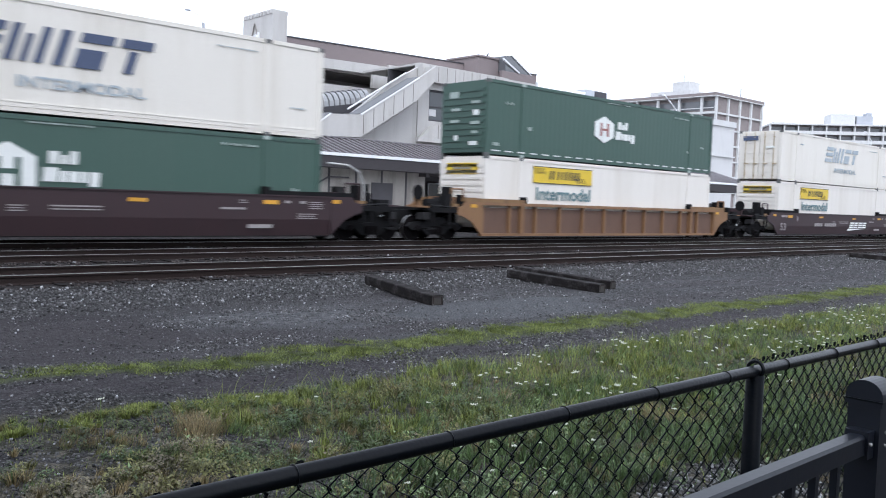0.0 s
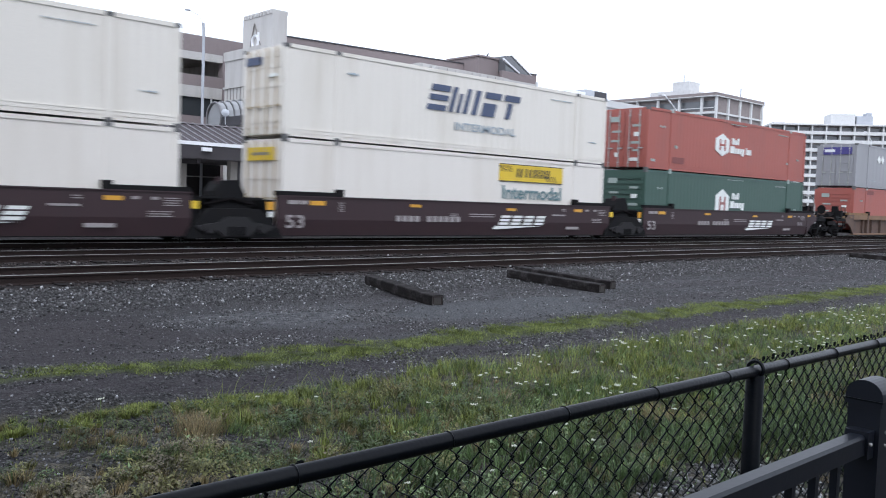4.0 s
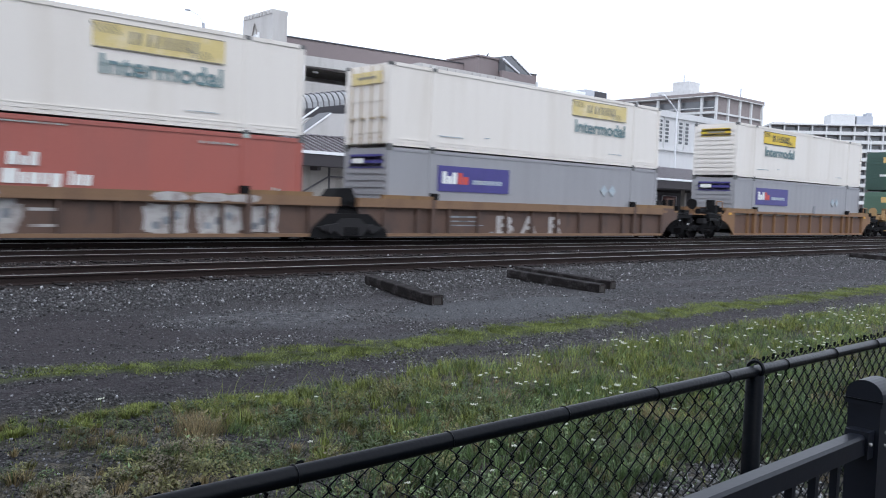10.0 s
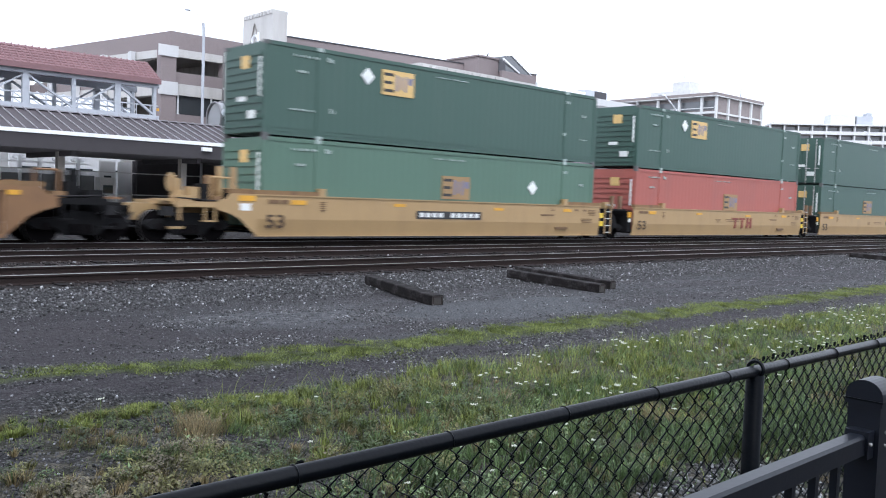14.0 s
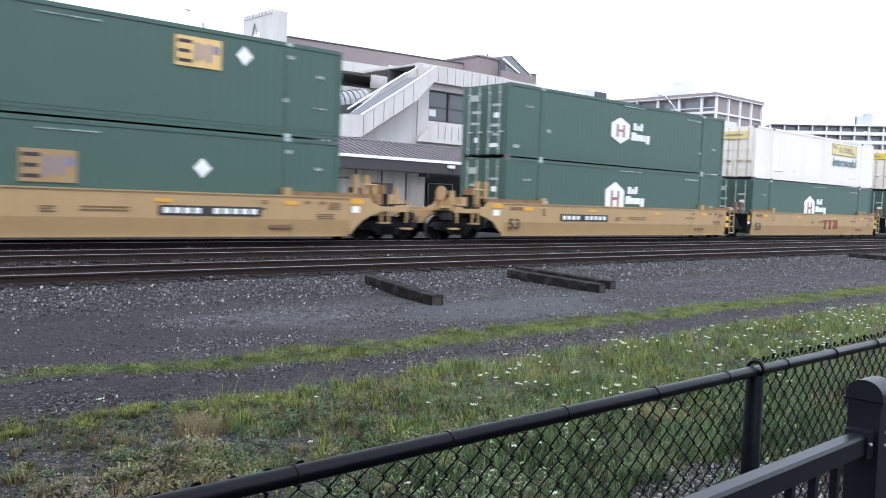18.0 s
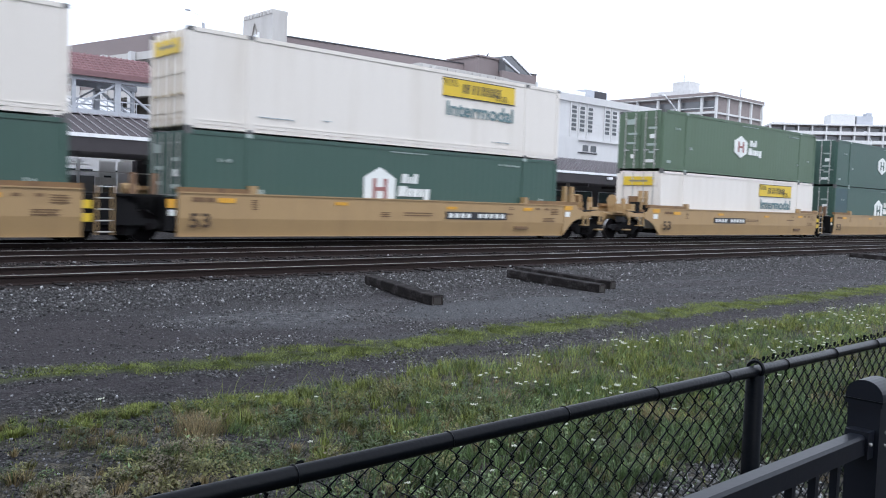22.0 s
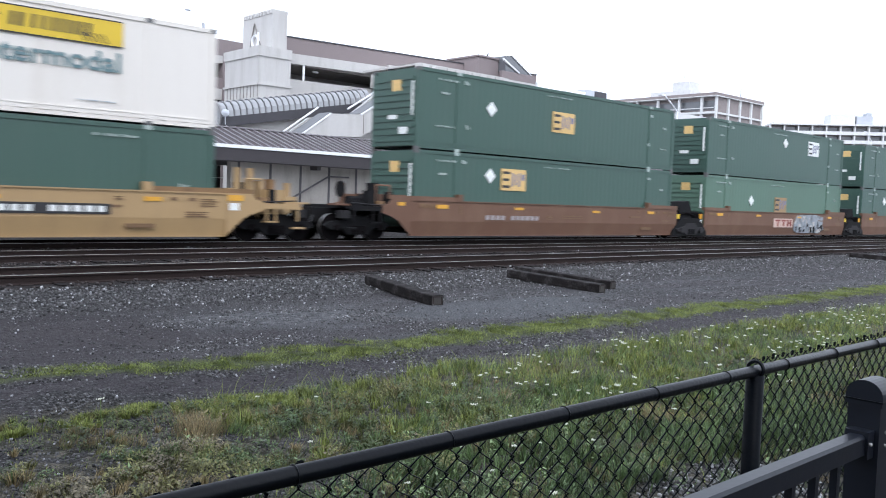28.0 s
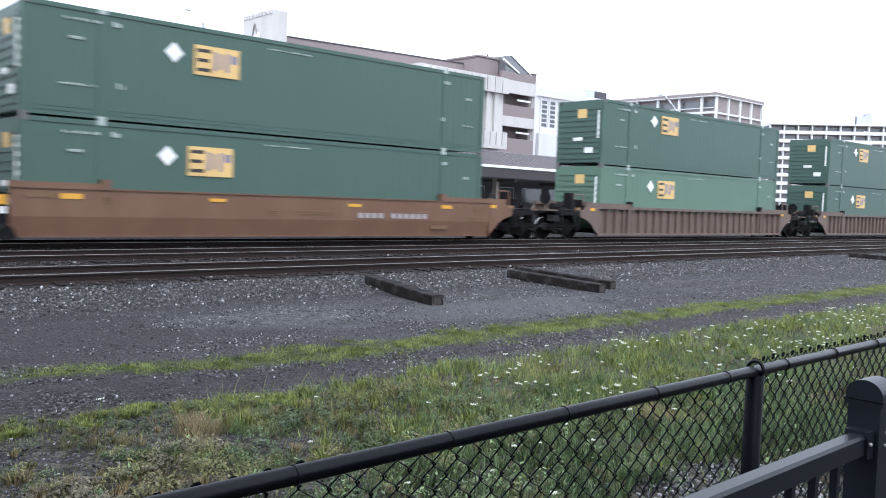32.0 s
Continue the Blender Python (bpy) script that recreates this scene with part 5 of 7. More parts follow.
# tint raised to stand for the bright sky reflected in the vault
M_ROOFGLASS = glass("vault glazing with sky reflection in the tint", (0.27, 0.275, 0.285), 0.16)
M_VAULT = paint("grey vault frame", (0.17, 0.168, 0.175), 0.5, var=0.1)
M_DARK = paint("dark grey trim and shaded recesses", (0.055, 0.053, 0.06), 0.8, var=0.12)
M_GLASS = glass("dark window glass", (0.035, 0.04, 0.045))
# lighter than M_GLASS: the veil of haze is put into the tint
M_FARGLASS = glass("far window glass paled for haze", (0.13, 0.135, 0.145), 0.2)
M_SKYLIGHT = glass("curved clear roofing", (0.28, 0.29, 0.31), 0.3)
M_WHITEWALL = paint("white painted wall", (0.56, 0.56, 0.565), 0.7, var=0.05, dirt=(0.45, 0.45, 0.455), streak=4, dirt_amount=0.4)
M_FARWALL = paint("pale apartment concrete", (0.60, 0.60, 0.60), 0.8, var=0.06)
M_FARBRICK = paint("brown apartment panel", (0.25, 0.215, 0.21), 0.8, var=0.1)
M_ASPHALT = paint("worn asphalt", (0.055, 0.055, 0.057), 0.9, var=0.2)
M_CARWHITE = paint("white car paint", (0.75, 0.75, 0.76), 0.25, var=0.02)


def build_canopy():
    roof = thing("platform_canopy", "long platform canopy with mauve grey standing seam metal roof", "canopy", at=pose(0, 0, 0))
    x0, x1 = -12.0, 74.0
    ye, ze, yr, zr = 38.9, 4.18, 43.0, 5.42
    part("roof_slab", prisms(([(ye, ze - 0.06), (ye, ze + 0.06), (yr, zr), (yr + 3.6, zr - 1.0), (yr + 3.6, zr - 1.12), (yr, zr - 0.14)], x0, x1, "x")), M_ROOF, roof)
    part("fascia", boxes((x0, x1, ye - 0.06, ye, ze - 0.10, ze + 0.07)), M_WHITEMETAL, roof, "white metal eave gutter")
    part("ridge_cap", boxes((x0, x1, yr - 0.2, yr + 0.2, zr + 0.002, zr + 0.05)), M_SEAM, roof)
    # soffit and upright board stand in for the shaded underside of the eave
    part("soffit", boxes((x0, x1, ye + 0.02, yr + 3.5, 3.42, 3.52)), M_CANOPYSHADE, roof)
    part("back_fascia", boxes((x0, x1, ye + 0.0, ye + 0.12, 3.44, ze - 0.07)), M_CANOPYSHADE, roof)
    slope = math.atan2(zr - ze, yr - ye)
    rib = as_mesh(prisms(([(-0.015, 0.0), (0.015, 0.0), (0.015, 0.05), (-0.015, 0.05)], 0, math.hypot(yr - ye, zr - ze), "y")), "seam", M_SEAM)
    for i in range(int((x1 - x0) / 0.5)):
        piece("seam", rib, roof, pose(x0 + 0.3 + i * 0.5, ye, ze + 0.055, math.degrees(slope), 0, 0))
    for x in (-8.0, -1.5, 5.0, 12.9, 18.9, 26.0, 34.0, 42.0, 50.0, 58.0, 66.0):
        col = part("column", boxes((x - 0.15, x + 0.15, 40.9, 41.3, 0.3, 3.43)), M_CONCD, roof)
        part("column_base", boxes((x - 0.3, x + 0.3, 40.8, 41.4, 0.3, 1.25)), M_CONCD, col)
        part("beam", boxes((x - 0.12, x + 0.12, 39.2, 46, 3.2, 3.43)), M_CANOPYSHADE, roof)
    for x in (19.1, 35.6, 52.0):
        part("eave_lamp", boxes((x - 0.25, x + 0.25, ye - 0.2, ye + 0.2, 3.8, 3.98)), M_WHITEMETAL, roof)


build_canopy()


def build_platform():
    p = thing("platform", "low concrete station platform behind the train", "platform", kind="structure")
    part("slab", boxes((-60, 160, 33.0, 47.5, 0.05, 0.55)), M_CONC, p)
    part("edge", boxes((-60, 160, 32.8, 33.3, 0.551, 0.57)), M_WHITEWALL, p)
    w = thing("station_wall", "weathered streaked concrete wall under the canopy", "wall", kind="structure")
    part("wall", boxes((21.0, 34.4, 39.9, 40.3, 0.55, 3.42)), M_CONCD, w)
    # niche and recess walls are coloured dark for the shade under the canopy
    part("niche_wall", boxes((18.9, 24.0, 46.9, 47.1, 0.55, 3.42)), M_CANOPYSHADE, w)
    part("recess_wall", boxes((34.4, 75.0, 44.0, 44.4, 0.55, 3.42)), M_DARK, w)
    part("return_wall", boxes((34.1, 34.4, 40.3, 44.0, 0.55, 3.42)), M_CONCD, w)
    for x in np.arange(35.0, 70, 3.2):
        pane = part("glass_door", boxes((x, x + 2.2, 43.9, 43.96, 0.6, 2.9)), M_GLASS, w)
        part("door_frame", boxes((x - 0.06, x, 43.86, 43.98, 0.55, 2.96), (x + 2.2, x + 2.26, 43.86, 43.98, 0.55, 2.96), (x - 0.06, x + 2.26, 43.86, 43.98, 2.9, 2.96)), M_STEEL, pane)
    for x in np.arange(21.4, 34, 1.9):
        part("joint_strip", boxes((x, x + 0.12, 39.87, 39.9, 0.55, 3.42)), M_DARK, w)
    for x in (30.2,):
        part("door", boxes((x, x + 1.6, 39.85, 39.9, 0.55, 2.7)), M_DARK, w)
    part("ramp_rail", tubes([((24.4, 39.7, 1.5), (27.0, 39.7, 2.9)), ((27.0, 39.7, 2.9), (28.4, 39.7, 2.9))], 0.05, 6), M_DARK, w)
    g = thing("waiting_room", "glazed waiting room with white posts and a dark interior", "waiting room")
    part("low_wall", boxes((-12, 16.4, 47.6, 47.8, 0.55, 1.25)), M_CONC, g)
    for i in range(26):
        x = 0.15 + i * 0.98
        if x < 16.4:
            part("post", boxes((x - 0.08, x + 0.08, 47.4, 47.6, 0.55, 3.4)), M_WHITEMETAL, g)
            part("pane", boxes((x + 0.08, x + 0.90, 47.48, 47.51, 1.25, 2.45)), M_FARGLASS, g)
    part("transom", boxes((-12, 16.4, 47.42, 47.58, 3.02, 3.1)), M_WHITEMETAL, g)
    # white boxes stand in for glints of sky seen below the soffit
    for x in (10.9, 12.9, 14.9, 15.9):
        lamp = part("ceiling_lamp", boxes((x, x + 0.7, 48.6, 48.9, 3.24, 3.36)), M_WHITEMETAL, g)
        part("diffuser", boxes((x + 0.04, x + 0.66, 48.63, 48.87, 3.21, 3.24)), M_WHITEWALL, lamp)
    part("door_panel", boxes((17.0, 17.9, 47.5, 47.6, 0.55, 3.3), (18.05, 18.75, 47.5, 47.6, 0.55, 3.3)), M_WHITEWALL, g, "white door panels")
    part("door_window", boxes((17.25, 17.65, 47.46, 47.5, 1.6, 2.5)), M_GLASS, g)
    # wall colour includes the shade deep under the roof
    part("side_wall", boxes((19.0, 22.2, 47.7, 47.9, 0.55, 3.4)), M_CANOPYSHADE, g)
    for x in (19.6, 20.7, 21.6):
        part("wall_panel", boxes((x, x + 0.5, 47.5, 47.7, 0.55, 3.3)), M_CONCD, g)
    part("back_wall", boxes((-12, 22.2, 50.4, 50.6, 0.3, 2.75)), M_WHITEWALL, g)
    part("hand_rail", tubes([((5, 42.6, 1.5), (22, 42.6, 1.5)), ((5, 42.6, 1.15), (22, 42.6, 1.15)), ((5, 42.6, 2.6), (22, 42.6, 2.6))], 0.03, 6), M_BARS, g)
    k = thing("ticket_machine", "beige ticket machine standing on the platform", "machine")
    part("cabinet", boxes((15.9, 16.7, 44.3, 45.0, 0.55, 2.35)), M_CONC, k)
    part("screen", boxes((16.05, 16.55, 44.27, 44.3, 1.5, 1.95)), M_GLASS, k)
    part("base", boxes((15.85, 16.75, 44.25, 45.05, 0.55, 0.7)), M_CONCD, k)


build_platform()


def build_bridge():
    b = thing("footbridge", "covered steel truss footbridge with maroon tiled roof", "footbridge")
    x0, x1, y0, y1 = -16.0, 20.1, 47.0, 50.2
    zl, zh = 5.72, 7.75
    part("roof", prisms(([(y0 - 0.35, 7.92), (y0 - 0.35, 8.05), (48.6, 9.25), (y1 + 0.35, 8.05), (y1 + 0.35, 7.92), (48.6, 9.1)], x0, x1, "x")), M_MAROONROOF, b)
    for i in range(7):
        t = i / 7
        part("tile_course", boxes((x0, x1, y0 - 0.35 + t * 1.95, y0 - 0.25 + t * 1.95, 8.06 + t * 1.2, 8.11 + t * 1.2)), M_MAROONROOF, b)
    row = as_mesh(prisms(([(-0.07, -0.02), (0.07, -0.02), (0.0, 0.075)], 0, 2.29, "y")), "tile_row", M_MAROONROOF)
    for i in range(int((x1 - x0) / 0.34)):
        piece("tile_row", row, b, pose(x0 + 0.2 + i * 0.34, y0 - 0.35, 8.05, math.degrees(math.atan2(1.2, 1.95)), 0, 0))
    part("eave_board", boxes((x0, x1, y0 - 0.4, y0 - 0.34, 7.8, 8.06)), M_MAROONROOF, b)
    for i in range(34):
        part("rail_post", boxes((19.6 - i * 0.8, 19.64 - i * 0.8, y0 - 0.03, y0 + 0.03, zl + 0.32, zl + 0.85)), M_STEEL, b)
    part("floor", boxes((x0, x1, y0, y1, zl - 0.35, zl)), M_STEEL, b)
    for y in (y0, y1):
        part("top_chord", boxes((x0, x1, y - 0.12, y + 0.12, zh - 0.15, zh + 0.2)), M_STEEL, b)
        part("bottom_chord", boxes((x0, x1, y - 0.14, y + 0.14, zl, zl + 0.32)), M_STEEL, b)
        part("guard_rail", boxes((x0, x1, y - 0.03, y + 0.03, zl + 0.85, zl + 0.92)), M_STEEL, b)
        xs = [x1 - 0.25, 17.75, 15.4, 13.0, 10.6, 8.2, 5.8, 3.4, 1.0, -1.4, -3.8]
        for x in xs:
            wide = 0.16 if x in (17.75, 13.0, 8.2, 3.4) else 0.09
            part("upright", boxes((x - wide, x + wide, y - 0.12, y + 0.12, zl + 0.32, zh - 0.15)), M_STEEL, b)
        for i in range(len(xs) - 1):
            a, c = xs[i], xs[i + 1]
            up, dn = (a, c) if i % 2 else (c, a)
            part("diagonal", prisms(([(up - 0.09, zh - 0.16), (up + 0.09, zh - 0.16), (dn + 0.09, zl + 0.34), (dn - 0.09, zl + 0.34)], y - 0.09, y + 0.09, "y")), M_STEEL, b)
    for x in (-12, -2, 8, 19):
        part("pier", boxes((x - 0.3, x + 0.3, 48.3, 48.9, 0.3, zl - 0.35)), M_CONC, b)


build_bridge()


def build_annex():
    a = thing("street_building", "long beige street building behind the footbridge", "building")
    y = 78.0
    part("wall", boxes((-60, 21.6, y, y + 10, 0.3, 7.6)), M_CONC, a)
    part("upper_wall", boxes((-60, 21.6, y, y + 10, 9.0, 11.5)), M_CONC, a)
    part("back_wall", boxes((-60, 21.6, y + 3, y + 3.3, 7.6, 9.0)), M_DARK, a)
    for k in range(18):
        x = -40 + k * 3.3
        part("pier", boxes((x, x + 0.7, y - 0.05, y + 0.5, 7.6, 9.0)), M_WHITEWALL, a)
        part("window", boxes((x + 0.9, x + 2.9, y - 0.04, y + 0.02, 3.2, 5.6)), M_GLASS, a)


build_annex()


def build_shed():
    """A low ribbed pale roof between the footbridge and the garage."""
    h = thing("station_shed", "low shed with a pale ribbed metal roof", "shed")
    part("roof", prisms(([(56.0, 6.55), (56.0, 6.7), (61.5, 8.15), (61.5, 8.0)], 14.5, 22.6, "x")), M_WHITEWALL, h)
    rib = as_mesh(prisms(([(-0.04, 0.0), (0.04, 0.0), (0.04, 0.09), (-0.04, 0.09)], 0, 5.68, "y")), "roof_rib", M_STEEL)
    for i in range(14):
        piece("roof_rib", rib, h, pose(14.9 + i * 0.57, 56.0, 6.69, math.degrees(math.atan2(1.45, 5.5)), 0, 0))
    part("wall", boxes((14.7, 22.4, 56.3, 56.6, 0.3, 6.55)), M_WHITEWALL, h)
    part("back_wall", boxes((14.7, 22.4, 61.2, 61.5, 0.3, 8.0)), M_WHITEWALL, h)
    for x in (15.4, 18.0, 20.4):
        part("window", boxes((x, x + 1.7, 56.26, 56.3, 1.2, 3.0)), M_GLASS, h)


build_shed()


def build_garage():
    g = thing("parking_garage", "multi-storey parking garage with brown brick and concrete bands", "parking garage")
    # left wing
    x0, x1, y0, y1 = 27.5, 36.0, 62.3, 92.0
    for z0, z1, m, name in ((12.7, 14.0, M_BRICK, "parapet"), (12.1, 12.7, M_CONC, "band"), (10.06, 10.93, M_BRICK, "spandrel"), (9.19, 10.06, M_CONC, "band"), (6.2, 7.72, M_BRICK, "spandrel"), (5.4, 6.2, M_CONC, "band"), (2.4, 3.6, M_BRICK, "spandrel")):
        part(name, boxes((x0, x1, y0, y0 + 0.4, z0, z1)), m, g)
        part(name, prisms(([(x0 - 0.002, y0 + 0.4), (x0 + 0.4, y0 + 0.4), (x0 - 5.8, y1), (x0 - 6.2, y1)], z0, z1, "z")), m, g)
    part("lower_wall", prisms(([(x0, y0 + 0.4), (x0 + 0.4, y0 + 0.4), (x0 - 5.8, y1), (x0 - 6.2, y1)], 0.3, 2.4, "z")), M_CONC, g)
    part("inner_wall", prisms(([(x0 + 5, y0 + 0.5), (x0 + 5.3, y0 + 0.5), (x0 - 0.9, y1), (x0 - 1.2, y1)], 0.3, 12.2, "z")), M_CONCD, g)
    for z in (12.2, 9.3, 5.5, 1.6):
        part("floor_slab", boxes((x0 + 0.3, 60.0, y0 + 0.4, y1, z, z + 0.35)), M_CONCD, g)
    part("core_wall", boxes((x0 + 7, 60, y0 + 12, y0 + 12.4, 0.3, 12)), M_CONCD, g)
    for x, y in ((27.35, 62.1), (31.9, 62.25)):
        part("column", boxes((x - 0.6 if x < 28 else x, x + 0.6 if x < 28 else x + 0.4, y, y + 0.8, 0.3, 12.75)), M_BRICK, g)
    for k in (4.4, 8.3, 12.4, 16.5, 20.6, 24.7):
        cx, cy = x0 - 0.207 * k, y0 + 0.978 * k
        part("column", boxes((cx - 0.42, cx - 0.02, cy, cy + 0.6, 0.3, 12.72)), M_WHITEWALL, g)
    for z0, z1 in ((12.0, 12.85), (9.1, 10.1), (5.3, 6.3)):
        part("column_head", boxes((26.5, 28.05, 61.98, 62.1, z0, z1)), M_WHITEWALL, g)
    part("column_lamp", boxes((26.35, 26.5, 61.8, 62.0, 7.75, 7.95)), M_SIGNORANGE, g, "small yellow lamp")
    part("window", boxes((28.2, 33.8, 62.5, 62.56, 7.72, 9.19)), M_GLASS, g)
    for x in (28.2, 31.0, 33.7):
        part("mullion", boxes((x, x + 0.12, 62.4, 62.5, 7.72, 9.19)), M_WHITEMETAL, g)
    # right wing
    part("parapet", prisms(([(33.4, 57.0), (60.0, 53.9), (60.0, 54.4), (33.4, 57.5)], 12.75, 13.95, "z")), M_BRICK, g)
    part("parapet_cap", prisms(([(33.4, 56.95), (60.0, 53.85), (60.0, 54.45), (33.4, 57.55)], 13.95, 14.05, "z")), M_DARK, g)
    part("band", prisms(([(33.4, 56.95), (60.0, 53.85), (60.0, 54.45), (33.4, 57.55)], 11.97, 12.75, "z")), M_CONC, g)
    part("band", prisms(([(33.4, 56.9), (60.0, 53.8), (60.0, 54.4), (33.4, 57.5)], 8.6, 10.75, "z")), M_CONC, g)
    part("wall", prisms(([(33.4, 57.0), (60.0, 53.9), (60.0, 54.4), (33.4, 57.5)], 0.3, 8.6, "z")), M_CONC, g)
    for x in (33.75, 44.0, 52.0):
        yy = 56.9 - (x - 33.4) * 0.1165
        part("column", boxes((x - 0.5, x + 0.35, yy - 0.12, yy + 0.6, 9.0, 12.9)), M_CONC, g)
    part("deck", boxes((34, 60, 58, 75, 10.3, 10.6)), M_CONC, g)
    part("ceiling", boxes((34, 60, 57.6, 75, 12.0, 12.3)), M_CONCD, g)
    part("back_wall", boxes((34, 60, 62.0, 62.4, 10.6, 12)), M_CONC, g)
    part("opening_end", boxes((41.6, 52.0, 55.2, 55.5, 10.75, 11.97)), M_CONC, g)
    part("deck_lamp", boxes((37.8, 38.3, 58.2, 58.4, 11.75, 11.9)), M_WHITEMETAL, g)
    part("pipe", boxes((35.9, 36.05, 56.7, 56.85, 10.75, 11.97)), M_WHITEMETAL, g)


build_garage()


def build_tower():
    t = thing("lift_tower", "tall pale concrete lift tower with a white logo shape", "tower")
    part("upper_slab", boxes((31.5, 32.72, 54.0, 58.3, 12.3, 14.85)), M_CONC, t)
    for k in range(9):
        part("crown_tooth", boxes((31.46, 32.76, 54.0 + k * 0.48, 54.36 + k * 0.48, 14.85, 15.15)), M_CONC, t)
    part("block", boxes((30.2, 32.8, 53.5, 58.6, 0.3, 11.6)), M_CONC, t)
    part("block_cap", boxes((30.12, 32.86, 53.42, 58.7, 11.6, 12.3)), M_CONC, t)
    for k in range(10):
        part("groove", boxes((30.17, 30.2, 53.6 + k * 0.5, 53.66 + k * 0.5, 8.7, 9.6)), M_CONCD, t)
    part("cornice", boxes((30.1, 32.9, 53.4, 58.7, 9.55, 9.7)), M_CONC, t)
    lg = part("logo_ring", loop((31.44, 56.3, 13.05), 0.45, 0.12, 20, 6), M_WHITEMETAL, t, "white ring logo shape")
    part("logo_bar", tubes([((31.42, 55.85, 13.7), (31.42, 55.75, 12.45))], 0.1, 6), M_WHITEMETAL, lg)
    part("logo_outline", tubes([((31.44, 56.5, 14.4), (31.44, 55.4, 12.4)), ((31.44, 56.5, 14.4), (31.44, 57.2, 12.5))], 0.05, 6), M_CONCD, lg)


build_tower()


def build_walkway():
    """Inclined glazed vault that climbs towards the stair."""
    w = thing("glazed_walkway", "inclined walkway under a ribbed glazed barrel vault", "walkway")
    xa, xb, za, zb, y, r = 25.2, 37.0, 6.55, 8.75, 50.2, 1.0
    n = 26
    for i in range(n):
        f0, f1 = i / n, (i + 1) / n
        pane = bmesh.new()
        arc = [math.pi * k / 8 for k in range(9)]
        p = [[pane.verts.new((xa + (xb - xa) * f, y - r * math.cos(a), za + (zb - za) * f + r * math.sin(a))) for a in arc] for f in (f0, f1 - 0.006)]
        for k in range(8):
            pane.faces.new((p[0][k], p[1][k], p[1][k + 1], p[0][k + 1]))
        part("pane", pane, M_ROOFGLASS, w)
        rib = bmesh.new()
        for k in range(8):
            a, b = arc[k], arc[k + 1]
            tube(rib, (xa + (xb - xa) * f0, y - 1.03 * r * math.cos(a), za + (zb - za) * f0 + 1.03 * r * math.sin(a)), (xa + (xb - xa) * f0, y - 1.03 * r * math.cos(b), za + (zb - za) * f0 + 1.03 * r * math.sin(b)), 0.05, 5)
        part("rib", rib, M_VAULT, w)
    part("edge_beam", prisms(([(xa, za - 0.62), (xb, zb - 0.62), (xb, zb), (xa, za)], y - 1.12, y - 0.98, "y")), M_DARK, w)
    part("parapet", prisms(([(xa, 5.2), (xb, 5.2), (xb, zb - 0.62), (xa, za - 0.62)], y - 0.6, y - 0.4, "y")), M_CONC, w)
    for k in range(14):
        x = xa + 0.4 + k * 0.7
        part("recess", boxes((x, x + 0.32, y - 0.62, y - 0.6, 5.3, 5.75 + k * 0.06)), M_CONCD, w)
    part("end_ring", loop((xa - 0.04, y, za), r, 0.07, 20, 6), M_VAULT, w)
    part("end_panel", prisms(([(y - r * math.cos(math.pi * k / 12), za - 0.45 + (r + 0.43) * math.sin(math.pi * k / 12)) for k in range(13)], xa + 0.02, xa + 0.08, "x")), M_ROOFGLASS, w)
    d = thing("satellite_dish", "small pale grey satellite dish on the walkway end", "satellite dish")
    bm = bmesh.new()
    bmesh.ops.create_cone(bm, cap_ends=True, segments=20, radius1=0.25, radius2=0.07, depth=0.09)
    part("dish", bm, M_STEEL, d, at=pose(25.33, 48.98, 6.86, 75, 0, -30))
    part("mast", tubes([((25.4, 49.1, 6.1), (25.36, 49.03, 6.84))], 0.04, 6), M_STEEL, d)


build_walkway()


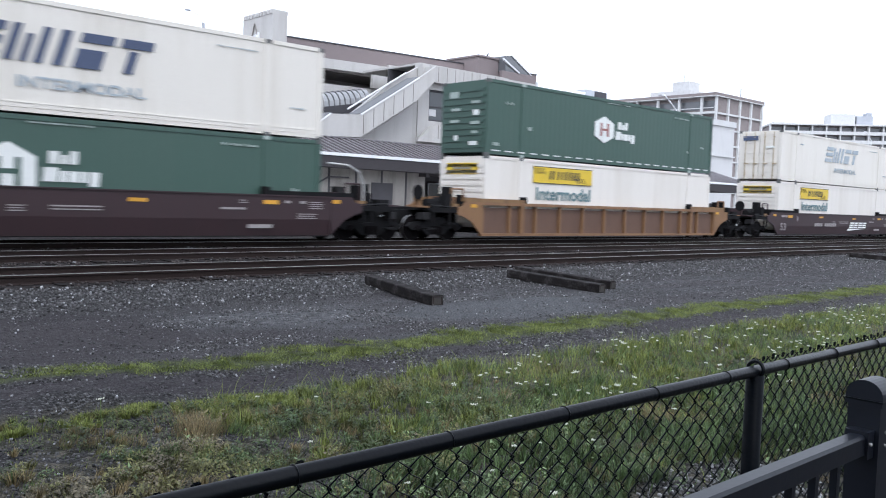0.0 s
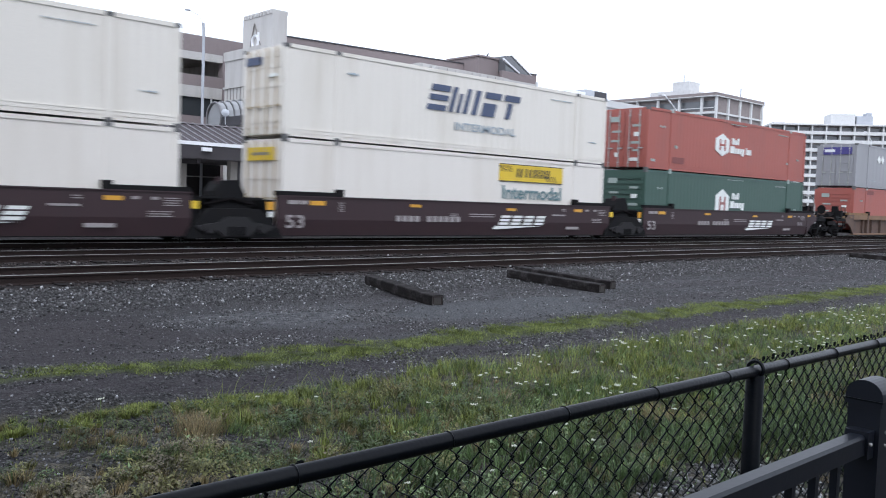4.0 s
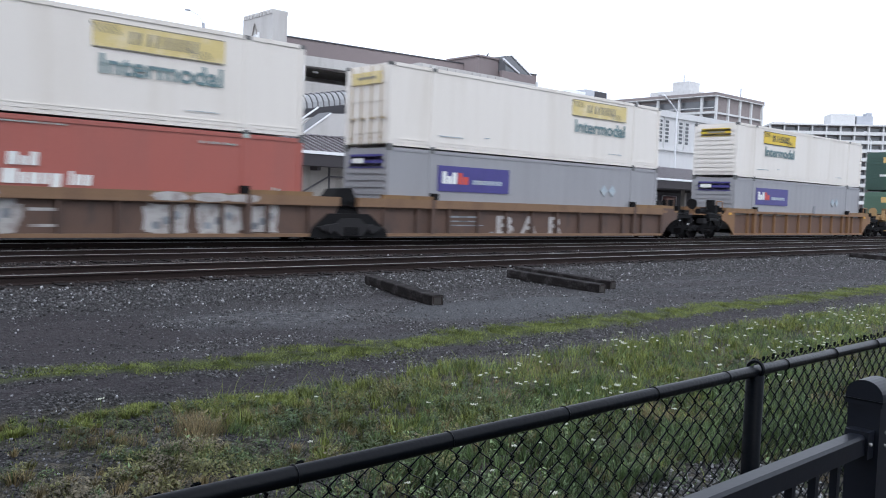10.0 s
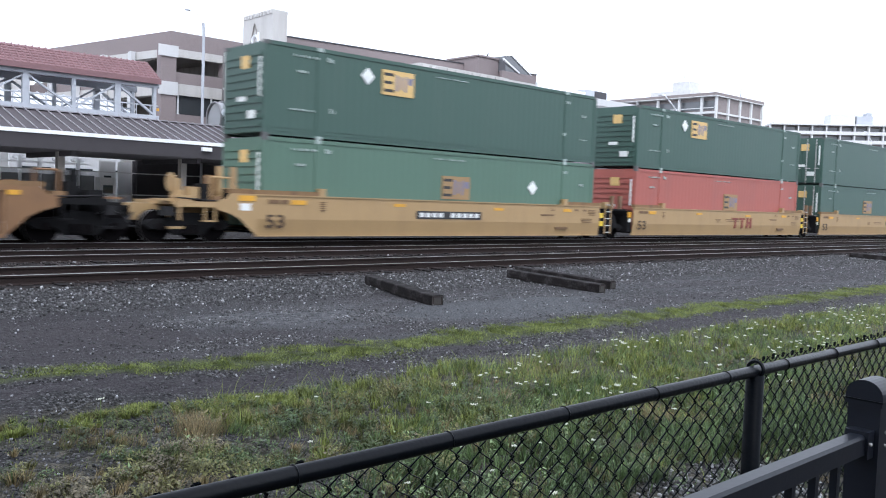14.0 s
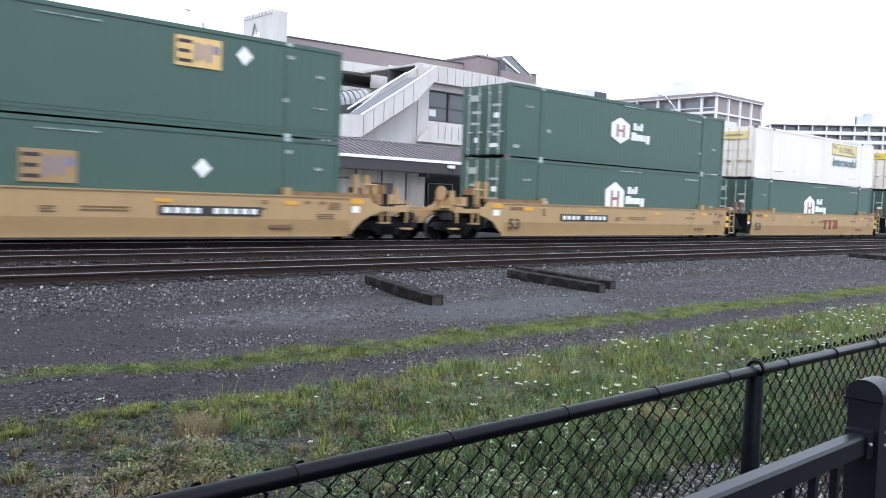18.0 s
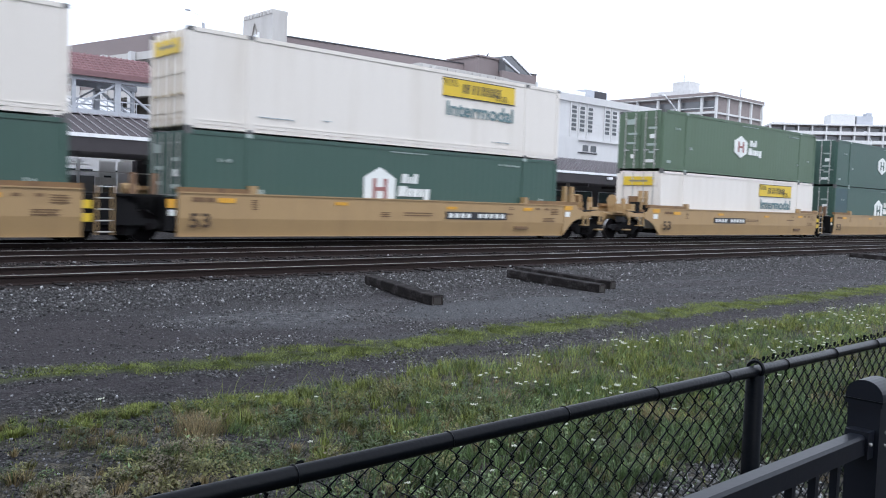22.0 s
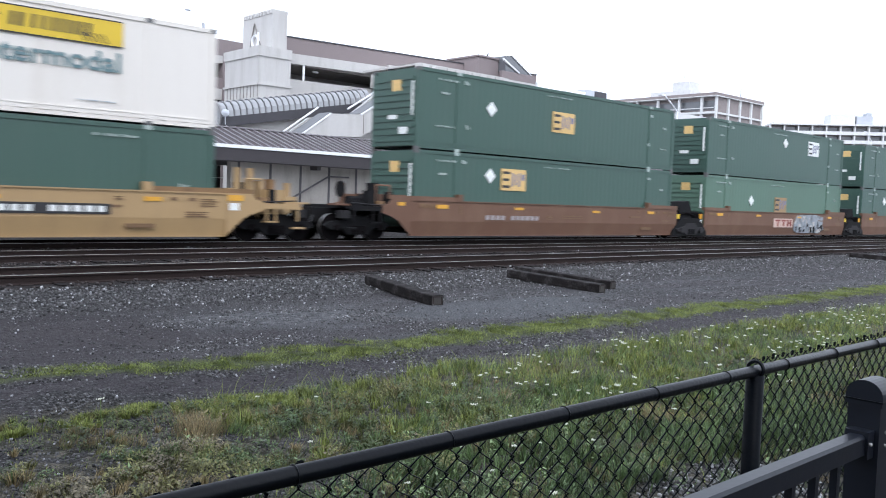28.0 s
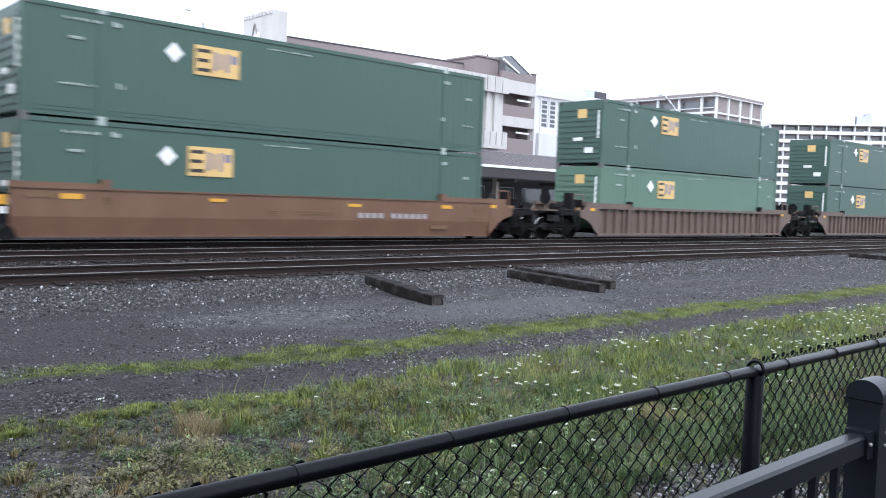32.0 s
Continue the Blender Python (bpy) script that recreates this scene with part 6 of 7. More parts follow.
def build_stair_house():
    h = thing("station_building", "streaked concrete station building with covered outdoor stair", "building")
    y = 47.0
    # the wall under the stair and the block with the window, pierced by the window
    wx0, wx1, wz0, wz1 = 40.66, 44.85, 7.62, 9.92
    part("wall", prisms(([(28.2, 5.0), (39.6, 5.0), (39.6, 11.4), (37.4, 10.2), (33.4, 7.2), (30.4, 6.9), (29.0, 5.9)], y + 0.1, y + 0.4, "y")), M_CONC, h)
    for a, b, c, d in ((39.6, wx0, 4.9, 11.6), (wx1, 48.5, 4.9, 11.6), (wx0, wx1, 4.9, wz0), (wx0, wx1, wz1, 11.6)):
        part("wall", boxes((a, b, y, y + 0.5, c, d)), M_CONC, h)
    part("side_wall", boxes((48.1, 48.5, y + 0.5, 53.0, 4.9, 11.6)), M_CONC, h)
    part("roof", boxes((39.7, 48.6, y + 0.05, 54.0, 11.6, 11.75)), M_CONC, h)
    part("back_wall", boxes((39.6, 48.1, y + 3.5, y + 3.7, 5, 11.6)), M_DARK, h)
    win = part("window", boxes((wx0, wx1, y + 0.22, y + 0.26, wz0, wz1)), M_GLASS, h, "dark square window glass")
    part("window_frame", boxes((wx0, wx1, y + 0.1, y + 0.22, wz1 - 0.12, wz1), (wx0, wx1, y + 0.1, y + 0.22, wz0, wz0 + 0.12), (wx0, wx0 + 0.12, y + 0.1, y + 0.22, wz0, wz1), (wx1 - 0.12, wx1, y + 0.1, y + 0.22, wz0, wz1), (42.68, 42.82, y + 0.1, y + 0.22, wz0, wz1), (wx0, wx1, y + 0.14, y + 0.22, 8.66, 8.74)), M_DARK, win)
    part("notice", boxes((40.8, 41.5, y + 0.15, y + 0.2, 8.0, 8.5)), M_WHITEWALL, win)
    for x in (45.8, 46.7, 47.6):
        part("pilaster", boxes((x - 0.25, x + 0.2, y - 0.22, y, 6.2, 11.6)), M_CONC, h)
    part("cornice", boxes((39.5, 48.6, y - 0.5, y, 10.4, 11.6)), M_CONC, h)
    part("balcony_wall", prisms(([(39.3, 6.0), (48.6, 6.0), (48.6, 7.35), (41.0, 7.35), (40.3, 7.1), (39.3, 6.1)], y - 0.5, y - 0.3, "y")), M_CONC, h)
    for k in range(11):
        part("balcony_groove", boxes((41.2 + k * 0.68, 41.26 + k * 0.68, y - 0.52, y - 0.5, 6.3, 7.3)), M_CONCD, h)
    # stair flights: sloped parapets, steps and glazed cover
    def flight(xa, za, xb, zb):
        part("stair_parapet", prisms(([(xa, za - 1.45), (xb, zb - 1.45), (xb, zb), (xa, za)], y - 1.5, y - 1.3, "y")), M_CONC, h)
        part("cover_rail", prisms(([(xa, za + 0.48), (xb, zb + 0.48), (xb, zb + 0.58), (xa, za + 0.58)], y - 0.05, y + 0.1, "y")), M_WHITEMETAL, h)
        part("cover_rail", prisms(([(xa, za), (xb, zb), (xb, zb + 0.09), (xa, za + 0.09)], y - 1.55, y - 1.4, "y")), M_WHITEMETAL, h)
        part("cover_glass", prisms(([(xa, za + 0.1), (xb, zb + 0.1), (xb, zb + 0.14), (xa, za + 0.14)], y - 1.4, y - 0.05, "y")), M_COVER, h)
        k = max(2, int((zb - za) / 0.18))
        for i in range(k):
            f = i / k
            part("step", boxes((xa + (xb - xa) * f, xa + (xb - xa) * (f + 1 / k), y - 1.3, y + 0.05, za + (zb - za) * f - 1.5, za + (zb - za) * f - 1.1)), M_CONC, h)
    flight(28.4, 5.3, 31.0, 7.1)
    flight(33.4, 7.25, 38.4, 10.3)
    part("landing_parapet", prisms(([(31.0, 5.7), (33.4, 5.8), (33.4, 7.3), (31.0, 7.15)], y - 1.5, y - 1.3, "y")), M_CONC, h)
    part("landing_parapet", prisms(([(38.4, 8.95), (39.3, 9.75), (39.9, 10.3), (39.9, 11.35), (38.4, 10.35)], y - 1.5, y - 1.3, "y")), M_CONC, h)
    part("landing_return", boxes((39.7, 39.9, y - 1.3, y - 0.5, 10.3, 11.35)), M_CONC, h)
    for k in range(6):
        x = 33.6 + k * 0.85
        z = 7.25 + (x - 33.4) * 0.61
        part("panel_joint", boxes((x, x + 0.05, y - 1.515, y - 1.5, z - 1.35, z - 0.1)), M_CONCD, h)
    for k in range(10):
        part("panel_joint", boxes((40.2 + k * 0.85, 40.25 + k * 0.85, y - 0.515, y - 0.5, 10.45, 11.55)), M_CONCD, h)
    part("landing", boxes((31.0, 33.4, y - 1.3, y + 0.1, 5.75, 5.95)), M_CONC, h)
    # brick penthouse behind
    p = thing("brick_penthouse", "brown brick roof penthouse above the station building", "penthouse")
    part("wall", boxes((51.4, 54.9, 53.0, 57.0, 9.0, 14.45)), M_BRICK, p)
    part("cap", boxes((51.3, 55.0, 52.9, 57.1, 14.45, 14.6)), M_BRICK, p)
    part("aerial", tubes([((53.2, 54, 14.6), (53.6, 54, 15.1))], 0.05, 5), M_DARK, p)
    part("base_wall", boxes((48.6, 55, 53.2, 57, 4, 12.6)), M_CONC, p)


build_stair_house()


def build_brick_block():
    b = thing("brick_apartment_block", "brown brick block with open balconies and slanted skylight", "building")
    x0, x1, y = 53.4, 57.8, 52.0
    for z0, z1, m, n in ((12.7, 13.4, M_BRICK, "parapet"), (11.55, 12.7, M_CONC, "band"), (9.5, 10.5, M_BRICK, "spandrel"), (8.6, 9.5, M_CONC, "band"), (4.0, 7.55, M_BRICK, "spandrel")):
        part(n, boxes((x0, x1, y, y + 0.35, z0, z1)), m, b)
    part("side_wall", boxes((57.4, 57.8, y + 0.35, 60, 4, 13.4)), M_BRICK, b)
    part("corner_strip", boxes((57.8, 58.1, y - 0.05, y + 0.3, 6, 12.9)), M_WHITEWALL, b)
    for z in (10.4, 7.4):
        part("balcony_floor", boxes((x0, x1, y + 0.35, y + 3, z - 0.2, z)), M_CONCD, b)
    part("back_wall", boxes((x0, x1, y + 1.6, y + 1.8, 4, 12.7)), M_BRICK, b)
    for z in (7.7, 10.6):
        part("window", boxes((53.6, 55.4, y + 1.5, y + 1.59, z - 0.1, z + 0.95)), M_GLASS, b)
        part("railing", boxes((55.6, 57.4, y + 0.1, y + 0.16, z + 0.35, z + 0.5)), M_WHITEMETAL, b)
    sk = part("skylight", prisms(([(53.9, 13.4), (57.2, 13.4), (54.6, 14.75), (53.9, 14.75)], y + 0.1, y + 2.4, "y")), M_FARGLASS, b, "slanted dark skylight glass")
    part("skylight_frame", prisms(([(57.2, 13.4), (57.35, 13.4), (54.7, 14.85), (54.5, 14.85)], y, y + 2.5, "y"), ([(53.5, 14.3), (55.6, 13.35), (55.6, 13.5), (53.5, 14.5)], y - 0.06, y + 0.09, "y")), M_WHITEMETAL, sk)


build_brick_block()


def build_white_building():
    w = thing("white_office", "long white painted building with groups of small dark windows", "building")
    x0, x1, y = 66.0, 112.0, 62.0
    part("wall", boxes((x0, x1, y, y + 14, 0.3, 14.3)), M_WHITEWALL, w)
    part("cornice", boxes((x0, x1 + 0.1, y - 0.25, y, 13.6, 14.4)), M_WHITEWALL, w)
    part("ledge", boxes((x0, x1, y - 0.3, y, 9.3, 9.5)), M_WHITEWALL, w)
    pane = as_mesh(boxes((0, 0.85, -0.06, 0.02, 0, 0.33)), "window", M_GLASS)
    for g in (70.1, 71.5, 75.3, 76.8, 78.3, 81.6, 83.0, 86.5, 88.0, 91.3, 92.8, 94.3, 97.5, 99.0, 102.2):
        for r in range(6):
            piece("window", pane, w, pose(g, y, 10.35 + r * 0.50))
        part("window_pier", boxes((g - 0.28, g - 0.1, y - 0.15, y, 9.6, 13.6)), M_WHITEWALL, w)
    for x in (77.6, 79.1, 74.0):
        part("small_window", boxes((x, x + 1.0, y - 0.05, y + 0.02, 8.1, 8.8)), M_GLASS, w)
    part("pipe_run", tubes([((75.8, y - 0.1, 7.9), (80.2, y - 0.1, 7.9)), ((75.8, y - 0.1, 7.9), (75.8, y - 0.1, 7.4))], 0.08, 5), M_DARK, w)
    part("annex", boxes((66.5, 73.0, y - 3.0, y - 0.002, 0.3, 9.2)), M_WHITEWALL, w)
    m = thing("rooftop_unit", "grey rooftop air handling unit on the white building", "ventilation unit")
    part("housing", boxes((87.8, 92.0, 70, 73, 14.3, 17.0)), M_STEEL, m)
    part("dark_side", boxes((89.6, 92.1, 69.9, 69.999, 15.0, 16.95)), M_DARK, m)
    part("base_box", boxes((84.6, 87.7, 70, 73, 14.3, 16.6)), M_WHITEMETAL, m)


build_white_building()


def build_offices():
    o = thing("office_block", "brown and white office block with long balconies", "office block")
    x0, x1, y0, y1, top = 153.5, 173.0, 89.4, 135.0, 25.4
    part("core", boxes((x0 + 1.2, x1, y0 + 0.3, y1, 0, top - 0.6)), M_FARBRICK, o)
    part("roof", boxes((x0 - 0.2, x1 + 0.2, y0 - 0.2, y1, top - 0.6, top)), M_FARBRICK, o)
    part("roof_edge", boxes((x0 - 0.3, x1 + 0.3, y0 - 0.3, y1, top - 0.75, top - 0.6)), M_FARWALL, o)
    for k in range(7):
        z = top - 4.2 - k * 3.2
        part("balcony_slab", boxes((x0, x0 + 1.5, y0 + 0.3, y1, z, z + 0.45)), M_FARWALL, o)
        part("balcony_rail", boxes((x0 + 0.02, x0 + 0.1, y0 + 0.4, y1, z + 1.1, z + 1.25)), M_FARWALL, o)
        part("window_band", boxes((x0 + 1.12, x0 + 1.2, y0 + 0.8, y1 - 1, z + 0.9, z + 2.7)), M_FARGLASS, o)
        part("floor_band", boxes((x0 + 1, x1, y0 - 0.05, y0 + 0.3, z, z + 0.35)), M_FARWALL, o)
    for k in range(5):
        x = x0 + 0.2 + k * 4.7
        part("pier", boxes((x, x + 0.55, y0 - 0.1, y0 + 0.3, 0, top - 0.75)), M_FARWALL, o)
    for k in range(8):
        part("pier", boxes((x0 + 0.05, x0 + 0.5, y0 + 3 + k * 5.2, y0 + 3.5 + k * 5.2, 0, top - 0.75)), M_FARWALL, o)
    ph = part("penthouse", boxes((158, 166, 98, 108, top, top + 1.6)), M_FARWALL, o)
    part("upper_room", boxes((159, 163, 99, 103, top + 1.6, top + 3.6)), M_FARWALL, ph)
    part("mast", tubes([((160, 101, top + 3.6), (160, 101, top + 5.2)), ((168, 92, top), (168, 92, top + 2.6))], 0.12, 5), M_STEEL, ph)
    a = thing("apartment_block", "long pale apartment block with rows of balconies", "apartment block", at=pose(279.6, 141.1, 0, 0, 0, math.degrees(math.atan2(112.07 - 141.11, 303 - 279.62))))
    n, top = 90.0, 32.5
    part("core", boxes((0.4, n, 2.0, 20, 0, top - 0.4)), M_FARBRICK, a)
    part("roof", boxes((-0.3, n, -0.5, 20, top - 0.4, top + 0.1)), M_FARWALL, a)
    for k in range(9):
        z = top - 3.5 - k * 2.95
        part("balcony_slab", boxes((-0.3, n, 0, 2.2, z, z + 0.3)), M_FARWALL, a)
        part("balcony_rail", boxes((-0.3, n, 0, 0.08, z + 0.3, z + 1.15)), M_FARWALL, a)
        part("window_band", boxes((0.5, n, 1.9, 2.0, z + 1.2, z + 2.5)), M_FARGLASS, a)
    for k in range(19):
        part("divider", boxes((k * 4.6 - 0.3, k * 4.6 + 0.1, -0.05, 2.0, 0, top - 0.4)), M_FARWALL, a)
    part("roof_house", boxes((20.5, 28.5, 4, 12, top + 0.1, top + 4.0)), M_FARWALL, a)
    part("roof_plant", boxes((29.0, 34.3, 4, 12, top + 0.1, top + 3.4), (32.4, 34.0, 4.5, 9, top + 3.4, top + 4.6)), M_STEEL, a)
    part("roof_house", boxes((2, 6, 6, 10, top + 0.1, top + 1.2)), M_FARWALL, a)


build_offices()


def street_lamp(x, y, high, turn, label):
    s = thing("street_lamp", label, "street lamp", "street lamps", at=pose(x, y, 0.3, 0, 0, turn))
    part("pole", tubes([((0, 0, 0), (0, 0, high - 1.2))], 0.09, 8), M_WHITEMETAL, s)
    arc = [(-2.4 * math.sin(math.pi / 2 * i / 8), 0, high - 1.2 + 1.4 * (1 - (1 - i / 8) ** 2)) for i in range(9)]
    part("arm", tubes(list(zip(arc[:-1], arc[1:])), 0.07, 6), M_WHITEMETAL, s)
    part("lamp_head", boxes((-3.1, -2.3, -0.15, 0.15, high + 0.05, high + 0.22)), M_WHITEMETAL, s)


street_lamp(70.4, 45.0, 11.9, 0, "tall white street lamp with a curved arm")
street_lamp(156.0, 60.0, 15.9, 0, "tall white street lamp with a long curved arm")
pole = thing("street_lamp", "slim grey lamp post standing behind the canopy", "street lamp", "street lamps")
part("pole", tubes([((21.84, 45.0, 0.5), (21.84, 45.0, 10.9)), ((21.84, 45.0, 10.9), (21.80, 45.0, 11.35))], 0.085, 8), M_STEEL, pole)
part("arm", tubes([((21.80, 45.0, 11.35), (21.5, 45.0, 11.75)), ((21.5, 45.0, 11.75), (20.95, 45.0, 11.92))], 0.014, 6), M_WHITEMETAL, pole)
part("lamp_head", boxes((20.72, 20.98, 44.92, 45.08, 11.88, 11.94)), M_STEEL, pole)


def parked_car(x, y, paint_mat, turn, label):
    c = thing("parked_car", label, "car", "parked cars", at=pose(x, y, 0.32, 0, 0, turn))
    part("body", prisms(([(-2.2, 0.3), (2.2, 0.3), (2.25, 0.75), (1.2, 0.95), (-1.9, 1.0), (-2.25, 0.8)], -0.85, 0.85, "y")), paint_mat, c)
    part("cabin", prisms(([(-1.7, 0.98), (1.0, 0.93), (0.35, 1.45), (-1.0, 1.48)], -0.72, 0.72, "y")), M_GLASS, c)
    part("roof", boxes((-1.05, 0.4, -0.7, 0.7, 1.46, 1.5)), paint_mat, c)
    for a in (-1.35, 1.35):
        for s in (-0.8, 0.8):
            w = part("wheel", tubes([((a, s - 0.1, 0.32), (a, s + 0.1, 0.32))], 0.32, 14), M_BLACK, c)
            part("rim", tubes([((a, s - 0.11, 0.32), (a, s + 0.11, 0.32))], 0.2, 10), M_BARS, w)


parked_car(11.5, 53.5, M_CARWHITE, 5, "white saloon car parked behind the station")
parked_car(3.5, 54.0, M_STEEL, 5, "grey blue saloon car parked behind the station")


# ---- grass, weeds, stones and flowers ----
def leaf_paint(name, col, each, clump=3.2):
    return paint(name, col, 0.6, var=0.10, island=True, each=each, bump=0, dirt=(col[0] * 0.42, col[1] * 0.46, col[2] * 0.5), dirt_amount=1.0, scale=clump, spec=0.3)


M_GRASS = leaf_paint("fresh grass", (0.098, 0.150, 0.054), 0.75)
M_GRASSY = leaf_paint("yellow green grass", (0.176, 0.206, 0.052), 0.7)
M_STRIP = leaf_paint("short strip grass", (0.145, 0.174, 0.046), 0.75, 2.0)
M_STRAW = leaf_paint("dry straw grass", (0.215, 0.168, 0.085), 0.6)
# dark green, deepened further for the shadow around the fence post
M_WEED = leaf_paint("leafy weed", (0.066, 0.102, 0.040), 0.7)
M_DOCK = leaf_paint("bright broad leaf", (0.145, 0.200, 0.09), 0.6)
M_CLOVER = leaf_paint("dark clover leaf", (0.058, 0.078, 0.028), 0.6)
M_OLIVE_LEAF = leaf_paint("olive brown leaf", (0.150, 0.148, 0.055), 0.6)
M_DRYLEAF = leaf_paint("withered leaf", (0.165, 0.140, 0.09), 0.55)
M_PALESTONE = paint("pale chipped stone", (0.27, 0.27, 0.28), 0.7, var=0.3, island=True, each=0.6, bump=0.3, fine=120)
M_STONE = paint("grey crushed stone", (0.070, 0.068, 0.070), 0.75, var=0.3, island=True, each=0.95, bump=0.3, fine=120)
M_STONEBR = paint("rusty brown ballast stone", (0.040, 0.032, 0.031), 0.9, var=0.25, island=True, each=0.6, bump=0.3, fine=120)
M_PETAL = paint("white umbel florets", (0.60, 0.61, 0.52), 0.7, var=0.1)
M_STEM = paint("green flower stem", (0.10, 0.15, 0.04), 0.6)


def numpy_mesh(name, verts, counts, loops, material):
    me = bpy.data.meshes.new(name)
    me.vertices.add(len(verts))
    me.vertices.foreach_set("co", verts.astype(np.float32).ravel())
    me.loops.add(len(loops))
    me.loops.foreach_set("vertex_index", loops.astype(np.int32))
    me.polygons.add(len(counts))
    me.polygons.foreach_set("loop_start", np.concatenate([[0], np.cumsum(counts)[:-1]]).astype(np.int32))
    me.update(calc_edges=True)
    me.materials.append(material)
    return me


def height_of(xy):
    return np.array([ground_at(x, y) for x, y in xy])


def blades(name, xy, high, width, material, label, category="grass"):
    """Bent tapering blades on the points xy; one stuff object."""
    n = len(xy)
    rng = np.random.default_rng(len(name) * 7 + n)
    drift = np.array([noise.noise((x * 1.3, y * 1.3, 40)) for x, y in xy])
    a, turn = drift * 9.0 + rng.normal(0, 0.75, n), rng.uniform(0, np.pi, n)
    lean = rng.uniform(0.15, 1.0, n) * high
    base = np.column_stack([xy, height_of(xy) - 0.01])
    side = np.column_stack([np.cos(turn), np.sin(turn), np.zeros(n)]) * (width / 2)[:, None]
    out = np.column_stack([np.cos(a) * lean, np.sin(a) * lean, np.zeros(n)])
    up = np.column_stack([np.zeros(n), np.zeros(n), high])
    v = np.stack([base - side, base + side, base + up * 0.55 + out * 0.35 + side * 0.8, base + up * 0.55 + out * 0.35 - side * 0.8, base + up * 0.95 + out], axis=1).reshape(-1, 3)
    k = np.arange(n)[:, None] * 5
    loops = np.concatenate([k + [0, 1, 2, 3], k + [3, 2, 4]], axis=1).ravel()
    counts = np.tile([4, 3], n)
    tagged(new(name, numpy_mesh(name, v, counts, loops, material)), label, category, kind="stuff")


def fan(name, feet, tall, count, material, label):
    """Tussocks: count blades round each foot, arching outwards."""
    rng = np.random.default_rng(len(feet))
    n = len(feet) * count
    size = np.repeat(rng.uniform(tall[0], tall[1], len(feet)), count)
    a, q = rng.uniform(0, 2 * np.pi, n), np.sqrt(rng.random(n))
    out = np.column_stack([np.cos(a), np.sin(a), np.zeros(n)])
    base = np.repeat(np.column_stack([feet, height_of(feet) - 0.01]), count, axis=0) + out * (q * size * 0.28)[:, None]
    high, reach = size * rng.uniform(0.45, 1.0, n), size * (0.15 + 0.6 * q * rng.random(n))
    side = np.column_stack([-np.sin(a), np.cos(a), np.zeros(n)]) * (rng.uniform(0.0016, 0.0032, n))[:, None]
    up = np.column_stack([np.zeros(n), np.zeros(n), high])
    mid = base + up * 0.62 + out * (reach * 0.4)[:, None]
    v = np.stack([base - side, base + side, mid + side * 0.85, mid - side * 0.85, base + up * 0.95 + out * reach[:, None]], axis=1).reshape(-1, 3)
    k = np.arange(n)[:, None] * 5
    loops = np.concatenate([k + [0, 1, 2, 3], k + [3, 2, 4]], axis=1).ravel()
    tagged(new(name, numpy_mesh(name, v, np.tile([4, 3], n), loops, material)), label, "grass", kind="stuff")


def rocks(name, xy, size, material, label, sink=0.3, pale=0.0):
    n = len(xy)
    rng = np.random.default_rng(n)
    cube = np.array([(-1, -1, -1), (1, -1, -1), (1, 1, -1), (-1, 1, -1), (-1, -1, 1), (1, -1, 1), (1, 1, 1), (-1, 1, 1)]) * 0.5
    v = cube[None] * rng.uniform(0.55, 1.1, (n, 8, 3)) * size[:, None, None] * rng.uniform(0.6, 1.2, (n, 1, 3))
    a, b = rng.uniform(0, 2 * np.pi, n), rng.uniform(-0.7, 0.7, n)
    ca, sa, cb, sb = np.cos(a)[:, None], np.sin(a)[:, None], np.cos(b)[:, None], np.sin(b)[:, None]
    x, y, z = v[..., 0], v[..., 1], v[..., 2]
    x, z = x * cb - z * sb, x * sb + z * cb
    x, y = x * ca - y * sa, x * sa + y * ca
    base = np.column_stack([xy, height_of(xy) + size * (0.5 - sink)])
    light = rng.random(n) < pale
    v = (np.stack([x, y, z], axis=2) + base[:, None, :])
    faces = np.array([(3, 2, 1, 0), (4, 5, 6, 7), (0, 1, 5, 4), (1, 2, 6, 5), (2, 3, 7, 6), (3, 0, 4, 7)])
    for sel, mat, nm, lb in ((~light, material, name, label), (light, M_PALESTONE, "pale_stones", "pale chipped stones among darker gravel")):
        k = int(sel.sum())
        if k:
            loops = (np.arange(k)[:, None, None] * 8 + faces[None]).ravel()
            tagged(new(nm, numpy_mesh(nm, v[sel].reshape(-1, 3), np.full(k * 6, 4), loops, mat)), lb, "gravel", kind="stuff")


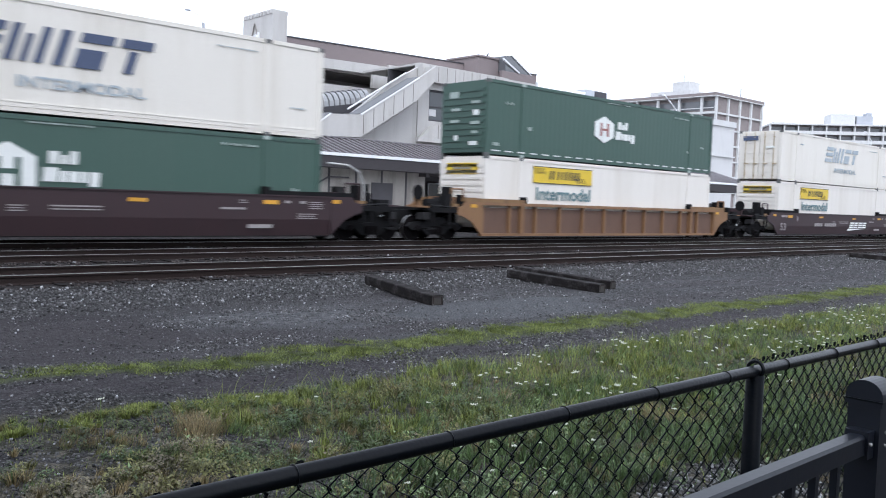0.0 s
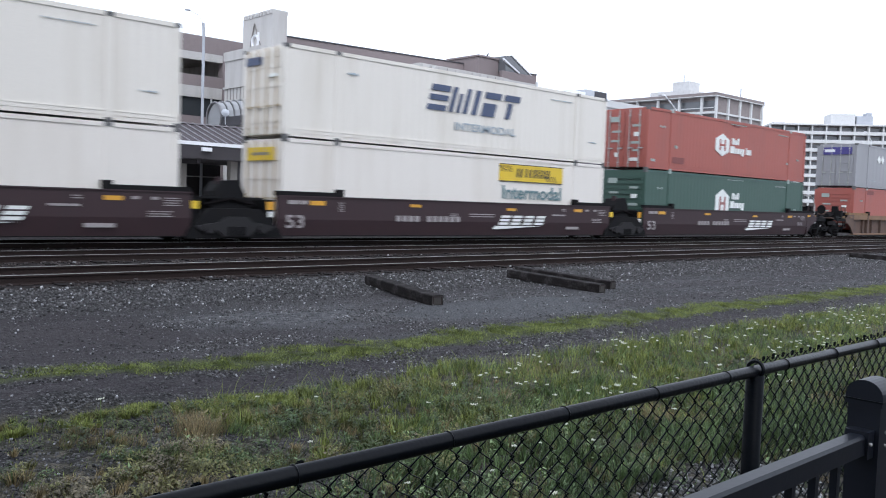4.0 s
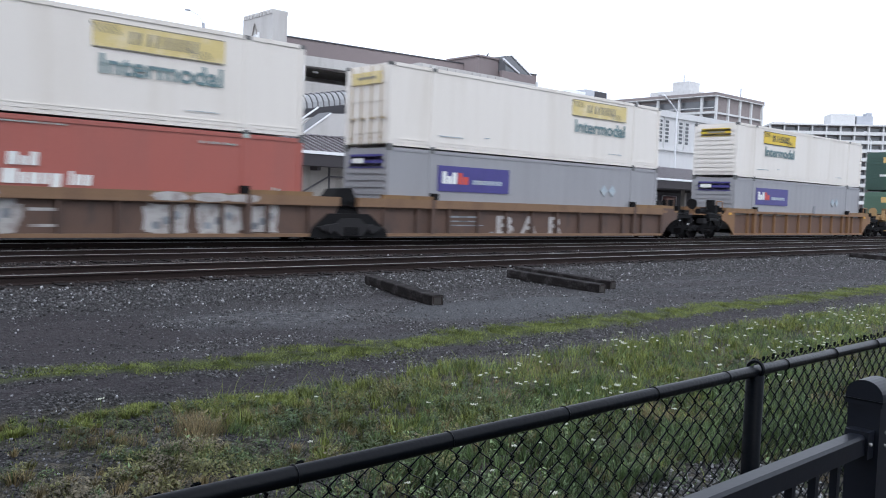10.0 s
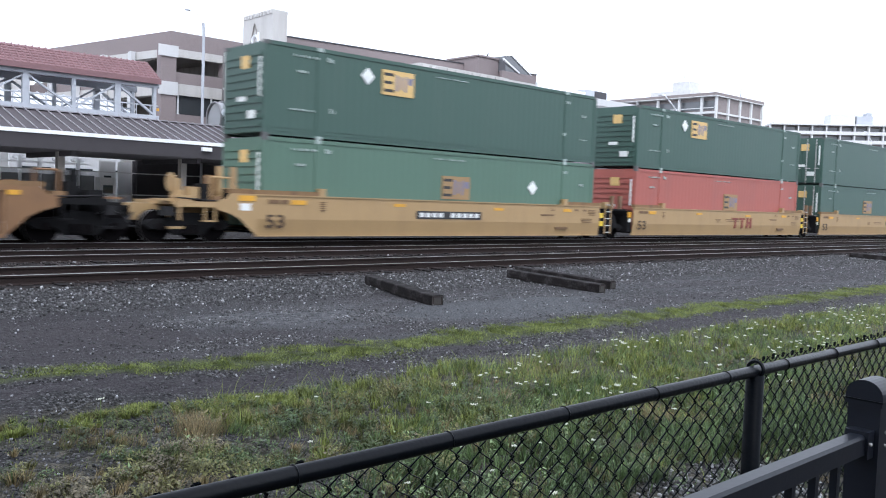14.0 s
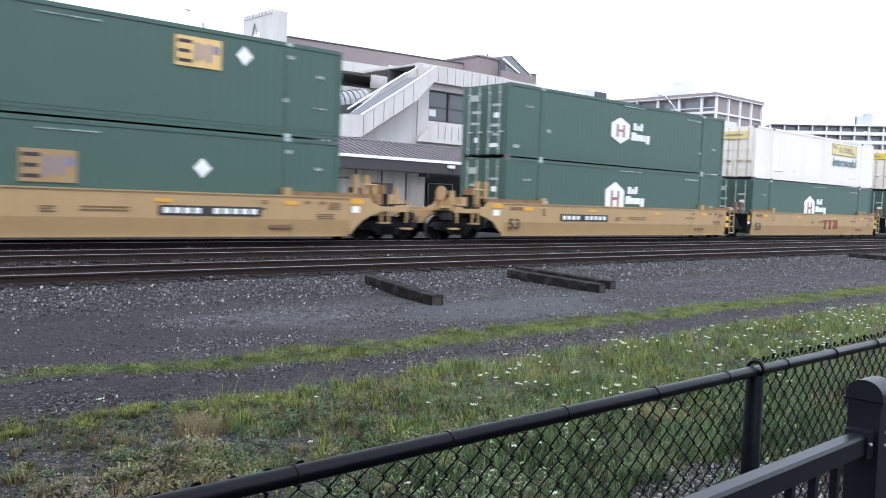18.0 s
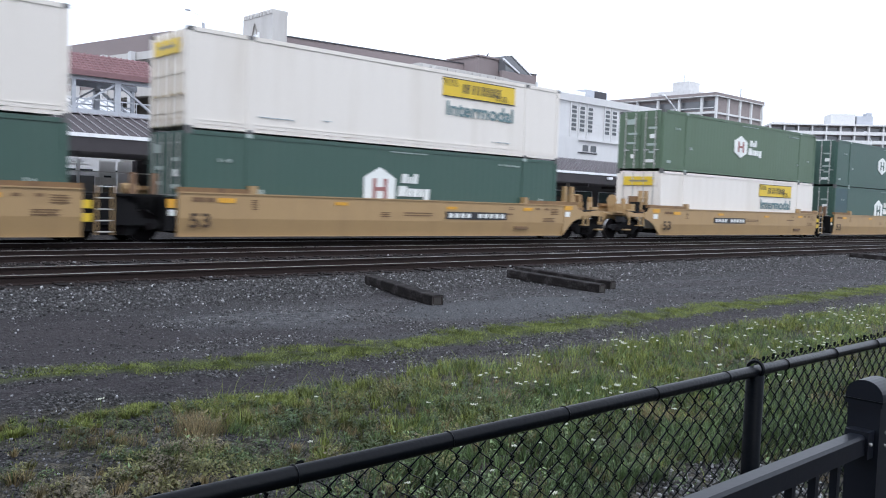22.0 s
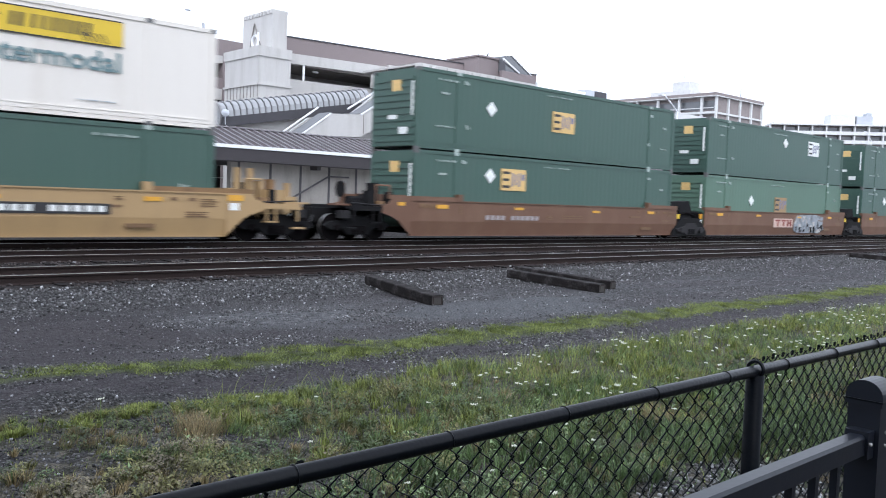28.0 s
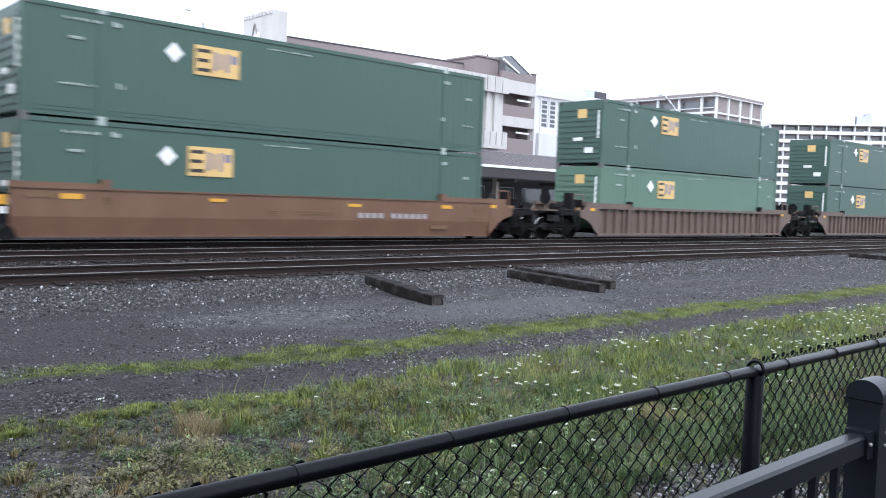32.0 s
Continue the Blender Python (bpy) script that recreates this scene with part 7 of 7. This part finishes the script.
def mounds(name, spots, count, material, label, category="weeds", leaf=1.0):
    """Low leafy clumps: spots are (x, y, radius, height); each carries count small leaves."""
    rng = np.random.default_rng(len(spots) + len(name))
    s = np.repeat(np.array(spots), count, axis=0)
    z0 = np.repeat(height_of([(p[0], p[1]) for p in spots]), count)
    n = len(s)
    a, q = rng.uniform(0, 2 * np.pi, n), np.sqrt(rng.random(n)) * rng.uniform(0.7, 1.15, n)
    out = np.column_stack([np.cos(a), np.sin(a), np.zeros(n)])
    c = np.column_stack([s[:, 0], s[:, 1], z0 - 0.005 + s[:, 3] * np.clip(1 - q * q, 0.05, 1) * rng.uniform(0.3, 1.1, n)]) + out * (s[:, 2] * q)[:, None]
    b = rng.uniform(0, 2 * np.pi, n)
    along = np.column_stack([np.cos(b), np.sin(b), rng.uniform(-0.5, 0.9, n)])
    across = np.column_stack([-np.sin(b), np.cos(b), rng.uniform(-0.6, 0.6, n)])
    length = rng.uniform(0.008, 0.024, n)[:, None] * leaf
    wide = length * rng.uniform(0.14, 0.28, n)[:, None]
    v = np.stack([c - along * length * 0.5, c + across * wide, c + along * length * 0.5, c - across * wide], axis=1).reshape(-1, 3)
    tagged(new(name, numpy_mesh(name, v, np.full(n, 4), np.arange(4 * n), material)), label, category, kind="stuff")


def clumps(n, x0, x1, y0, y1, keep, seed, near=0.0, big=1.0):
    rng = np.random.default_rng(seed + 500)
    pts = scatter(n, x0, x1, y0, y1, keep, seed, near)
    return [(x, y, rng.uniform(0.03, 0.125) * big, rng.uniform(0.025, 0.135) * big) for x, y in pts]


def verge(x, y):
    """Chance of a leafy clump on the verge, with bare stony gaps."""
    if y > edge2(x) - 0.12:
        return 0.0
    bare = patch(x, y, 1.5, 120)
    return 1.0 if bare > 0.03 else 0.3 if bare > -0.05 else 0.03


def scatter(n, x0, x1, y0, y1, keep, seed, near=0.0):
    """Points in a rectangle, kept by a chance that keep(x, y, noise) gives; near thins them with distance."""
    rng = np.random.default_rng(seed)
    out = []
    while len(out) < n:
        x, y = rng.uniform(x0, x1), rng.uniform(y0, y1)
        if near and rng.random() > min(1.0, near / math.hypot(x, y)):
            continue
        if x < y * 0.17 - 0.3:
            continue
        if not 20 < seed < 30 and math.hypot((x - 4.95) / 1.0, (y - 2.4) / 0.72) < 1 and rng.random() > 0.05:
            continue
        if rng.random() < keep(x, y):
            out.append((x, y))
    return np.array(out)


def patch(x, y, s=0.9, k=0.0):
    return noise.noise((x * s, y * s, k)) * 0.5 + noise.noise((x * s * 2.7, y * s * 2.7, k + 9)) * 0.25


def swing(x):
    t = min(1.0, max(0.0, (x - 2.1) / 2.1))
    return 0.62 * (1 - t * t * (3 - 2 * t))


def edge2(x):
    return 6.45 + 0.75 * swing(x) + 0.25 * noise.noise((x * 0.8, 3, 0)) + 0.15 * noise.noise((x * 2.4, 7, 0))


def lush(x, y):
    """How thick the wide verge grows: sparse and stony towards low x, dense beyond."""
    t = min(1.0, max(0.0, (x - 1.6) / 3.2))
    edge = 1.0 if y < edge2(x) - 0.1 else 0.0
    band = 0.75 if y > edge2(x) - 1.0 else 0.0
    bare = 1.0 if y > 1.9 + 0.3 * patch(x, y, 2.0) else 0.15
    return edge * bare * max(band, 0.22 + 0.78 * t) * (1.0 if patch(x, y, 1.3) > -0.13 + 0.10 * (1 - t) else 0.22)


def strip(x, y):
    c = 7.8 + swing(x) + 0.08 * noise.noise((x * 0.5, 1, 4))
    w = (0.34 if x < 4.5 else 0.46) + 0.3 * noise.noise((x * 1.1, 2, 4)) + 0.16 * noise.noise((x * 3.1, 2, 8))
    d = abs(y - c) / max(0.08, w)
    return max(0.0, 1.15 - d) * (1.0 if patch(x, y, 2.2, 3) > -0.04 else 0.08) * (0.55 if 2.9 < x < 3.7 else 1.0)


def build_plants():
    rng = np.random.default_rng(5)
    pts = scatter(72000, 0.3, 22, 1.6, 6.9, lush, 11, near=6.5)
    kind = np.array([patch(x, y, 1.1, 30) for x, y in pts]) + rng.normal(0, 0.16, len(pts))
    tall = np.array([0.42 + 0.9 * min(1, max(0, (x - 2.0) / 4)) for x, y in pts]) * (1 + 0.35 * np.array([patch(x, y, 1.6, 50) for x, y in pts]))
    high = rng.uniform(0.025, 0.125, len(pts)) * tall
    wide = rng.uniform(0.003, 0.006, len(pts))
    for sel, material, name, label in ((kind < 0.0, M_GRASS, "grass_green", "fresh green verge grass beside the fence"), ((kind >= 0.0) & (kind < 0.34), M_GRASSY, "grass_yellow", "yellow green verge grass beside the gravel"), (kind >= 0.34, M_STRAW, "grass_dry", "dry straw coloured grass tufts among gravel")):
        blades(name, pts[sel], high[sel], wide[sel], material, label)
    pts = scatter(72000, 1.4, 46, 7.0, 9.1, strip, 12, near=11)
    high = rng.uniform(0.018, 0.065, len(pts)) * (1 + 0.8 * np.array([max(-0.6, patch(x, y, 2.0, 15)) for x, y in pts]))
    kind = rng.random(len(pts))
    blades("grass_strip", pts[kind < 0.62], high[kind < 0.62], np.full((kind < 0.62).sum(), 0.006), M_STRIP, "short yellow green grass strip between wheel tracks")
    blades("grass_strip_dark", pts[kind >= 0.62], high[kind >= 0.62] * 0.8, np.full((kind >= 0.62).sum(), 0.006), M_GRASSY, "short darker grass in the strip")
    spots = clumps(1900, 0.2, 5.5, 1.7, 6.6, verge, 41, near=4.5)
    tone = np.array([1.5 * patch(s[0], s[1], 0.9, 200) for s in spots]) + rng.normal(0, 0.06, len(spots))
    for lo, hi, material, name, label in ((-9, -0.10, M_CLOVER, "clover", "dark green clover clumps on the stony verge"), (-0.10, 0.0, M_WEED, "low_weeds", "mid green leafy clumps on the stony verge"), (0.0, 0.2, M_OLIVE_LEAF, "olive_weeds", "olive brown leafy clumps on the verge"), (0.2, 9, M_DRYLEAF, "dry_weeds", "withered brown leafy clumps on the verge")):
        pick = [s for s, t in zip(spots, tone) if lo <= t < hi]
        if pick:
            mounds(name, pick, 72, material, label, leaf=1.45)
    tufts = clumps(1300, 0.2, 6.5, 1.7, 6.6, verge, 44, near=4.5)
    pts, tint = [], []
    for x, y, r, h in tufts:
        shade = 1.4 * patch(x, y, 0.9, 260) + rng.normal(0, 0.08)
        for i in range(44):
            a, q = rng.uniform(0, 6.283), r * 0.7 * math.sqrt(rng.random())
            pts.append((x + q * math.cos(a), y + q * math.sin(a)))
            tint.append(shade)
    pts, tint = np.array(pts), np.array(tint)
    high = rng.uniform(0.02, 0.11, len(pts))
    for lo, hi, material, name, label in ((-9, -0.14, M_GRASS, "tufts_green", "short green grass tufts on the stony verge"), (-0.14, 0.10, M_OLIVE_LEAF, "tufts_olive", "short olive green grass tufts on the verge"), (0.10, 9, M_STRAW, "tufts_dry", "short straw coloured grass tufts on the verge")):
        sel = (tint >= lo) & (tint < hi)
        blades(name, pts[sel], high[sel], np.full(int(sel.sum()), 0.0035), material, label)
    spots = clumps(1500, 4.5, 20, 1.9, 6.6, verge, 42, near=7, big=1.35)
    half = len(spots) // 2
    mounds("verge_weeds", spots[:half], 50, M_WEED, "mid green leafy weeds among the verge grass")
    mounds("verge_clover", spots[half:half + half // 2], 50, M_CLOVER, "dark green clover among the verge grass")
    mounds("verge_olive", spots[half + half // 2:], 50, M_OLIVE_LEAF, "olive leafy weeds among the verge grass")
    spots = [(x, y, r * 0.9, h * 0.5) for x, y, r, h in clumps(1400, 1.4, 40, 7.0, 9.1, strip, 43, near=9)]
    mounds("strip_clover", spots[::2], 45, M_CLOVER, "low dark leaves in the grass strip")
    mounds("strip_leaves", spots[1::2], 45, M_STRIP, "low yellow green leaves in the grass strip")
    spots = clumps(130, 2.6, 7.5, 1.9, 4.6, lambda x, y: 1.0 if patch(x, y, 1.1, 310) > -0.02 else 0.1, 45, near=4, big=1.5)
    mounds("broad_weeds", spots, 34, M_DOCK, "bright green broad leaved weeds by the fence", leaf=1.9)
    spots = clumps(70, 1.2, 5.5, 2.5, 6.0, verge, 46, near=4)
    mounds("pale_weeds", spots, 26, M_DOCK, "small bright green weeds on the stony verge", leaf=2.0)
    # the verge goes on thinly beside and behind the viewer's end of the fence
    around = np.column_stack([rng.uniform(-12, 0.6, 9000), rng.uniform(1.7, 6.5, 9000)])
    blades("sparse_grass", around, rng.uniform(0.02, 0.08, len(around)), np.full(len(around), 0.005), M_GRASSY, "thin short grass on the stony verge")
    # tussocks whose blades fan out from one foot
    for name, n, box, tall, count, seed, material, label in (
            ("tussocks_yellow", 380, (3.0, 15, 4.6, 6.6), (0.07, 0.17), 46, 61, M_GRASSY, "yellow green grass tussocks along the edge of the verge"),
            ("tussocks_green", 260, (3.4, 12, 2.2, 5.2), (0.06, 0.17), 46, 62, M_GRASS, "fresh green grass tussocks on the verge"),
            ("tussocks_edge", 420, (1.2, 4.6, 5.9, 7.0), (0.04, 0.09), 60, 63, M_GRASSY, "short bright grass tussocks at the edge of the wheel track"),
            # these tussocks carry part of the shade by the fence in their green
            ("tussocks_dark", 420, (3.4, 8.5, 1.9, 3.1), (0.10, 0.26), 50, 64, M_WEED, "green grass tussocks by the fence, darkened for shade"),
            ("tussocks_dry", 200, (1.4, 9, 3.0, 6.0), (0.05, 0.12), 50, 65, M_STRAW, "dry straw coloured grass tussocks")):
        foot = scatter(n, *box, lambda x, y: (1.0 if patch(x, y, 1.0, seed) > 0.02 else 0.06) if y < edge2(x) - 0.05 and (seed != 63 or y > edge2(x) - 0.55) else 0.0, seed, near=5)
        fan(name, foot, tall, count, material, label)
    # taller stems and seed heads at the far edge of the verge
    pts = scatter(2000, 3.0, 18, 4.2, 6.5, lambda x, y: lush(x, y) * (0.3 + (y > edge2(x) - 1.2)), 13, near=8)
    blades("tall_grass", pts, rng.uniform(0.12, 0.26, len(pts)), np.full(len(pts), 0.0045), M_GRASSY, "tall thin seeding grass stems")
    # leafy weeds by the fence
    pts = scatter(9000, 2.2, 9, 1.75, 4.3, lambda x, y: (0.9 if x > 3.2 else 0.25) * (1.0 if patch(x, y, 1.7, 70) > -0.05 else 0.12), 14, near=4)
    blades("leafy_weeds", pts, rng.uniform(0.04, 0.22, len(pts)), rng.uniform(0.005, 0.014, len(pts)), M_WEED, "dark green leafy weeds growing along the fence", "weeds")
    pts = scatter(620, 2.4, 3.1, 5.3, 6.0, lambda x, y: max(0, 1 - math.hypot((x - 2.76) * 5.2, (y - 5.66) * 4.6)), 15)
    blades("straw_tuft", pts, rng.uniform(0.05, 0.19, len(pts)), np.full(len(pts), 0.004), M_STRAW, "dry brown tuft of grass on the verge")
    # stones
    pts = scatter(15000, 2.0, 48, 11.9, 14.2, lambda x, y: 1.0 if y > 12.15 + 0.3 * patch(x, y, 1.0) else 0.25, 21, near=16)
    rocks("ballast_stones", pts, rng.uniform(0.014, 0.042, len(pts)), M_STONE, "coarse grey ballast stones on the shoulder", pale=0.09)
    pts = scatter(12000, 1.0, 30, 6.2, 8.0, lambda x, y: (0.0 if not 6.3 < y - swing(x) < 7.5 else 0.9 if patch(x, y, 1.2, 5) > -0.03 else 0.10) * (0.15 if x < 4.8 and 6.75 < y - swing(x) < 7.25 else 1.0), 22, near=8)
    rocks("track_gravel", pts, rng.uniform(0.007, 0.025, len(pts)), M_STONE, "grey gravel in the wheel track", pale=0.05)
    pts = scatter(24000, 1.5, 34, 8.2, 12.2, lambda x, y: (0.9 if patch(x, y * 2, 0.7, 6) > 0.04 else 0.16) * (0.2 if math.hypot((x - 10.4) / 2.4, (y - 9.8) / 0.9) < 1 else 0.3 if math.hypot((x - 3.2) / 1.4, (y - 10.1) / 1.2) < 1 else 1.0), 23, near=11)
    rocks("yard_gravel", pts, rng.uniform(0.008, 0.026, len(pts)), M_STONE, "loose grey gravel on the yard", pale=0.08)
    pts = scatter(11000, 0.3, 9, 1.5, 6.3, lambda x, y: (1.0 - 0.8 * min(1, max(0, (x - 1.2) / 3.0))) if y > 2.2 else 1.0, 24, near=3.0)
    rocks("verge_gravel", pts, rng.uniform(0.006, 0.024, len(pts)), M_STONE, "small grey stones among the verge grass", pale=0.05)
    pts = scatter(2200, 3.9, 6.0, 1.65, 3.15, lambda x, y: max(0.0, 1.1 - math.hypot((x - 4.95) / 1.0, (y - 2.4) / 0.72)), 26)
    rocks("bare_gravel", pts, rng.uniform(0.008, 0.026, len(pts)), M_STONE, "bare patch of pale grey gravel by the fence", pale=0.3)
    pts = scatter(9000, 2.5, 60, 14.1, 25.6, lambda x, y: 1.0, 25, near=20)
    rocks("track_ballast", pts, rng.uniform(0.03, 0.065, len(pts)), M_STONEBR, "rusty brown ballast stones between the rails", sink=0.2, pale=0.02)


build_plants()


def flower(variant, high):
    rng = random.Random(variant)
    f = thing("wild_flower", "white umbel wild flower on a thin green stem", "flower", "white wild flowers")
    bend = rng.uniform(-0.05, 0.05)
    part("stem", tubes([((0, 0, -0.02), (bend * 0.4, 0, high * 0.6)), ((bend * 0.4, 0, high * 0.6), (bend, 0.01, high))], 0.0028, 5), M_STEM, f)
    head = bmesh.new()
    for i in range(11):
        r, a = (0.012 + 0.003 * variant) * math.sqrt(i / 11) * rng.uniform(0.8, 1.5), i * 2.4
        bmesh.ops.create_icosphere(head, subdivisions=1, radius=rng.uniform(0.0035, 0.0065), matrix=Matrix.Translation((bend + r * math.cos(a), 0.01 + r * math.sin(a), high + rng.uniform(0, 0.006))))
    part("flower_head", head, M_PETAL, f)
    leaf = bmesh.new()
    for z, s in ((0.35, 1),):
        v = [leaf.verts.new(p) for p in ((bend * z, 0, high * z), (bend * z + s * 0.03, 0.012, high * z + 0.02), (bend * z + s * 0.07, 0, high * z + 0.03), (bend * z + s * 0.03, -0.012, high * z + 0.02))]
        leaf.faces.new(v)
    part("leaf", leaf, M_STEM, f)
    return f


def build_flowers():
    rng = random.Random(17)
    kinds = [flower(i, h) for i, h in enumerate((0.12, 0.17, 0.22, 0.27))]
    spots = [(4.95, 4.97), (4.57, 4.3), (3.96, 3.57), (3.48, 3.69), (3.68, 3.55), (3.03, 3.52), (5.26, 4.33), (5.19, 3.58), (3.82, 5.71), (4.3, 4.9), (3.2, 5.6), (2.2, 6.0)]
    while len(spots) < 215:
        x, y = rng.uniform(3.0, 15), rng.uniform(2.4, 5.9)
        thick = 0.9 if x > 5.5 and y > 4.2 else 0.14
        if rng.random() < thick * (1.0 if patch(x, y, 0.9, 90) > 0.0 else 0.12):
            spots.append((x, y))
    for i, (x, y) in enumerate(spots):
        m = pose(x, y, ground_at(x, y), 0, 0, rng.uniform(0, 360)) @ pose(0, 0, 0, rng.uniform(-14, 14), rng.uniform(-14, 14), 0)
        if i < len(kinds):
            kinds[i].matrix_basis = m
        else:
            copy_thing(kinds[i % len(kinds)], m)


build_flowers()


def motions():
    """The train runs at about 13 metres a second; its wheels roll while they are before the camera."""
    for ob, x, y, z in MOVERS:
        walk(ob, [(t, pose(x - d, y, z)) for t, d in SPEED_ROWS])
    for w, u, x in WHEELS:
        t0, t1 = max(0.0, (x + u - 66) / 12.98), min(32.0, (x + u + 2) / 12.98)
        if t1 <= t0:
            continue
        f0, f1 = int(t0 * FPS), int(t1 * FPS)
        rows = [] if f0 == 0 else [(0.0, pose(u, 0, 0.46))]
        rows += [(k / FPS, pose(u, 0, 0.46, 0, -54.0 * (k - f0), 0)) for k in range(f0, f1 + 1)]
        rows += [] if f1 == 32 * FPS else [(32.0, rows[-1][1])]
        walk(w, rows)


motions()
